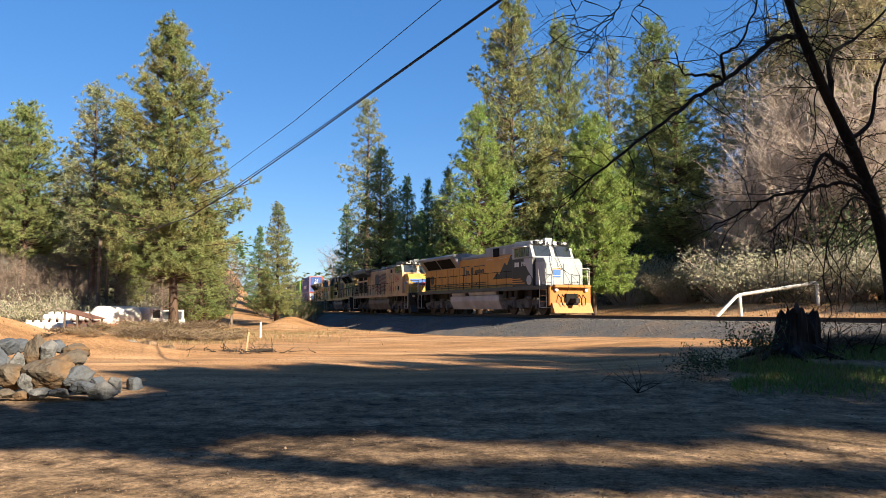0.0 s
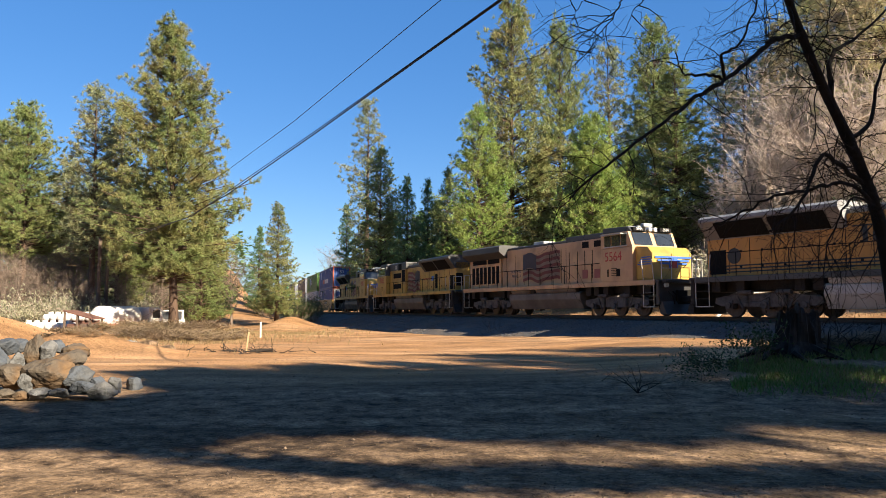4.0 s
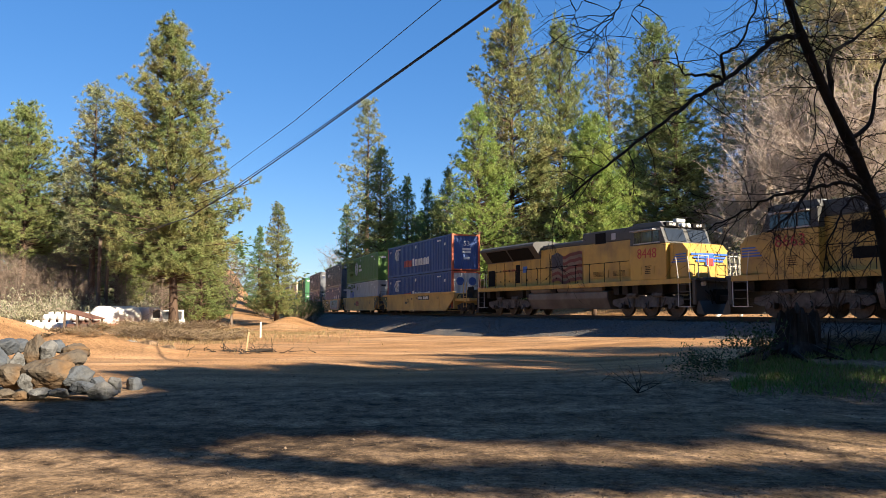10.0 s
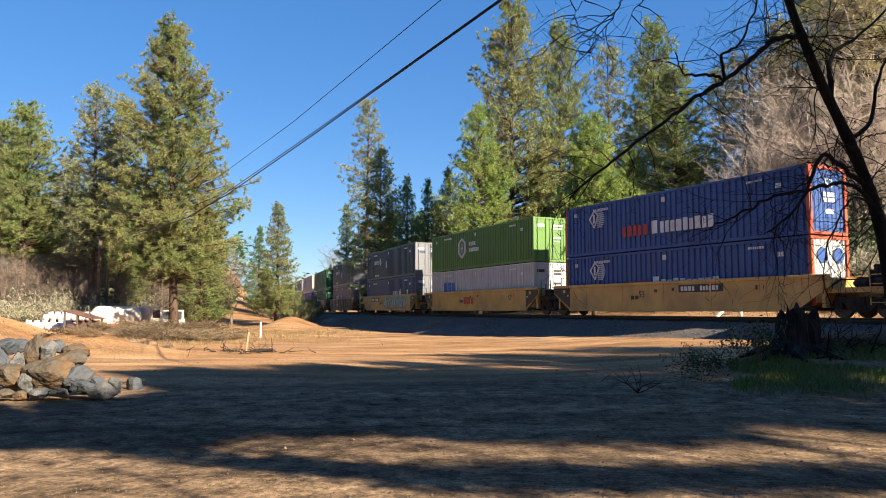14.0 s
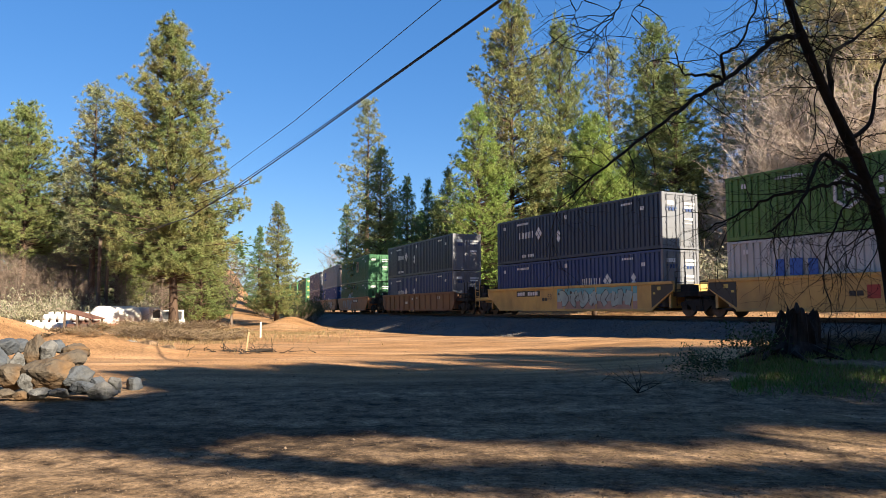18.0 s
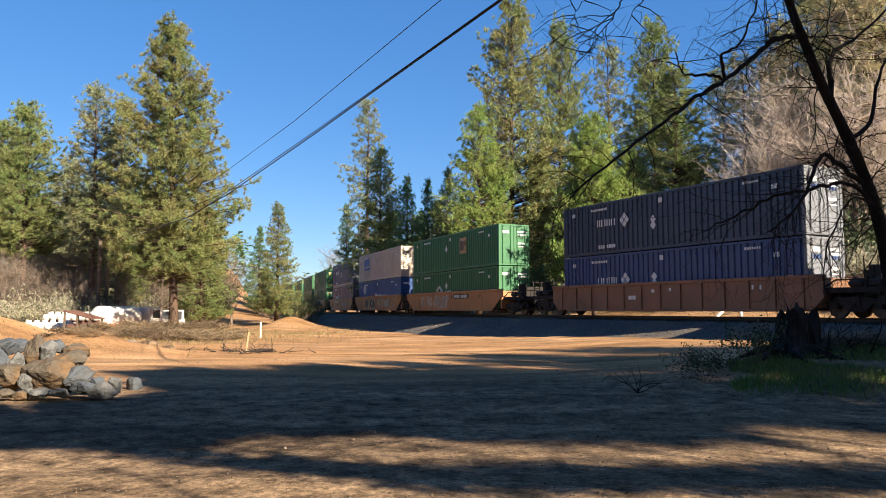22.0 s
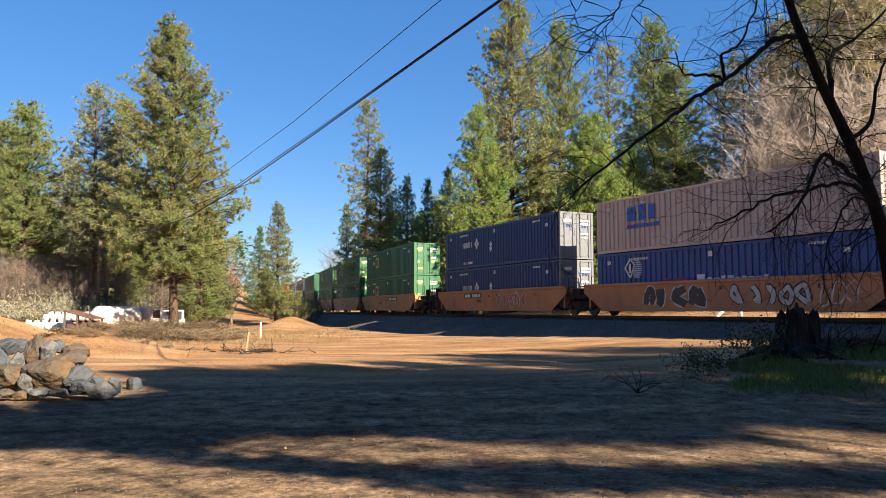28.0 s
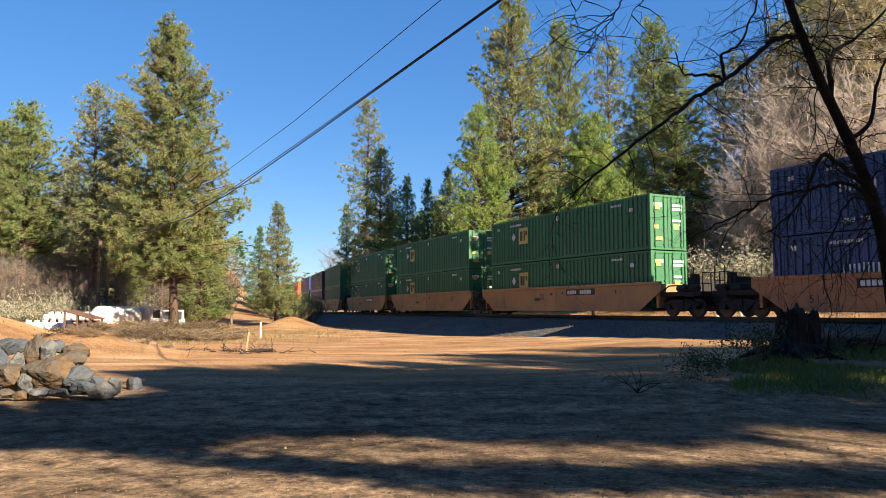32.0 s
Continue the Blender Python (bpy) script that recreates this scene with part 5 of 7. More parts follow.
C_BLACK = paint("container_charcoal", (0.030, 0.043, 0.078), amount=0.15, rough=0.38, grime=(0.05, 0.05, 0.05))
C_GREEN = paint("container_green", (0.034, 0.150, 0.060), amount=0.25, grime=(0.05, 0.07, 0.05))
C_LIME = paint("container_leaf_green", (0.10, 0.21, 0.04), amount=0.2, grime=(0.08, 0.09, 0.05))
C_WHITE = paint("container_white", (0.50, 0.50, 0.49), amount=0.3, grime=(0.28, 0.26, 0.23))
C_CREAM = paint("container_cream", (0.55, 0.44, 0.36), amount=0.3, grime=(0.32, 0.25, 0.2))
C_SILVER = paint("container_door_grey", (0.165, 0.172, 0.19), amount=0.5, grime=(0.13, 0.115, 0.105))
C_RUST = paint("container_red", (0.46, 0.09, 0.04), amount=0.25)
W_YELLOW = paint("well_car_yellow", (0.58, 0.36, 0.105), (0.49, 0.29, 0.085), amount=0.45, dirt_scale=0.7)
W_BROWN = paint("well_car_brown", (0.23, 0.105, 0.055), (0.17, 0.08, 0.045), amount=0.45, dirt_scale=0.7)
W_RUST = paint("well_car_orange_brown", (0.43, 0.19, 0.075), (0.35, 0.15, 0.065), amount=0.4, dirt_scale=0.7)
W_TAN = paint("well_car_tan", (0.42, 0.22, 0.085), (0.36, 0.18, 0.075), amount=0.45, dirt_scale=0.7)
P_FADED = paint("yellow_sticker", (0.55, 0.42, 0.10), amount=0.2)
P_TANMARK = paint("tan_mark", (0.42, 0.26, 0.12), amount=0.2)
P_TEAL = paint("teal_spray", (0.13, 0.38, 0.42), amount=0.2)
P_ROSE = paint("rose_spray", (0.30, 0.12, 0.085), amount=0.35)
P_MINT = paint("mint_spray", (0.36, 0.46, 0.42), amount=0.35)
P_PINK = paint("dusty_pink_spray", (0.42, 0.25, 0.20), amount=0.35)
P_SPRAY = paint("pale_spray", (0.55, 0.52, 0.48), amount=0.45)
P_SPRAY_DIM = paint("grey_spray", (0.36, 0.30, 0.26), amount=0.55)


def lettering(text, height, x, y, z, material, parent, name="number", stretch=1.0, facing=-1):
    """Raised painted characters on a side that faces -y (or +x when facing is 0)."""
    cu = bpy.data.curves.new("text", "FONT")
    cu.body, cu.size, cu.extrude, cu.align_x, cu.align_y = text, height * 1.38, 0.003, "CENTER", "CENTER"
    cu.resolution_u = 3
    tmp = bpy.data.objects.new("text", cu)
    scene.collection.objects.link(tmp)
    bpy.context.view_layer.update()
    me = bpy.data.meshes.new_from_object(tmp.evaluated_get(bpy.context.evaluated_depsgraph_get()))
    bpy.data.objects.remove(tmp)
    me.name = name
    me.materials.clear()
    ob = part(name, me, material, parent)
    ob.matrix_basis = Matrix.LocRotScale((x, y, z), Euler((math.pi / 2, 0, 0 if facing else math.pi / 2)), (stretch, 1, 1))
    return ob


def bars(rows, material, parent, name="marking", y=-1.245, label=""):
    """Plain painted bars (x0, x1, z0, z1) on a side that faces -y."""
    for x0, x1, z0, z1 in rows:
        ob = part(name, box(bmesh.new(), x0, x1, y - 0.004, y + 0.012, z0, z1), material, parent, label)
    return ob


def word_bars(x, z, n, h, w, gap, rng):
    """A word of n letters as plain upright bars."""
    out = []
    for k in range(n):
        ww = w * rng.uniform(0.75, 1.2)
        out.append((x, x + ww, z, z + h * rng.uniform(0.85, 1.0)))
        x += ww + gap
    return out


def plate(outline, y, material, parent, name, label="", thick=0.014):
    """A flat painted patch of (x, z) corners on a side that faces -y."""
    return part(name, prism(bmesh.new(), outline, y - thick / 2, y + thick / 2), material, parent, label)


def disc(bm, x, y, z, r, w, sides=18):
    tube(bm, [(x, y - w / 2, z), (x, y + w / 2, z)], r, sides)
    return bm


# ---- containers ----
HALF, WIDE, TALL_C = 8.075, 1.22, 2.9


def corrugated(bm, x0, x1, y, z0, z1, sign, pitch=0.36, deep=0.06):
    n = max(2, int(round((x1 - x0) / pitch)))
    p = (x1 - x0) / n
    prof = []
    for k in range(n):
        a = x0 + k * p
        prof += [(a, 0), (a + p * 0.46, 0), (a + p * 0.56, -deep), (a + p * 0.9, -deep)]
    prof.append((x1, 0))
    lo = [bm.verts.new((x, y + sign * d, z0)) for x, d in prof]
    hi = [bm.verts.new((x, y + sign * d, z1)) for x, d in prof]
    for i in range(len(lo) - 1):
        bm.faces.new((lo[i], lo[i + 1], hi[i + 1], hi[i]))
    return bm


SHELL = {}


def container_meshes(door):
    """The shared shapes of a 53-foot container: side, front, posts, rails, roof, door."""
    if SHELL:
        return SHELL
    def keep(name, bm):
        me = bpy.data.meshes.new(name)
        bm.to_mesh(me), bm.free()
        SHELL[name] = me
    bm = bmesh.new()
    corrugated(bm, -HALF + 0.16, -6.22, -WIDE + 0.02, 0.17, TALL_C - 0.1, -1)
    corrugated(bm, -6.02, 6.02, -WIDE + 0.02, 0.17, TALL_C - 0.1, -1)
    corrugated(bm, 6.22, HALF - 0.16, -WIDE + 0.02, 0.17, TALL_C - 0.1, -1)
    keep("side_wall", bm)
    keep("corner_post", bevelled(boxes((-0.085, 0.085, -0.085, 0.085, 0.0, TALL_C)), 0.015, 1))
    keep("middle_post", bevelled(boxes((-0.1, 0.1, -0.02, 0.035, 0.12, TALL_C - 0.05)), 0.008, 1))
    keep("top_rail", bevelled(boxes((-HALF + 0.1, HALF - 0.1, -0.05, 0.05, TALL_C - 0.12, TALL_C)), 0.012, 1))
    keep("bottom_rail", bevelled(boxes((-HALF + 0.1, HALF - 0.1, -0.05, 0.05, 0.02, 0.19)), 0.012, 1))
    keep("roof", boxes((-HALF + 0.05, HALF - 0.05, -WIDE + 0.06, WIDE - 0.06, TALL_C - 0.06, TALL_C - 0.015)))
    keep("floor", boxes((-HALF + 0.05, HALF - 0.05, -WIDE + 0.06, WIDE - 0.06, 0.05, 0.15)))
    bm = bmesh.new()
    corrugated(bm, -WIDE + 0.12, WIDE - 0.12, 0, 0.15, TALL_C - 0.12, -1, 0.26, 0.03)
    bmesh.ops.rotate(bm, verts=bm.verts[:], cent=(0, 0, 0), matrix=Matrix.Rotation(math.pi / 2, 3, "Z"))
    keep("end_wall", bm)
    bm = bevelled(boxes((-0.03, 0.03, -0.56, 0.56, 0.16, TALL_C - 0.14)), 0.01, 1)
    for z in (0.62, 1.1, 1.6, 2.1, 2.5):
        box(bm, 0.03, 0.045, -0.5, 0.5, z - 0.02, z + 0.02)
    keep("door", bm)
    bm = bmesh.new()
    tube(bm, [(0, 0, 0.1), (0, 0, TALL_C - 0.08)], 0.022, 6)
    for z in (0.3, 1.0, 1.35, 2.0, 2.6):
        box(bm, -0.05, 0.02, -0.06, 0.06, z - 0.03, z + 0.03)
    keep("lock_rod", bm)
    return SHELL


def container(side, end, label, doors=True, posts=None, group="containers on the train"):
    """A 53-foot container, its middle bottom at the origin, its visible end towards +x."""
    sh = container_meshes(True)
    base = thing("shipping_container", Matrix(), label, "container", group)
    def put(name, material, m, nm=None, parent=base, lb=""):
        key = (name, material.name)
        if key not in TINTED:
            me = sh[name].copy()
            me.name = name
            me.materials.append(material)
            TINTED[key] = me
        ob = part(nm or name, TINTED[key], None, parent, lb)
        ob.matrix_basis = m
        return ob
    put("side_wall", side, Matrix())
    put("side_wall", side, pose(0, 0, 0, 0, 0, 180))
    for sx in (-1, 1):
        for sy in (-1, 1):
            put("corner_post", (posts or end) if sx > 0 else (posts or side), pose(sx * (HALF - 0.085), sy * (WIDE - 0.085), 0), lb="red corner post" if posts else "")
    for sx in (-6.12, 6.12):
        put("middle_post", side, pose(sx, -WIDE + 0.03, 0, 0, 0, 180))
        put("middle_post", side, pose(sx, WIDE - 0.03, 0))
    for sy in (-1, 1):
        put("top_rail", side, pose(0, sy * (WIDE - 0.05), 0))
        put("bottom_rail", side, pose(0, sy * (WIDE - 0.05), 0))
    put("roof", side, Matrix())
    put("floor", P_FRAME, Matrix())
    put("end_wall", side, pose(-HALF + 0.06, 0, 0, 0, 0, 180))
    for z in (0.09, TALL_C - 0.07):
        for sx in (-1, 1):
            part("end_rail", bevelled(boxes((sx * (HALF - 0.06) - 0.05, sx * (HALF - 0.06) + 0.05, -WIDE + 0.15, WIDE - 0.15, z - 0.07, z + 0.06)), 0.01, 1), (posts or end) if sx > 0 else side, base)
    if doors:
        for sy in (-1, 1):
            d = put("door", end, pose(HALF - 0.07, sy * 0.575, 0))
            for k in (-0.32, 0.3):
                put("lock_rod", end, pose(0.07, k, 0), parent=d)
    else:
        put("end_wall", end, pose(HALF - 0.05, 0, 0))
    return base


RB = random.Random(11)


def id_bars(base, end_bars=True):
    """Small white identity marks, as plain bars."""
    y = -WIDE - 0.022
    bars(word_bars(-5.5, 2.45, 10, 0.14, 0.09, 0.05, RB), P_WHITE, base, "identity_mark", y)
    bars(word_bars(5.0, 2.5, 7, 0.12, 0.08, 0.05, RB), P_WHITE, base, "identity_mark", y)
    bars([(6.5, 6.62, 2.1, 2.3), (6.66, 6.78, 2.1, 2.3), (-7.2, -7.1, 2.3, 2.5), (-7.05, -6.95, 2.3, 2.5)], P_WHITE, base, "length_mark", y)
    bars([(-0.2, 0.05, 2.35, 2.6)], P_WHITE, base, "small_placard", y)
    if end_bars:
        for k, (a, b, z0, z1) in enumerate(((0.25, 1.0, 2.3, 2.42), (0.25, 0.95, 2.1, 2.22), (0.3, 0.9, 1.5, 1.62), (0.35, 0.85, 1.3, 1.36), (-0.95, -0.4, 2.25, 2.45))):
            part("door_mark", box(bmesh.new(), HALF - 0.03, HALF - 0.005, a, b, z0, z1), P_WHITE if end_bars != "dark" else P_BLACK, base)


def diamond(bm, x, z, r, y, thick=0.0):
    pts = [(x - r, z), (x, z - r * 1.15), (x + r, z), (x, z + r * 1.15)]
    prism(bm, pts, y - 0.01, y + 0.006)
    return bm


def logo_diamond(base, x, z, scale=1.0):
    """White word and diamond emblem, as plain shapes."""
    y = -WIDE - 0.022
    strokes = []
    for x0, x1, z0, z1 in word_bars(x, z, 4, 0.42 * scale, 0.32 * scale, 0.1 * scale, RB):
        strokes += [(x0, x0 + 0.075 * scale, z0, z1), (x1 - 0.075 * scale, x1, z0, z1)]
    bars(strokes, P_WHITE, base, "emblem_word", y)
    bm = bmesh.new()
    for dx, dz in ((0, 0.22), (0.2, 0), (-0.2, 0), (0, -0.22)):
        diamond(bm, x + 2.25 * scale + dx * scale, z + 0.2 * scale + dz * scale, 0.16 * scale, y)
    part("emblem", bm, P_WHITE, base)


def logo_globe(base, scale=1.0, lower=False):
    """Red and white words and a pale disc, as plain shapes."""
    y = -WIDE - 0.022
    pale = bpy.data.materials.get("pale_blue_disc") or paint("pale_blue_disc", (0.42, 0.47, 0.58), amount=0.05)
    for k in range(9):
        z = -0.44 + 0.11 * k
        bars([(-5.25 + 0.1 * abs(k - 4) / 4, -5.05 + 0.5 * math.sqrt(1 - (z / 0.54) ** 2), 2.0 + z - 0.033, 2.0 + z + 0.033)], pale, base, "emblem_stripe", y)
    bm = bmesh.new()
    ring = [(-5.82, 2.05), (-5.42, 2.5), (-5.08, 2.2), (-5.42, 1.55)]
    for a, b in zip(ring, ring[1:] + ring[:1]):
        tube(bm, [(a[0], y, a[1]), (b[0], y, b[1])], 0.045, 4)
    box(bm, -5.5, -5.38, y - 0.012, y + 0.01, 1.8, 2.28)
    part("emblem", bm, P_WHITE, base)
    bars(word_bars(-3.1, 0.8, 5, 0.62, 0.32, 0.1, RB), P_RED, base, "emblem_word", y)
    bars(word_bars(-0.9, 0.8, 1, 0.78, 0.44, 0.1, RB) + word_bars(-0.3, 0.8, 9, 0.62, 0.3, 0.1, RB), P_WHITE, base, "emblem_word", y)


def logo_square(base, x, z, material, size=1.0):
    y = -WIDE - 0.022
    bars([(x - size / 2, x + size / 2, z - size / 2, z + size / 2)], material, base, "emblem", y)
    bars([(x - 0.36 * size, x - 0.12 * size, z - 0.3 * size, z + 0.3 * size), (x - 0.06 * size, x + 0.02 * size, z - 0.3 * size, z + 0.3 * size),
          (x + 0.1 * size, x + 0.18 * size, z - 0.3 * size, z + 0.3 * size), (x + 0.24 * size, x + 0.4 * size, z, z + 0.3 * size)], P_BLACK, base, "emblem_word", y - 0.008)


def logo_wide(base, x, z, material, s=1.0):
    y = -WIDE - 0.022
    bars(word_bars(x, z, 3, 0.85 * s, 0.56 * s, 0.24 * s, RB), material, base, "emblem_word", y)
    bars(word_bars(x, z - 0.4 * s, 10, 0.22 * s, 0.16 * s, 0.07 * s, RB), material, base, "emblem_word", y)


def logo_hex(base, x, z):
    y = -WIDE - 0.022
    bm = bmesh.new()
    ring = [(x + math.cos(a) * 0.62, z + math.sin(a) * 0.72) for a in [math.pi / 6 + k * math.pi / 3 for k in range(6)]]
    for a, b in zip(ring, ring[1:] + ring[:1]):
        tube(bm, [(a[0], y, a[1]), (b[0], y, b[1])], 0.075, 4)
    box(bm, x - 0.22, x - 0.12, y - 0.01, y + 0.01, z - 0.4, z + 0.4)
    box(bm, x + 0.12, x + 0.22, y - 0.01, y + 0.01, z - 0.4, z + 0.4)
    box(bm, x - 0.12, x + 0.12, y - 0.01, y + 0.01, z - 0.06, z + 0.06)
    part("emblem", bm, P_WHITE, base)
    bars(word_bars(x + 1.2, z + 0.1, 4, 0.3, 0.2, 0.08, RB) + word_bars(x + 1.2, z - 0.35, 6, 0.3, 0.2, 0.08, RB), P_WHITE, base, "emblem_word", y)


TRAIN = []          # (thing, place along the train, half wheelbase)


def stack(front, lower, upper):
    """Two containers, one on the other, whose front ends are at that place."""
    for base, z in ((lower, 0.47), (upper, 0.47 + TALL_C + 0.03)):
        base["lift"] = z
        TRAIN.append((base, front - HALF, 9.8, z))


def blue_box(top):
    b = container(C_BLUE, C_BLUE if top else C_WHITE, "blue corrugated container with a red-framed end and pale lettering" if top else "blue corrugated container with a white end and red corner posts", doors=False, posts=C_RUST)
    logo_globe(b)
    id_bars(b, False)
    if top:
        lettering("53", 0.42, HALF - 0.012, 0.05, 2.15, P_WHITE, b, "length_number", facing=0)
        for a, c, z0, z1 in ((-0.3, 0.4, 1.62, 1.8), (-0.3, 0.4, 1.4, 1.56), (-0.2, 0.3, 0.9, 1.1)):
            part("end_mark", box(bmesh.new(), HALF - 0.04, HALF - 0.015, a, c, z0, z1), P_WHITE, b)
    else:
        part("end_emblem", tube(bmesh.new(), [(HALF - 0.05, -0.5, 2.1), (HALF - 0.015, -0.5, 2.1)], 0.33, 20), C_BLUE, b)
        part("end_emblem", tube(bmesh.new(), [(HALF - 0.05, 0.55, 2.1), (HALF - 0.015, 0.55, 2.1)], 0.33, 20), C_BLUE, b)
    return b


def diamond_box(side, x, upper, end=None, lb="dark corrugated container"):
    b = container(side, end or C_SILVER, lb + " with a white diamond emblem and pale grey doors")
    id_bars(b)
    logo_diamond(b, x, 1.55 if upper else 1.25)
    y = -WIDE - 0.022
    part("placard", diamond(diamond(bmesh.new(), x + 4.4, 1.55, 0.2, y), x + 4.4, 1.25, 0.2, y), P_WHITE, b)
    if upper:
        bars(word_bars(-4.9, 0.32, 3, 0.2, 0.13, 0.05, RB) + word_bars(-4.2, 0.32, 4, 0.2, 0.13, 0.05, RB), P_WHITE, b, "stencil_mark", y)
    bm = bmesh.new()
    for s in (-0.95, 0.2):
        for k in range(4):
            box(bm, HALF - 0.03, HALF - 0.006, s + 0.2 * k, s + 0.2 * k + 0.13, 1.95, 2.15)
    part("door_emblem", bm, C_NAVY, b)
    return b


def green_box(kind):
    b = container(C_GREEN, C_GREEN, "green corrugated container with ribbed doors and small pale marks")
    id_bars(b)
    if kind == "square":
        logo_square(b, -3.9, 1.75, P_FADED, 1.05)
        for a, c, z0, z1 in ((-0.9, -0.55, 2.1, 2.4), (-0.95, -0.65, 1.1, 1.3), (0.35, 0.7, 1.1, 1.35), (-0.9, -0.4, 0.5, 0.7)):
            part("door_sticker", box(bmesh.new(), HALF - 0.03, HALF + 0.002, a, c, z0, z1), P_FADED, b, "yellow sticker on the door")
    elif kind == "tan":
        logo_square(b, 2.3, 1.8, P_TANMARK, 1.2)
    elif kind == "hub":
        logo_hex(b, -2.2, 1.0)
    part("placard", diamond(bmesh.new(), -0.8 if kind != "square" else -5.1, 1.75, 0.24, -WIDE - 0.022), P_WHITE, b)
    return b



# ---- well cars ----
def wheelset_mesh(r, w=0.13):
    """Two flanged wheels on one axle, with four lightening holes' worth of dark marks on each face."""
    bm = bmesh.new()
    for y, sg in ((-0.76, 1), (0.76, -1)):
        tube(bm, [(0, y - sg * w / 2, 0), (0, y + sg * w * 0.3, 0)], r, 24)
        tube(bm, [(0, y + sg * w * 0.3, 0), (0, y + sg * w / 2, 0)], r * 1.05, 24)
        tube(bm, [(0, y - sg * (w / 2 + 0.025), 0), (0, y - sg * (w / 2 - 0.01), 0)], r * 0.3, 12)
        for k in range(4):
            a = k * math.pi / 2
            tube(bm, [(math.cos(a) * r * 0.62, y - sg * (w / 2 + 0.012), math.sin(a) * r * 0.62), (math.cos(a) * r * 0.62, y - sg * (w / 2 - 0.01), math.sin(a) * r * 0.62)], r * 0.12, 8)
    tube(bm, [(0, -1.0, 0), (0, 1.0, 0)], 0.08, 8)
    me = bpy.data.meshes.new("wheelset")
    bm.to_mesh(me), bm.free()
    me.materials.append(P_WHEEL)
    return me


CAR_WHEELS, LOCO_WHEELS = wheelset_mesh(0.42), wheelset_mesh(0.53)
ROLLING = []        # (wheelset, x, radius)


def car_truck(base, x):
    """A two-axle truck under a car: side frames, springs, wheels."""
    bm = bmesh.new()
    for y in (-1.0, 1.0):
        prism(bm, [(x - 1.15, 0.5), (x - 0.75, 0.62), (x - 0.35, 0.25), (x + 0.35, 0.25), (x + 0.75, 0.62), (x + 1.15, 0.5), (x + 1.1, 0.36), (x + 0.8, 0.36), (x + 1.15, 0.7), (x + 0.4, 0.82), (x - 0.4, 0.82), (x - 1.15, 0.7), (x - 0.8, 0.36), (x - 1.1, 0.36)][:6] + [(x + 1.15, 0.68), (x + 0.4, 0.82), (x - 0.4, 0.82), (x - 1.15, 0.68)], y - 0.07, y + 0.07)
        for k in (-0.2, 0, 0.2):
            tube(bm, [(x + k, y * 1.02, 0.3), (x + k, y * 1.02, 0.6)], 0.075, 8)
        for k in (-0.88, 0.88):
            box(bm, x + k - 0.16, x + k + 0.16, y - 0.11, y + 0.11, 0.34, 0.58)
    box(bm, x - 0.2, x + 0.2, -1.15, 1.15, 0.5, 0.8)
    t = part("truck", bm, P_FRAME, base)
    for k in (-0.88, 0.88):
        w = part("wheelset", CAR_WHEELS, None, t)
        w.matrix_basis = pose(x + k, 0, 0.42)
        ROLLING.append((w, x + k, 0.42))
    return t


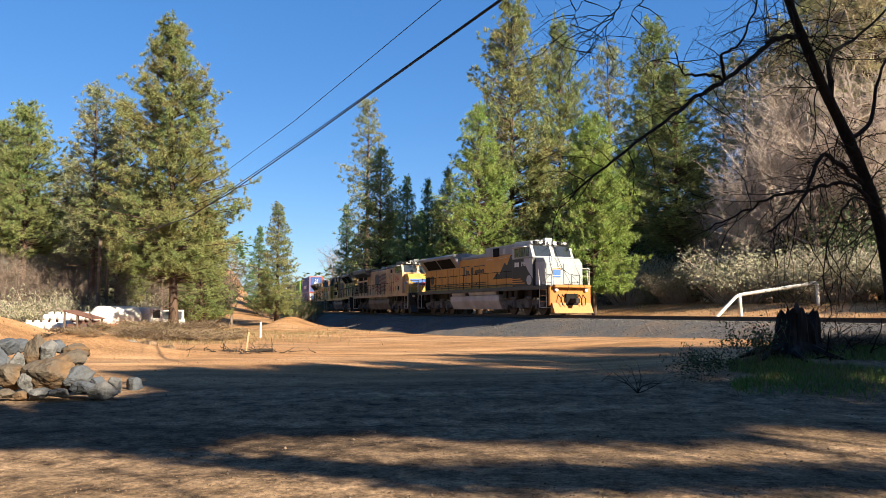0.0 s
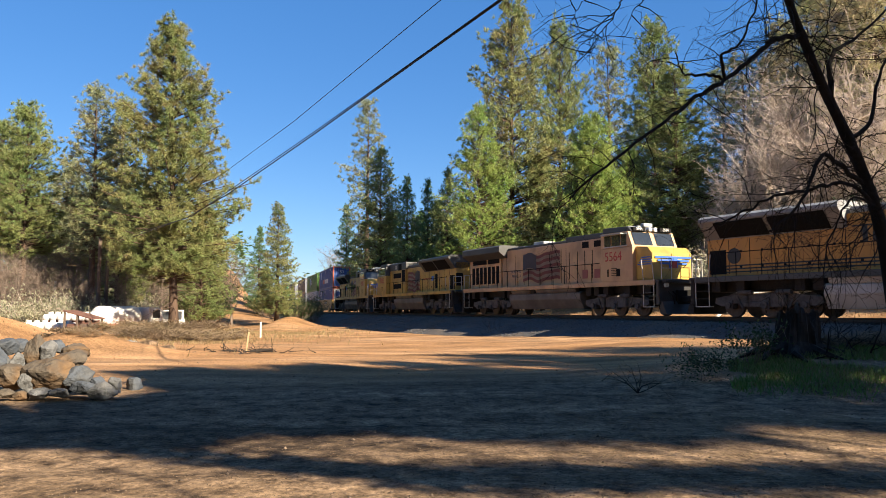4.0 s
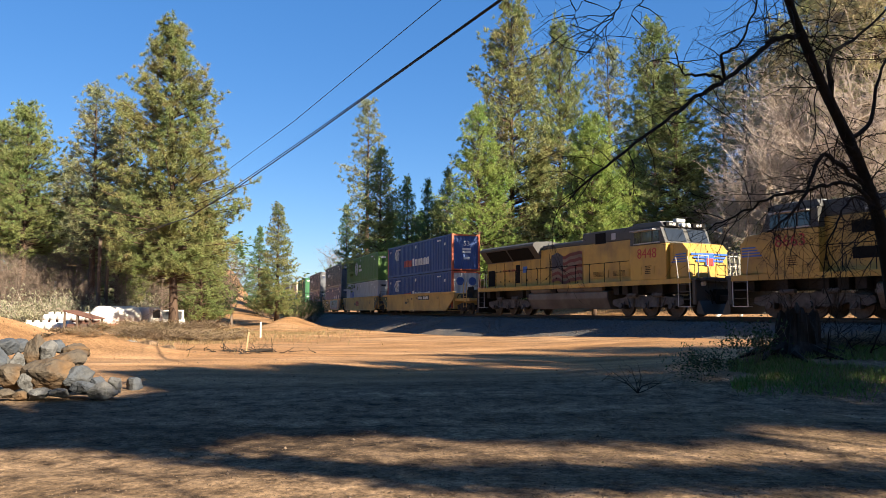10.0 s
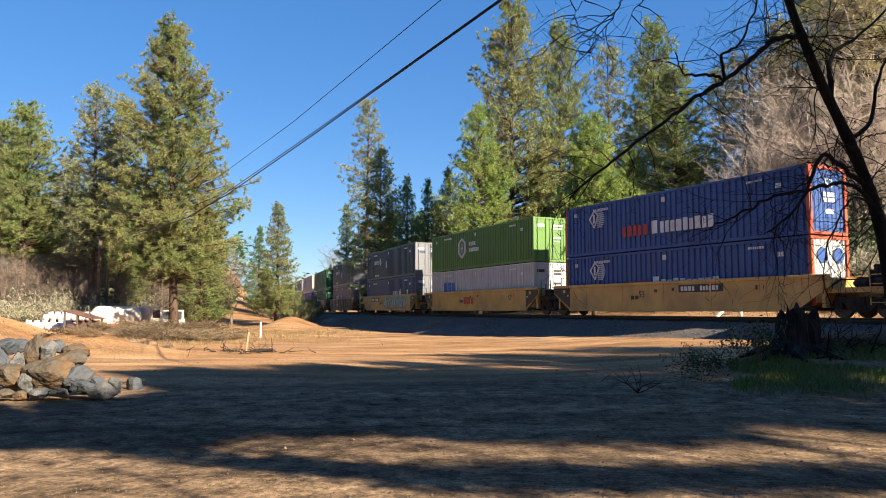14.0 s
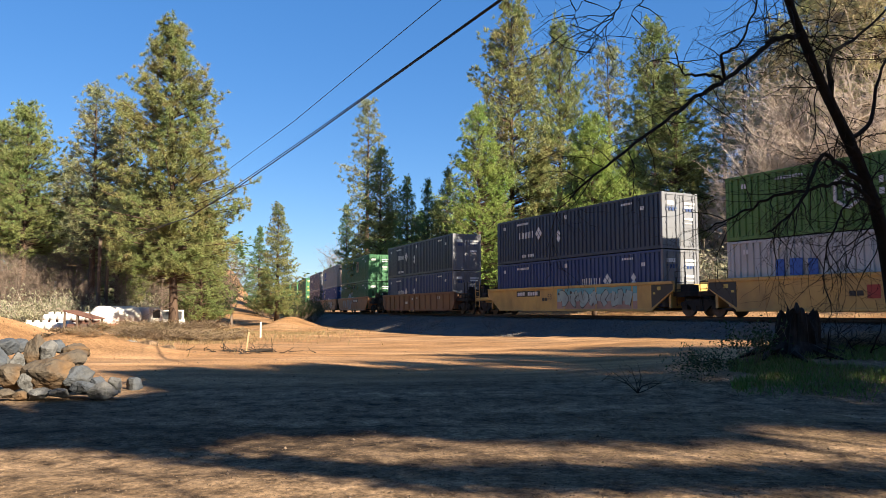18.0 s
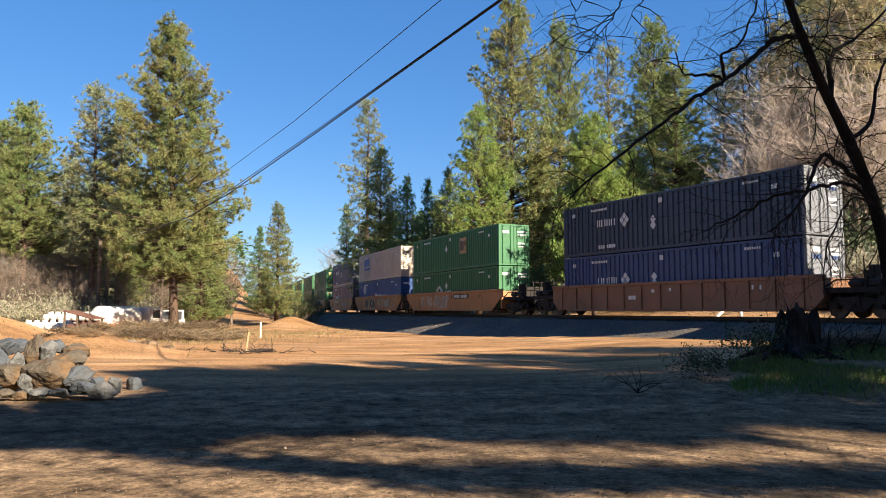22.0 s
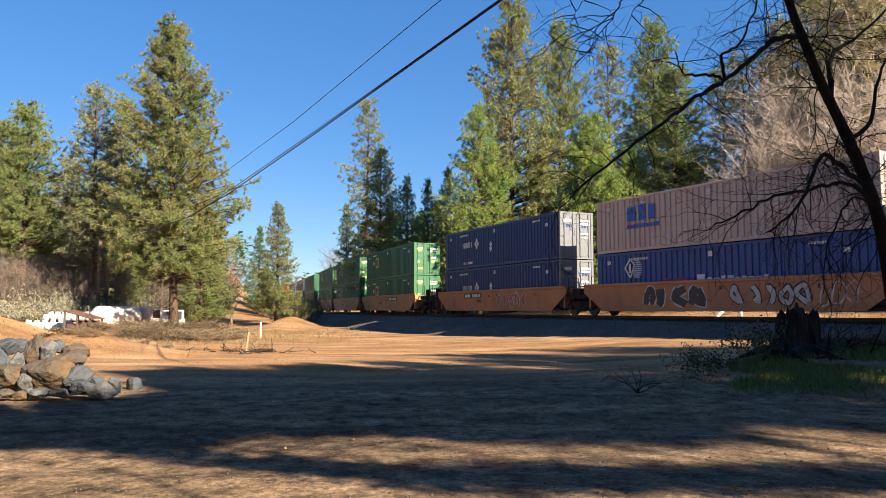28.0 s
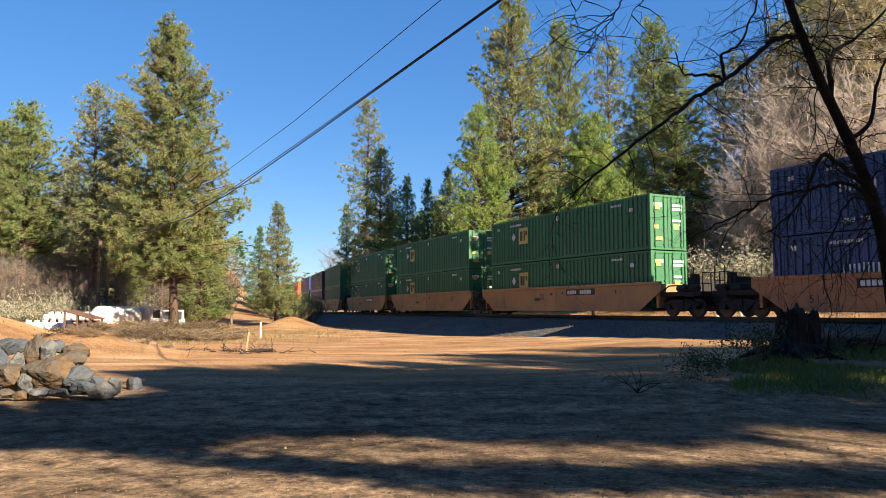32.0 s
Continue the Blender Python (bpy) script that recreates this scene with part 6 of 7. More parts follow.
def well_car(material, label, ribbed=False, front_end=False, rear_end=False, marks="plate"):
    """One unit of a double-stack well car; its ends carry trucks."""
    base = thing("well_car", Matrix(), label, "rail car", "well cars of the train")
    for sy in (-1, 1):
        y = sy * 1.42
        bm = prism(bmesh.new(), [(-9.0, 1.28), (-7.5, 0.32), (7.5, 0.32), (9.0, 1.28), (9.0, 1.62), (7.4, 1.62), (7.0, 1.70), (-7.0, 1.70), (-7.4, 1.62), (-9.0, 1.62)] if not ribbed else
                   [(-8.9, 0.8), (-8.4, 0.32), (8.4, 0.32), (8.9, 0.8), (8.9, 1.6), (-8.9, 1.6)], y - 0.035, y + 0.035)
        part("side_plate", bm, material, base)
        part("top_chord", bevelled(boxes((-8.95, 8.95, y - 0.1, y + 0.1, 1.58, 1.74)), 0.02, 1), material, base)
        part("bottom_chord", bevelled(boxes((-7.5, 7.5, y - 0.07, y + 0.07, 0.25, 0.38)), 0.02, 1), material, base)
        for k in range(13 if ribbed else 5):
            x = -8.0 + k * 16 / 12 if ribbed else -6.0 + k * 3.0
            part("rib", bevelled(boxes((x - 0.06, x + 0.06, y - (0.1 if ribbed else 0.05), y + (0.1 if ribbed else 0.05), 0.36, 1.6)), 0.01, 1), material, base)
    part("well_floor", boxes((-8.2, 8.2, -1.35, 1.35, 0.3, 0.42)), P_FRAME, base)
    for sx in (-1, 1):
        end = (front_end if sx > 0 else rear_end)
        L = 11.3 if end else 9.85
        x0, x1 = (8.5, L) if sx > 0 else (-L, -8.5)
        part("end_platform", bevelled(boxes((x0, x1, -1.2, 1.2, 0.98, 1.2), (x0, x1, -0.35, 0.35, 0.7, 1.0)), 0.02, 1), material if end and material is W_YELLOW else P_FRAME, base)
        part("bulkhead", bevelled(boxes((sx * 8.62 - 0.08, sx * 8.62 + 0.08, -1.35, 1.35, 0.4, 1.62)), 0.015, 1), material, base)
        for sy in (-1, 1):
            bm = bmesh.new()
            xe = sx * (L - 0.25)
            tube(bm, [(xe, sy * 1.3, 0.5), (xe, sy * 1.3, 2.35 if end else 1.9), (xe - sx * 0.55, sy * 1.3, 2.35 if end else 1.9), (xe - sx * 0.55, sy * 1.3, 0.5)], 0.022, 6)
            for z in (0.6, 0.95, 1.3, 1.65):
                tube(bm, [(xe, sy * 1.3, z), (xe - sx * 0.55, sy * 1.3, z)], 0.018, 5)
            part("ladder", bm, material if end and material is W_YELLOW else P_FRAME, base)
        if end:
            bm = bevelled(boxes((sx * (L + 0.0), sx * (L + 0.75), -0.14, 0.14, 0.72, 0.98) if sx > 0 else (-(L + 0.75), -L, -0.14, 0.14, 0.72, 0.98)), 0.03, 1)
            part("coupler", bm, P_FRAME, base)
            part("brake_wheel", tube(bmesh.new(), [(sx * (L - 0.7), -0.75 * sx, 1.75), (sx * (L - 0.66), -0.75 * sx, 1.75)], 0.28, 14), P_FRAME, base)
            bm = boxes((sx * (L - 1.0) - 0.05, sx * (L - 1.0) + 0.05, -0.9, 0.9, 1.2, 1.85))
            for yy in (-0.85, -0.3, 0.3, 0.85):
                tube(bm, [(sx * (L - 0.15), yy, 1.2), (sx * (L - 0.15), yy, 2.1)], 0.025, 5)
            tube(bm, [(sx * (L - 0.15), -0.85, 2.1), (sx * (L - 0.15), 0.85, 2.1)], 0.025, 5)
            part("end_railing", bm, P_FRAME, base)
            for k, (dx, yy, zz, rr) in enumerate(((0.45, -1.05, 1.36, 0.17), (1.25, -1.1, 1.34, 0.14))):
                part("air_tank", tube(bmesh.new(), [(sx * (L - dx) - 0.3, yy, zz), (sx * (L - dx) - 0.24, yy, zz), (sx * (L - dx) + 0.24, yy, zz), (sx * (L - dx) + 0.3, yy, zz)], [rr * 0.6, rr, rr, rr * 0.6], 10), P_FRAME, base)
            part("hand_brake_housing", bevelled(boxes((sx * (L - 0.75) - 0.12, sx * (L - 0.75) + 0.12, -0.95, -0.5, 1.2, 2.05)), 0.03, 1), P_FRAME, base)
            part("brake_pipe", tube(bmesh.new(), [(sx * 8.7, -1.05, 1.25), (sx * 9.2, -1.12, 1.5), (sx * (L - 0.9), -1.1, 1.5), (sx * (L - 0.3), -1.0, 1.25)], 0.035, 6), P_FRAME, base)
            part("brake_cylinder", tube(bmesh.new(), [(sx * (L - 1.7), -0.5, 1.42), (sx * (L - 1.7), 0.6, 1.42)], 0.2, 12), P_FRAME, base)
            car_truck(base, sx * 9.95)
        else:
            bm = bmesh.new()
            tube(bm, [(sx * 8.75, -1.1, 1.2), (sx * 8.75, -1.1, 2.2), (sx * 8.75, -0.4, 2.2), (sx * 8.75, -0.4, 1.2)], 0.022, 5)
            box(bm, sx * 9.2 - 0.3, sx * 9.2 + 0.3, -0.9, -0.3, 1.2, 1.55)
            part("end_fitting", bm, P_FRAME, base)
            if sx < 0:
                car_truck(base, -9.85)
    if marks == "plate":
        y = -1.462
        for x in (-3.9 if rear_end and material is W_YELLOW else -3.0 if rear_end and material is W_RUST else 2.4,):
            bars([(x - 1.35, x + 1.35, 1.16, 1.52)], P_BLACK, base, "number_plate", y)
            bars(word_bars(x - 1.2, 1.23, 4, 0.23, 0.17, 0.06, RB) + word_bars(x + 0.0, 1.23, 6, 0.23, 0.13, 0.06, RB), P_WHITE, base, "plate_mark", y - 0.012)
    if material is W_YELLOW or material is W_TAN:
        lettering("53", 0.34, 5.4 if marks == "" else -1.5 if rear_end else 3.9 - 5.4, -1.462, 1.1, P_BLACK, base, "length_number")
    if material is W_YELLOW:
        for sx in [e for e, outer in ((-1, rear_end), (1, front_end)) if not outer]:
            a, b = (7.45, 8.95) if sx > 0 else (-8.95, -7.45)
            plate([(a, 0.42), (b, 1.3), (b, 1.58), (a, 1.58)] if sx > 0 else [(a, 1.3), (b, 0.42), (b, 1.58), (a, 1.58)], -1.462, P_BLACK, base, "end_panel", "black end panel")
            bars([(sx * 8.0 - 0.12, sx * 8.0 + 0.12, 1.3, 1.48), (sx * 7.65 - 0.08, sx * 7.65 + 0.08, 1.1, 1.2)], P_FADED, base, "end_label", -1.474)
    bars([(-2.3, -2.05, 0.86, 1.06), (-2.0, -1.75, 0.86, 1.06), (-0.6, -0.4, 1.2, 1.35), (0.6, 0.75, 1.25, 1.4), (5.5, 5.6, 1.2, 1.4), (5.9, 6.0, 1.2, 1.4)], P_BLACK if material is not W_BROWN else P_WHITE, base, "stencil_mark", -1.462)
    return base


def spray(base, x0, x1, n, fill, edge, seed, z0=0.42, z1=1.52, wash=(), fat=1.0):
    """Graffiti on a car's side: fat looping strokes that cannot be read, an outline under each fill."""
    rng = random.Random(seed)
    w = (x1 - x0) / n
    y = -1.464
    if wash:
        for (za, zb), mtl in zip(((1.18, 1.57), (0.78, 1.2), (0.37, 0.8)), wash):
            bm, top, low = bmesh.new(), [], []
            for i in range(41):
                u = i / 40
                for row, z, s in ((top, zb, 1), (low, za, 2)):
                    row.append(bm.verts.new((x0 - 0.2 + (x1 - x0 + 0.4) * u, y - 0.0005 * s, min(1.575, z + 0.07 * noise.noise(Vector((u * 9, s, seed)))))))
            for i in range(40):
                bm.faces.new((low[i], low[i + 1], top[i + 1], top[i]))
            part("graffiti_ground", bm, mtl, base, "sprayed colour field behind the lettering")
            y -= 0.002
    for k in range(n):
        cx = x0 + (k + 0.5) * w
        h = z1 - z0 - 0.36
        pts = [Vector((cx + rng.uniform(-0.42, 0.42) * w, y, z0 + 0.18 + h * q)) for q in ((0.0, 1.0, 0.55, 0.05, 0.95), (1.0, 0.5, 0.0, 0.4, 1.0), (0.0, 0.6, 1.0, 0.5, 0.1))[rng.randrange(3)]]
        line = curve_through(pts, 4)
        for mtl, r, dy, nm in ((edge, 0.17 * fat, 0.0, "graffiti_outline"), (fill, 0.105 * fat + 0.03 * (fat > 1), -0.011, "graffiti_fill")):
            bm = tube(bmesh.new(), line, [r * rng.uniform(0.85, 1.15) for _ in line], 6)
            for v in bm.verts:
                v.co.y = y + dy + (v.co.y - y) * 0.05
                v.co.z = min(max(v.co.z, 0.36), 1.57)
            part(nm, bm, mtl, base, "spray-painted lettering")


def couple(car, front):
    TRAIN.append((car, front - HALF, 9.8, 0.0))


# first articulated car, yellow
car = well_car(W_YELLOW, "dirty yellow double-stack well car behind the locomotives", front_end=True)
couple(car, -128.35)
stack(-128.35, blue_box(False), blue_box(True))
car = well_car(W_YELLOW, "dirty yellow middle well car under a green and a white container", marks="")
couple(car, -147.95)
bars(word_bars(-1.6, 0.75, 3, 0.55, 0.42, 0.12, RB), P_RED, car, "emblem_word", -1.462)
b = container(C_WHITE, C_WHITE, "white corrugated container with blue lettering")
logo_wide(b, -5.6, 1.15, P_BLUE)
id_bars(b, "dark")
g = container(C_LIME, C_LIME, "leaf-green corrugated container with a white hexagon emblem")
logo_hex(g, -2.3, 1.6)
id_bars(g)
stack(-147.95, b, g)
car = well_car(W_YELLOW, "yellow well car with pale teal graffiti on its side", rear_end=True)
couple(car, -168.0)
spray(car, -0.5, 6.2, 7, P_MINT, P_BLACK, 3, wash=(P_TEAL, P_MINT, P_PINK), fat=1.15)
stack(-168.0, diamond_box(C_NAVY, 1.5, False), diamond_box(C_BLACK, -6.2 + 1.0, True, lb="charcoal corrugated container"))
# single ribbed car, brown
car = well_car(W_BROWN, "brown ribbed well car standing alone between two sets", ribbed=True, front_end=True, rear_end=True, marks="")
couple(car, -191.36)
stack(-191.36, diamond_box(C_NAVY, -5.0, False), diamond_box(C_BLACK, -5.0, True, lb="charcoal corrugated container"))
# second articulated car, orange-brown
car = well_car(W_RUST, "orange-brown well car with faded grey graffiti", front_end=True)
couple(car, -215.2)
spray(car, -5.4, 0.2, 7, P_SPRAY_DIM, P_SPRAY, 8, fat=1.35)
stack(-215.2, green_box("hub"), green_box("tan"))
car = well_car(W_RUST, "orange-brown middle well car covered in graffiti", marks="")
couple(car, -234.8)
spray(car, -4.4, -0.2, 4, P_BLACK, P_SPRAY, 5, fat=1.6)
spray(car, 1.2, 5.2, 5, P_SPRAY, P_BLACK, 6)
spray(car, 5.6, 7.2, 3, W_RUST, P_SPRAY, 9)
b = container(C_BLUE, C_BLUE, "blue corrugated container with pale lettering, stacked below")
logo_globe(b)
id_bars(b)
g = container(C_CREAM, C_CREAM, "cream corrugated container with blue lettering")
logo_wide(g, -5.6, 1.6, P_BLUE)
id_bars(g, "dark")
stack(-234.8, b, g)
car = well_car(W_RUST, "orange-brown well car with white outlined graffiti", rear_end=True)
couple(car, -254.4)
spray(car, 0.5, 4.6, 5, P_ROSE, P_SPRAY, 12, 0.45, 1.5, fat=1.0)
lettering("53", 0.34, -6.1, -1.462, 0.75, P_BLACK, car, "length_number")
stack(-254.4, diamond_box(C_NAVY, -5.0, False, lb="navy corrugated container"), diamond_box(C_NAVY, -5.0, True, lb="navy corrugated container"))
# third articulated car, tan
for k, front in enumerate((-277.65, -297.3, -317.2)):
    car = well_car(W_TAN, "tan double-stack well car carrying green containers", front_end=k == 0, rear_end=k == 2, marks="plate" if k != 1 else "")
    couple(car, front)
    stack(front, green_box("square"), green_box("square"))
# the rest of the train, far back
for k, (front, lo, up) in enumerate(((-340.9, C_GREEN, C_GREEN), (-360.6, C_NAVY, C_BLACK), (-380.4, C_GREEN, C_NAVY), (-404, C_RUST, C_RUST), (-423.6, C_GREEN, C_GREEN), (-443.4, C_WHITE, C_GREEN), (-467, C_NAVY, C_NAVY), (-486.7, C_CREAM, C_BLUE), (-506.4, C_GREEN, C_LIME))):
    couple(well_car((W_TAN, W_RUST, W_YELLOW)[k // 3], "double-stack well car far back in the train", front_end=k % 3 == 0, rear_end=k % 3 == 2, marks=""), front)
    stack(front, container(lo, lo, "corrugated container far back in the train"), container(up, up, "corrugated container far back in the train"))
# ---- locomotives ----
def loco_truck(base, x):
    """A three-axle truck: two side frames with journal boxes, springs and brake gear, six wheels."""
    bm = bmesh.new()
    for y in (-1.08, 1.08):
        prism(bm, [(x - 2.65, 0.62), (x - 2.3, 0.48), (x - 1.5, 0.62), (x - 1.1, 0.46), (x + 1.1, 0.46), (x + 1.5, 0.62), (x + 2.3, 0.48), (x + 2.65, 0.62), (x + 2.6, 0.86), (x + 1.2, 1.02), (x - 1.2, 1.02), (x - 2.6, 0.86)], y - 0.09, y + 0.09)
        s = 1 if y > 0 else -1
        for k in (-1.85, 0, 1.85):
            box(bm, x + k - 0.2, x + k + 0.2, y - 0.14, y + 0.14, 0.36, 0.78)
            tube(bm, [(x + k, y, 0.53), (x + k, y + s * 0.24, 0.53)], 0.15, 10)
        for k in (-0.95, 0.95):
            tube(bm, [(x + k, y + s * 0.12, 0.5), (x + k, y + s * 0.12, 0.95)], 0.12, 8)
            tube(bm, [(x + k - 0.35, y + s * 0.16, 1.08), (x + k + 0.35, y + s * 0.16, 1.08)], 0.11, 8)
            tube(bm, [(x + k * 1.5, y + s * 0.1, 0.95), (x + k * 1.2, y + s * 0.14, 0.4)], 0.04, 6)
    box(bm, x - 2.4, x + 2.4, -0.95, 0.95, 0.6, 0.95)
    t = part("truck", bm, P_TRUCK, base, "grimy three-axle truck")
    for k in (-1.85, 0, 1.85):
        w = part("wheelset", LOCO_WHEELS, None, t)
        w.matrix_basis = pose(x + k, 0, 0.53)
        ROLLING.append((w, x + k, 0.53))
    return t


def flag(base, x, z, w, h, f):
    """A faded waving flag painted on the hood: canton and wavy stripes."""
    y = -0.965
    wave = lambda u: 0.10 * math.sin(u * 9) + 0.05 * math.sin(u * 17 + 1)
    for k in range(9):
        bm = bmesh.new()
        z0, z1 = z + h * k / 9, z + h * (k + 1) / 9
        end = 0.62 if k >= 4 else 1.0
        pts = [u * end / 14 for u in range(15)]
        lo = [bm.verts.new((x + f * (0.5 - u) * w, y - 0.006, z0 + wave(u))) for u in pts]
        hi = [bm.verts.new((x + f * (0.5 - u) * w, y - 0.006, z1 + wave(u))) for u in pts]
        for i in range(14):
            bm.faces.new((lo[i], lo[i + 1], hi[i + 1], hi[i]))
        bmesh.ops.solidify(bm, geom=bm.faces[:], thickness=0.004)
        part("flag_stripe", bm, (P_FLAG_RED, P_FLAG_WHITE)[k % 2], base)
    bm = bmesh.new()
    pts = [0.62 + u * 0.38 / 8 for u in range(9)]
    lo = [bm.verts.new((x + f * (0.5 - u) * w, y - 0.006, z + h * 4 / 9 + wave(u))) for u in pts]
    hi = [bm.verts.new((x + f * (0.5 - u) * w, y - 0.006, z + h + wave(u))) for u in pts]
    for i in range(8):
        bm.faces.new((lo[i], lo[i + 1], hi[i + 1], hi[i]))
    bmesh.ops.solidify(bm, geom=bm.faces[:], thickness=0.004)
    part("flag_canton", bm, P_FLAG_BLUE, base)


def locomotive(scheme, f, number, label):
    """A six-axle road locomotive. f: 1 with its cab leading, -1 with its cab trailing."""
    base = thing("locomotive", Matrix(), label, "locomotive", "locomotives at the head of the train")
    ge = scheme == "ge"
    body = {"gold": P_GOLD, "ge": P_PALE}.get(scheme, P_YELLOW)
    roof = P_GREY_CLEAN if scheme == "gold" else P_GREY
    lower = {"gold": P_GREY}.get(scheme, body)

    def bx(*rows):
        return [((r[0], r[1]) if f > 0 else (-r[1], -r[0])) + tuple(r[2:]) for r in rows]

    def add(name, rows, material, bev=0.03, lb="", parent=base):
        for row in bx(*rows):
            bm = boxes(row)
            if bev:
                bevelled(bm, bev, 2 if bev > 0.04 else 1)
            ob = part(name, bm, material, parent, lb)
        return ob

    def solid(name, outline, y0, y1, material, bev=0.0, lb="", parent=base):
        bm = prism(bmesh.new(), [(x * f, z) for x, z in outline], y0, y1)
        if bev:
            bevelled(bm, bev, 2)
        return part(name, bm, material, parent, lb)

    # frame, walkways, tank, trucks
    add("underframe", [(-10.4, 10.4, -0.8, 0.8, 1.15, 1.7)], P_FRAME)
    for sy in (-1, 1):
        add("walkway", [(-10.5, 10.5, min(sy * 0.85, sy * 1.53), max(sy * 0.85, sy * 1.53), 1.74, 1.82)], P_GREY, 0.01)
        add("side_sill", [(-10.2, 10.2, sy * 1.53 - 0.03, sy * 1.53 + 0.03, 1.58, 1.83)], lower if not ge else body, 0.01)
    tank = [(-1.42, 0.95), (-1.15, 0.36), (1.15, 0.36), (1.42, 0.95), (1.42, 1.3), (1.25, 1.38), (-1.25, 1.38), (-1.42, 1.3)]
    part("fuel_tank", bevelled(cross_prism(bmesh.new(), tank, -3.9, 3.9), 0.04, 2), P_TANK if scheme == "gold" else P_TANK_DARK, base, "long dusty fuel tank")
    for sy in (-1, 1):
        for a, b in ((-3.7, -1.4), (-0.8, 3.4)):
            bm = tube(bmesh.new(), [(f * a, sy * 1.25, 1.52), (f * (a + 0.12), sy * 1.25, 1.52), (f * (b - 0.12), sy * 1.25, 1.52), (f * b, sy * 1.25, 1.52)], [0.14, 0.2, 0.2, 0.14], 14)
            part("air_reservoir", bm, P_TANK if scheme == "gold" else P_TANK_DARK, base)
    add("valve_box", [(-1.3, -0.9, -1.4, -1.0, 1.35, 1.7)], P_FRAME, 0.02)
    for k in range(9):
        tx = (-9.4, -8.1, -5.2, -4.4, 4.3, 5.0, 5.8, 7.6, 9.2)[k]
        add("underframe_box", [(tx, tx + 0.45, -1.3, -0.9, 1.12, 1.6)], P_FRAME, 0.02)
    loco_truck(base, 6.7 * f)
    loco_truck(base, -6.7 * f)

    # hoods
    hy = 0.95
    if ge:
        add("long_hood", [(-5.6, 5.9, -hy, hy, 1.8, 4.35)], body, 0.07)
        add("hood_roof", [(-5.6, 2.2, -hy + 0.05, hy - 0.05, 4.35, 4.5), (2.2, 5.9, -hy - 0.25, hy + 0.25, 4.3, 4.62)], roof, 0.06)
        add("equipment_cabinet", [(2.4, 6.0, -1.3, 1.3, 1.83, 4.3)], body, 0.05)
        add("radiator_cab", [(-10.1, -5.6, -1.05, 1.05, 1.8, 4.25)], body, 0.05)
        wing = [(-1.05, 3.85), (-1.6, 4.25), (-1.6, 4.62), (-1.45, 4.72), (1.45, 4.72), (1.6, 4.62), (1.6, 4.25), (1.05, 3.85)]
        part("radiator_wing", cross_prism(bmesh.new(), wing, *sorted((-10.3 * f, -4.9 * f))), roof, base, "overhanging grey radiator wing")
        add("radiator_screen", [(-9.6, -7.6, -1.07, -1.045, 3.55, 4.0), (-7.4, -5.8, -1.07, -1.045, 3.55, 4.0)], P_DARK, 0)
        for k in range(7):
            a = -9.7 + k * 0.58
            add("hood_louvre", [(a, a + 0.36, -1.075, -1.04, 2.15, 3.35)], P_DARK, 0)
        add("exhaust_stack", [(-2.4, -1.2, -0.45, 0.45, 4.5, 4.74)], P_LIGHT_GREY, 0.04)
        for a in (2.7, 3.5, 4.2, 4.9):
            add("door_seam", [(a, a + 0.05, -1.31, -1.295, 2.1, 3.7)], P_DARK, 0)
        for a in (4.0, 5.1):
            add("louvre", [(a, a + 0.6, -1.315, -1.295, 3.85, 4.2)], P_DARK, 0)
            add("hatch", [(a, a + 0.5, -1.32, -1.295, 2.1, 2.6)], P_FLAG_RED, 0)
        for a in (-5.0, -3.9, -2.8, 1.4, 1.9):
            add("door_seam", [(a, a + 0.03, -0.957, -0.945, 1.95, 4.0)], P_DARK, 0)
        flag(base, -0.8 * f, 2.15, 4.2, 1.75, f)
    else:
        add("long_hood", [(-9.9, 1.5, -hy, hy, 1.8, 4.1)], body, 0.06)
        add("hood_roof", [(-3.0, 1.5, -hy + 0.02, hy - 0.02, 4.1, 4.36)], roof, 0.08)
        # flared radiator section: outline across the hood
        flare = [(-0.95, 3.55), (-1.55, 4.35), (-1.55, 4.5), (-1.35, 4.62), (1.35, 4.62), (1.55, 4.5), (1.55, 4.35), (0.95, 3.55)]
        part("radiator_flare", cross_prism(bmesh.new(), flare, *sorted((-9.9 * f, -3.1 * f))), roof, base, "flared grey radiator housing")
        for a, b in ((-9.1, -6.5), (-6.3, -3.7)):
            bm = bmesh.new()
            v = [bm.verts.new(p) for p in ((a * f, -1.0, 3.60), (b * f, -1.0, 3.60), (b * f, -1.52, 4.28), (a * f, -1.52, 4.28))]
            bm.faces.new(v)
            bmesh.ops.translate(bm, verts=bm.verts[:], vec=(0, -0.014, -0.006))
            part("radiator_screen", bm, P_DARK, base, "dark radiator screen")
        for k in range(3):
            a = -8.9 + k * 1.9
            part("radiator_fan", tube(bmesh.new(), [((a + 0.9) * f, 0, 4.6), ((a + 0.9) * f, 0, 4.72)], 0.72, 20), roof, base)
        for a in (-2.2, -0.6):
            part("roof_hatch", bevelled(boxes(*bx((a, a + 1.2, -0.6, 0.6, 4.36, 4.44))), 0.03, 1), roof, base)
        add("equipment_cabinet", [(1.5, 6.1, -1.12, 1.12, 1.8, 4.05)], body, 0.05)
        add("cabinet_top", [(1.4, 6.1, -1.12, 1.12, 4.05, 4.72)], roof, 0.06)
        for k in range(9):
            a = -9.2 + k * 1.1
            add("door_latch", [(a, a + 0.1, -0.972, -0.945, 2.9, 3.0), (a, a + 0.1, -0.972, -0.945, 2.2, 2.3)], P_DARK, 0)
            add("door_seam", [(a + 0.5, a + 0.53, -0.957, -0.945, 1.95, 3.5)], P_DARK, 0)
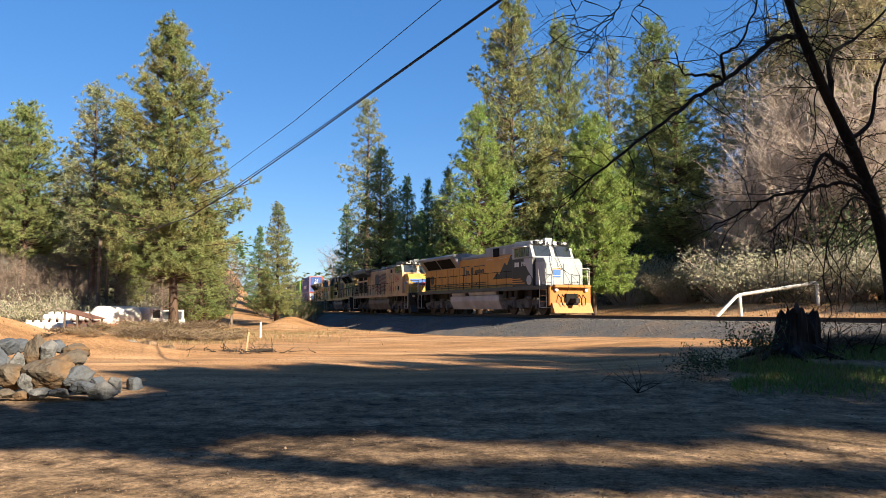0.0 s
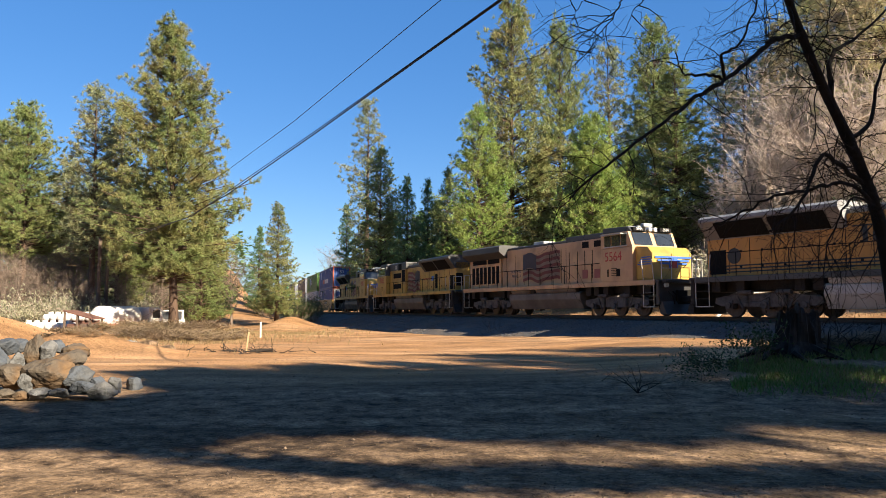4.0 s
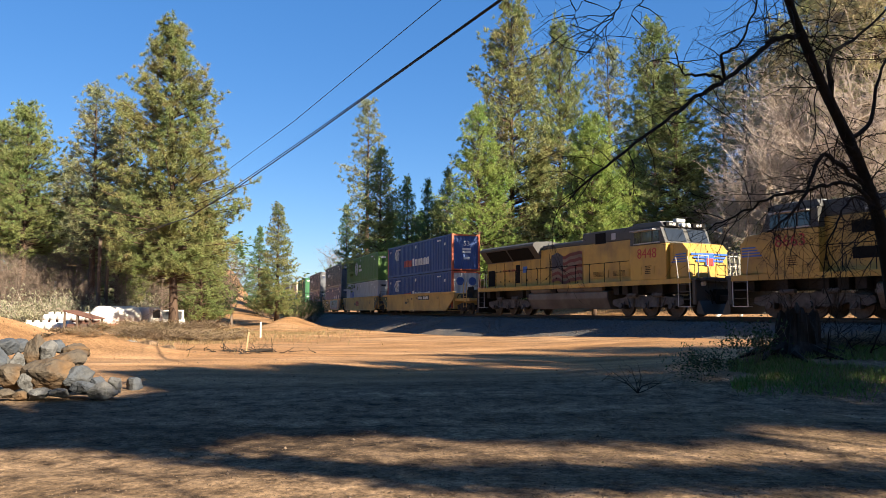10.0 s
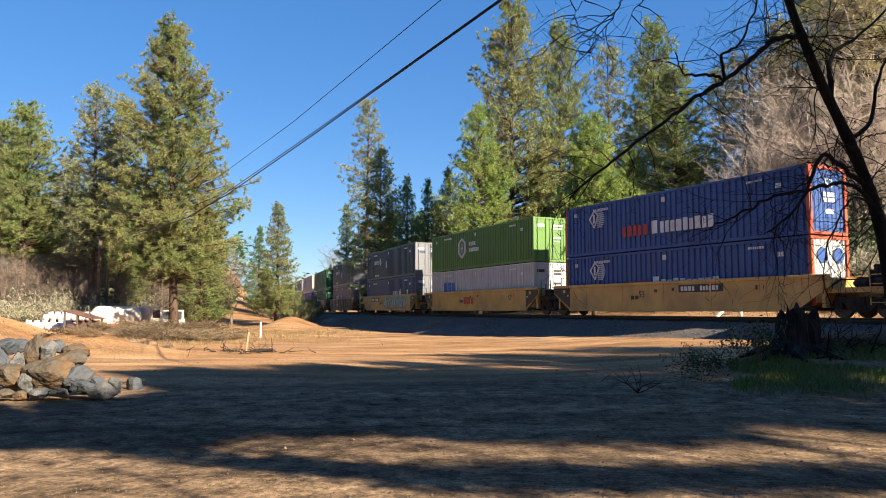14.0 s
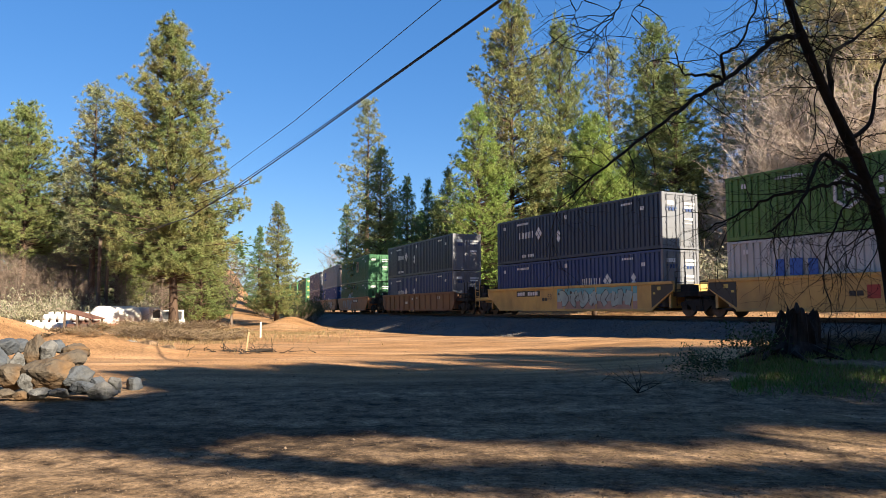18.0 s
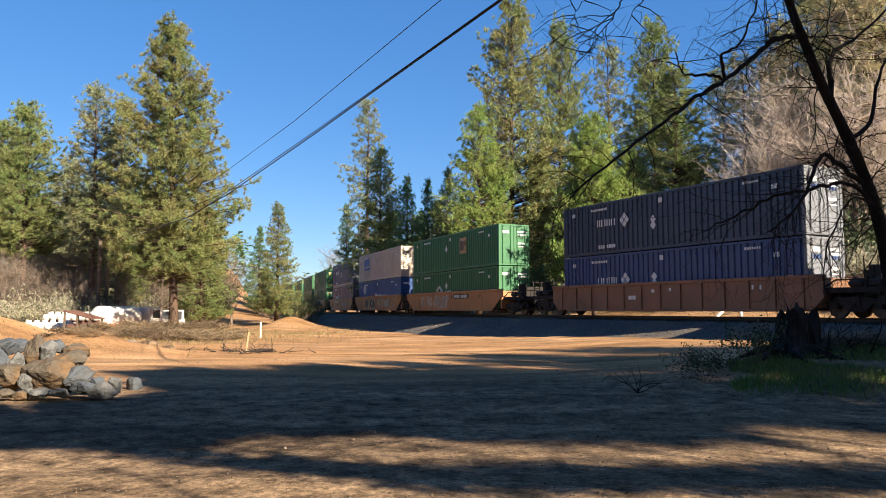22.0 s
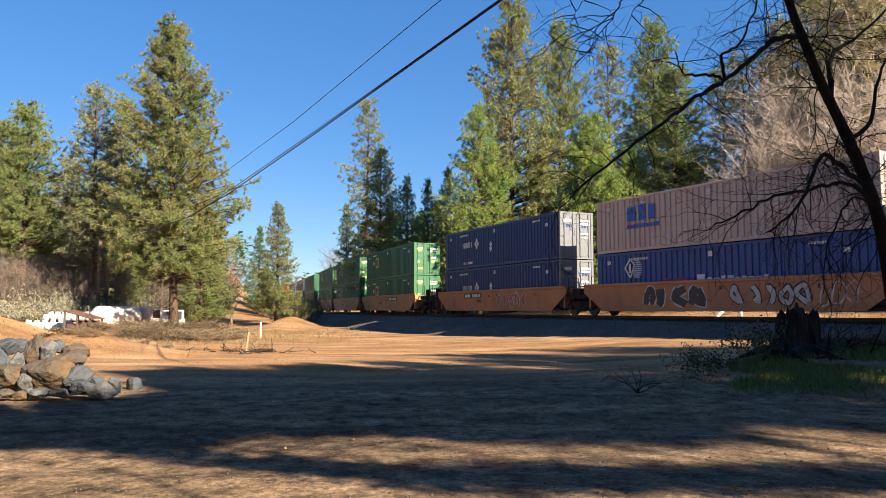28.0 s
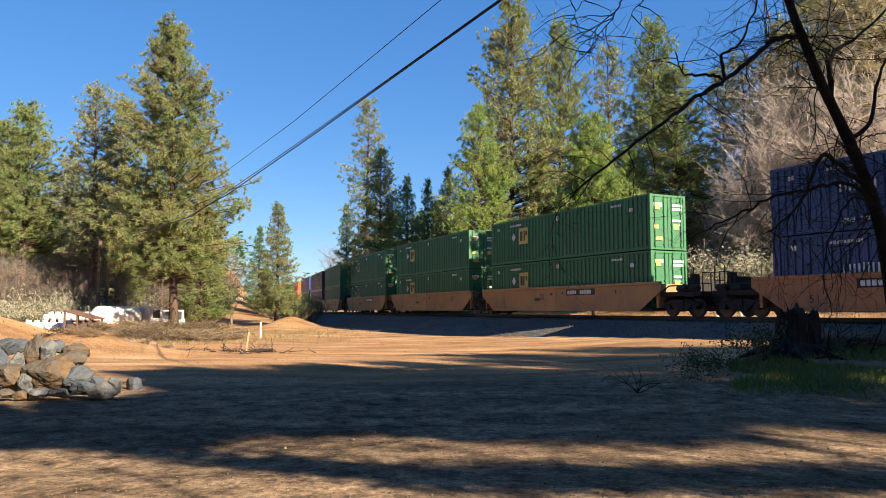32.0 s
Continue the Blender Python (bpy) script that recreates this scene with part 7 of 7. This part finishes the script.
        add("hood_grille", [(2.6, 3.5, -1.135, -1.11, 4.0, 4.6)], P_DARK, 0)
        add("cabinet_vent", [(4.0, 4.35, -1.135, -1.11, 4.15, 4.5)], P_LIGHT_GREY, 0)
        add("hood_end_door", [(-9.75, -8.85, -0.97, -0.94, 1.95, 3.05)], P_DARK, 0)
        if scheme == "plain":
            if f < 0:
                add("vent_panel", [(2.7, 4.9, -1.135, -1.11, 3.3, 3.75), (2.7, 4.9, -1.135, -1.11, 2.3, 2.75), (1.6, 2.5, -1.135, -1.11, 2.9, 4.0)], P_DARK, 0)
            else:
                for a in (2.2, 3.9):
                    add("louvre_box", [(a, a + 1.5, -1.15, -1.1, 2.1, 2.5)], body, 0.01)
                    for k in range(5):
                        add("louvre_slot", [(a + 0.2, a + 1.2, -1.165, -1.145, 2.17 + k * 0.06, 2.19 + k * 0.06)], P_DARK, 0)
            flag(base, -0.4 * f, 1.98, 3.1, 1.7, f)
            add("hood_door_dark", [(-6.1, -5.6, -0.965, -0.945, 2.1, 3.3)], P_DARK, 0)

    # cab and nose
    cabm = {"gold": P_BLACK, "ge": body}.get(scheme, body)
    cab = solid("cab", [(6.0, 1.83), (8.6, 1.83), (8.6, 3.62), (6.0, 3.62)], -1.55, 1.55, cabm, 0.04)
    up = solid("cab_upper", [(6.0, 3.63), (8.6, 3.63), (8.25, 4.45), (6.0, 4.45)], -1.55, 1.55, P_LIGHT_GREY if scheme == "gold" else P_GREY if scheme == "plain" else body, 0.03)
    solid("cab_roof", [(5.95, 4.46), (8.35, 4.46), (8.1, 4.72), (6.1, 4.78)], -1.42, 1.42, P_LIGHT_GREY if scheme == "gold" else P_GREY, 0.05)
    nosem = {"gold": P_SILVER, "ge": P_YELLOW}.get(scheme, P_YELLOW)
    solid("nose", [(8.6, 1.83), (9.85, 1.83), (9.85, 3.2), (9.5, 3.55), (8.6, 3.62)], -1.35, 1.35, nosem, 0.09)
    add("nose_door", [(9.84, 9.89, -0.1, 0.6, 1.9, 3.2)], nosem, 0.02)
    # side windows
    for a, b in ((6.35, 6.85), (6.95, 7.65), (7.75, 8.15)):
        add("side_window", [(a, b, -1.575, -1.545, 3.72, 4.3), (a, b, 1.545, 1.575, 3.72, 4.3)], P_GLASS, 0)
    add("window_frame", [(6.3, 8.2, -1.585, -1.555, 4.3, 4.36), (6.3, 8.2, -1.585, -1.555, 3.66, 3.72)], P_LIGHT_GREY, 0)
    add("sunshade", [(6.3, 8.0, -1.85, -1.55, 4.32, 4.36)], P_LIGHT_GREY, 0)
    # windshields lean back with the cab front
    for y0, y1 in ((-1.35, -0.15), (0.15, 1.35)):
        bm = bmesh.new()
        q = [(8.575, 3.72), (8.29, 4.40)]
        v = [bm.verts.new((f * q[0][0] + 0.02 * f, y0, q[0][1])), bm.verts.new((f * q[0][0] + 0.02 * f, y1, q[0][1])), bm.verts.new((f * q[1][0] + 0.02 * f, y1, q[1][1])), bm.verts.new((f * q[1][0] + 0.02 * f, y0, q[1][1]))]
        bm.faces.new(v)
        part("windshield", bm, P_GLASS, base)
    add("number_board", [(8.2, 8.42, -1.3, -0.5, 4.47, 4.68), (8.2, 8.42, 0.5, 1.3, 4.47, 4.68)], P_DARK, 0.01)
    for y in (-0.9, 0.9):
        lettering(number, 0.15, 0, 0, 0, P_WHITE, base, "board_number", facing=0).matrix_basis = Matrix.LocRotScale((f * 8.425, y, 4.575), Euler((math.pi / 2, 0, f * math.pi / 2)), None)
    for y in (-0.18, 0.18):
        part("headlight", tube(bmesh.new(), [(f * 8.2, y, 4.58), (f * 8.45, y, 4.58)], 0.11, 12), P_LAMP, base)
        part("ditch_light", tube(bmesh.new(), [(f * 10.4, y * 6, 1.55), (f * 10.6, y * 6, 1.55)], 0.11, 12), P_LAMP, base)
    for a, h in ((6.6, 0.18), (7.3, 0.12), (7.8, 0.2)):
        part("roof_antenna", bevelled(boxes(*bx((a, a + 0.3, -0.3, 0.3, 4.74, 4.74 + h))), 0.03, 1), P_LIGHT_GREY, base)
    part("horn", tube(bmesh.new(), [(f * 5.4, 0.3, 4.85), (f * 6.0, 0.3, 4.85)], [0.05, 0.12], 8), P_STEEL, base)

    # ends: pilot, plow, steps, railings, coupler
    pil = {"gold": P_ORANGE}.get(scheme, P_BLACK)
    for e in (1, -1):
        mtl = pil if e > 0 else P_FRAME
        add("pilot", [(10.35 * e - 0.15, 10.35 * e + 0.1, -1.5, 1.5, 0.55, 1.8)], mtl, 0.04)
        bm = prism(bmesh.new(), [(f * e * 10.4, 0.15), (f * e * 10.85, 0.12), (f * e * 10.55, 0.75), (f * e * 10.4, 0.75)], -1.4, 1.4)
        part("plow", bm, mtl, base)
        add("anticlimber", [(min(10.4 * e, 10.75 * e), max(10.4 * e, 10.75 * e), -1.3, 1.3, 1.66, 1.84)], mtl if e > 0 else P_GREY, 0.03)
        add("coupler", [(min(10.6 * e, 11.25 * e), max(10.6 * e, 11.25 * e), -0.15, 0.15, 0.72, 1.02)], P_FRAME, 0.03)
        part("draft_pocket", boxes(*bx((min(10.42 * e, 10.62 * e), max(10.42 * e, 10.62 * e), -0.42, 0.42, 0.58, 1.3))), P_DARK, base)
        for sy in (-1, 1):
            for k in range(4):
                z = 0.45 + k * 0.36
                add("step", [(9.75 * e - 0.35, 9.75 * e + 0.35, min(sy * 1.2, sy * 1.52), max(sy * 1.2, sy * 1.52), z, z + 0.04)], P_STEEL if k == 0 else mtl, 0)
            bm = bmesh.new()
            for k in (-0.38, 0.38):
                xx = f * (9.75 * e + k)
                tube(bm, [(xx, sy * 1.54, 0.45), (xx, sy * 1.54, 1.9), (xx - f * 0.12 * e, sy * 1.54, 2.85)], 0.022, 6)
            part("step_handrail", bm, P_STEEL, base)
        bm = bmesh.new()
        for y in (-1.35, -0.7, 0.7, 1.35):
            tube(bm, [(f * 10.5 * e, y, 1.84), (f * 10.5 * e, y, 2.9)], 0.022, 6)
        for y0, y1 in ((-1.35, -0.7), (0.7, 1.35)):
            tube(bm, [(f * 10.5 * e, y0, 2.88), (f * 10.5 * e, y1, 2.88)], 0.022, 6)
            tube(bm, [(f * 10.5 * e, y0, 2.4), (f * 10.5 * e, y1, 2.4)], 0.018, 6)
        part("end_railing", bm, P_STEEL, base)
        for y in (-0.9, -0.6, 0.6, 0.9):
            part("brake_hose", tube(bmesh.new(), [(f * e * 10.45, y, 1.25), (f * e * 10.75, y, 1.0), (f * e * 10.8, y * 0.9, 0.6)], 0.03, 6), P_DARK, base)
    for sy in (-1, 1):
        for k in range(12):
            a = -9.2 + k * 1.3
            if a < 5.9:
                part("stanchion", tube(bmesh.new(), [(f * a, sy * 1.5, 1.83), (f * a, sy * 1.5, 2.88)], 0.02, 5), P_DARK, base)
        part("handrail", tube(bmesh.new(), [(f * -9.4, sy * 1.5, 2.88), (f * 5.8, sy * 1.5, 2.88)], 0.02, 5), P_DARK, base)
    for y0 in (-0.9, 0.35):
        part("hood_end_vent", boxes(*bx((-10.16 if ge else -9.95, -10.12 if ge else -9.89, y0, y0 + 0.55, 2.2, 3.2))), P_DARK, base)

    # paint
    if scheme == "gold":
        y = -1.128
        plate([(2.5, 2.45), (6.0, 2.45), (6.0, 4.0), (5.1, 4.0), (4.55, 3.3), (4.25, 3.55), (3.5, 2.75), (3.2, 2.9)], y, P_BLACK, base, "mountain_panel", "black mountain outline painted on the hood")
        for k in range(3):
            z = 2.0 + 0.14 * k
            add("stripe", [(-9.8, 1.45, -0.968, -0.948, z, z + 0.06)], P_BLACK, 0)
            add("stripe", [(1.6, 6.0, -1.142, -1.118, z, z + 0.06)], P_BLACK if z < 2.1 else P_GOLD, 0)
            add("cab_stripe", [(6.05, 7.6 - 0.25 * k, -1.562, -1.545, z, z + 0.06)], P_GOLD, 0)
        plate([(7.5, 3.6), (8.58, 3.6), (8.58, 2.3), (8.1, 2.75), (7.7, 3.2)], -1.56, P_LIGHT_GREY, base, "cab_panel")
        part("round_emblem", disc(bmesh.new(), 8.15, -1.56, 2.2, 0.3, 0.02, 20), P_LIGHT_GREY, base)
        add("nose_panel", [(8.62, 9.75, -1.362, -1.345, 1.9, 3.3)], P_LIGHT_GREY, 0)
        bars(word_bars(6.35, 3.1, 2, 0.3, 0.22, 0.09, RB), P_WHITE, base, "initials_mark", -1.562)
        lettering(number, 0.31, 7.55, -1.562, 3.25, P_WHITE, base, "road_number")
        bars([(-2.5, -2.3, 2.95, 3.55), (-2.1, -1.95, 2.95, 3.3), (-1.85, -1.6, 2.95, 3.25)] + word_bars(-1.2, 2.98, 1, 0.5, 0.42, 0.1, RB) + word_bars(-0.6, 2.98, 5, 0.3, 0.22, 0.08, RB), P_BLACK, base, "name_word", -0.962)
        bars([(-2.9, -1.5, 3.55, 3.61)], P_BLACK, base, "name_flourish", -0.962)
        bars([(-0.7, 1.0, 3.5, 3.56)], P_BLACK, base, "name_flourish", -0.962)
        part("hood_emblem", disc(bmesh.new(), -8.4, -0.965, 2.75, 0.36, 0.02, 20), P_BLACK, base)
        bm = prism(bmesh.new(), [(f * 9.88, 2.35), (f * 9.9, 2.35), (f * 9.9, 2.8), (f * 9.88, 2.8)], -0.9, -0.35)
        part("nose_emblem", bm, P_BLUE, base)
        bm = prism(bmesh.new(), [(f * 9.88, 2.8), (f * 9.9, 2.8), (f * 9.9, 2.95), (f * 9.88, 2.95)], -0.95, -0.3)
        part("nose_emblem", bm, P_TANMARK, base)
        for sx in (1.6, 3.6, 5.2):
            add("handrail_grab", [(sx, sx + 0.9, -1.16, -1.13, 3.85, 3.88)], P_STEEL, 0)
    else:
        tx = {True: 7.05, False: 7.25}[ge] * f
        lettering(number, 0.52, tx, -1.562, 3.15, P_RED, base, "road_number", 1.0)
        bars([(tx - 0.5, tx - 0.4, 2.1, 2.5), (tx + 0.25, tx + 0.55, 2.1, 2.5)], P_DARK if ge else body, base, "cab_hatch", -1.562)
        for k in range(5):
            bars([(tx - 0.15, tx + 0.3, 2.15 + k * 0.09, 2.18 + k * 0.09)], P_DARK, base, "cab_louvre", -1.562)
        # winged emblem on the nose
        bm = bmesh.new()
        for s in (-1, 1):
            for k in range(3):
                box(bm, min(f * 9.9, f * 9.915), max(f * 9.9, f * 9.915), min(s * 0.3, s * (1.2 - 0.15 * k)), max(s * 0.3, s * (1.2 - 0.15 * k)), 2.95 - 0.16 * k, 3.05 - 0.16 * k)
        box(bm, min(f * 9.9, f * 9.92), max(f * 9.9, f * 9.92), -0.28, 0.28, 2.45, 3.05)
        part("nose_emblem", bm, P_BLUE, base)
        part("nose_emblem", boxes(tuple(sorted((f * 9.92, f * 9.935))) + (-0.22, 0.22, 2.45, 2.8)), P_RED, base)
        for k in range(4):
            bars([tuple(sorted((f * (8.75 + 0.1 * k), f * 9.75))) + (2.62 + 0.12 * k, 2.68 + 0.12 * k)], P_BLUE, base, "wing_stripe", -1.354)
        if not ge:
            lettering("BUILDING AMERICA", 0.15, -3.6 * f if f < 0 else -6.8, -0.962, 2.95, P_RED, base, "slogan")
            part("shield_emblem", prism(bmesh.new(), [(-5.0 * f - 0.25, 2.75), (-5.0 * f + 0.25, 2.75), (-5.0 * f + 0.25, 3.15), (-5.0 * f - 0.25, 3.15)], -0.966, -0.955), P_BLUE, base)
        else:
            lettering("BUILDING", 0.2, -3.75, -0.962, 2.85, P_FLAG_BLUE, base, "slogan")
            lettering("AMERICA", 0.2, -3.75, -0.962, 2.55, P_FLAG_BLUE, base, "slogan")
    return base


for scheme, f, number, lb, at in (
    ("gold", 1, "1989", "gold and black locomotive with a silver nose and orange plow", -44.62),
    ("ge", 1, "5564", "faded yellow locomotive with a painted flag and an overhanging radiator wing", -67.48),
    ("plain", -1, "8663", "yellow locomotive running cab last, with a painted flag", -90.2),
    ("plain", 1, "8448", "yellow locomotive with a grey roof and a winged nose emblem", -112.8),
):
    TRAIN.append((locomotive(scheme, f, number, lb), at, 6.7, 0.0))

# ---- motion ----
SPEED = ((0, 8.046), (8, 7.928), (16, 7.888), (24, 7.754), (32, 7.742))


def rolled(t):
    """Metres that the train has rolled at t seconds."""
    d = 0.0
    for (t0, v0), (t1, v1) in zip(SPEED, SPEED[1:]):
        if t > t0:
            u = min(t, t1) - t0
            d += u * (v0 + (v0 + (v1 - v0) * u / (t1 - t0))) / 2
    return d


def rail_pose(s, half, lift):
    """Pose of a car whose bogies stand half a wheelbase before and behind s."""
    a, b = track(s + half)[0], track(s - half)[0]
    c, d = (a + b) / 2, a - b
    return pose(c.x, c.y, RAIL_Z + lift, 0, 0, math.degrees(math.atan2(d.y, d.x)))


def motions():
    for ob, at, half, lift in TRAIN:
        walk(ob, [(t, rail_pose(at + rolled(t), half, lift)) for t in range(33)])
    for ob, x, r in ROLLING:
        n = 320 if r > 0.5 else 480
        walk(ob, [(32 * k / n, Matrix.Translation((x, 0, r)) @ Matrix.Rotation(rolled(32 * k / n) / r, 4, "Y")) for k in range(n + 1)])


motions()
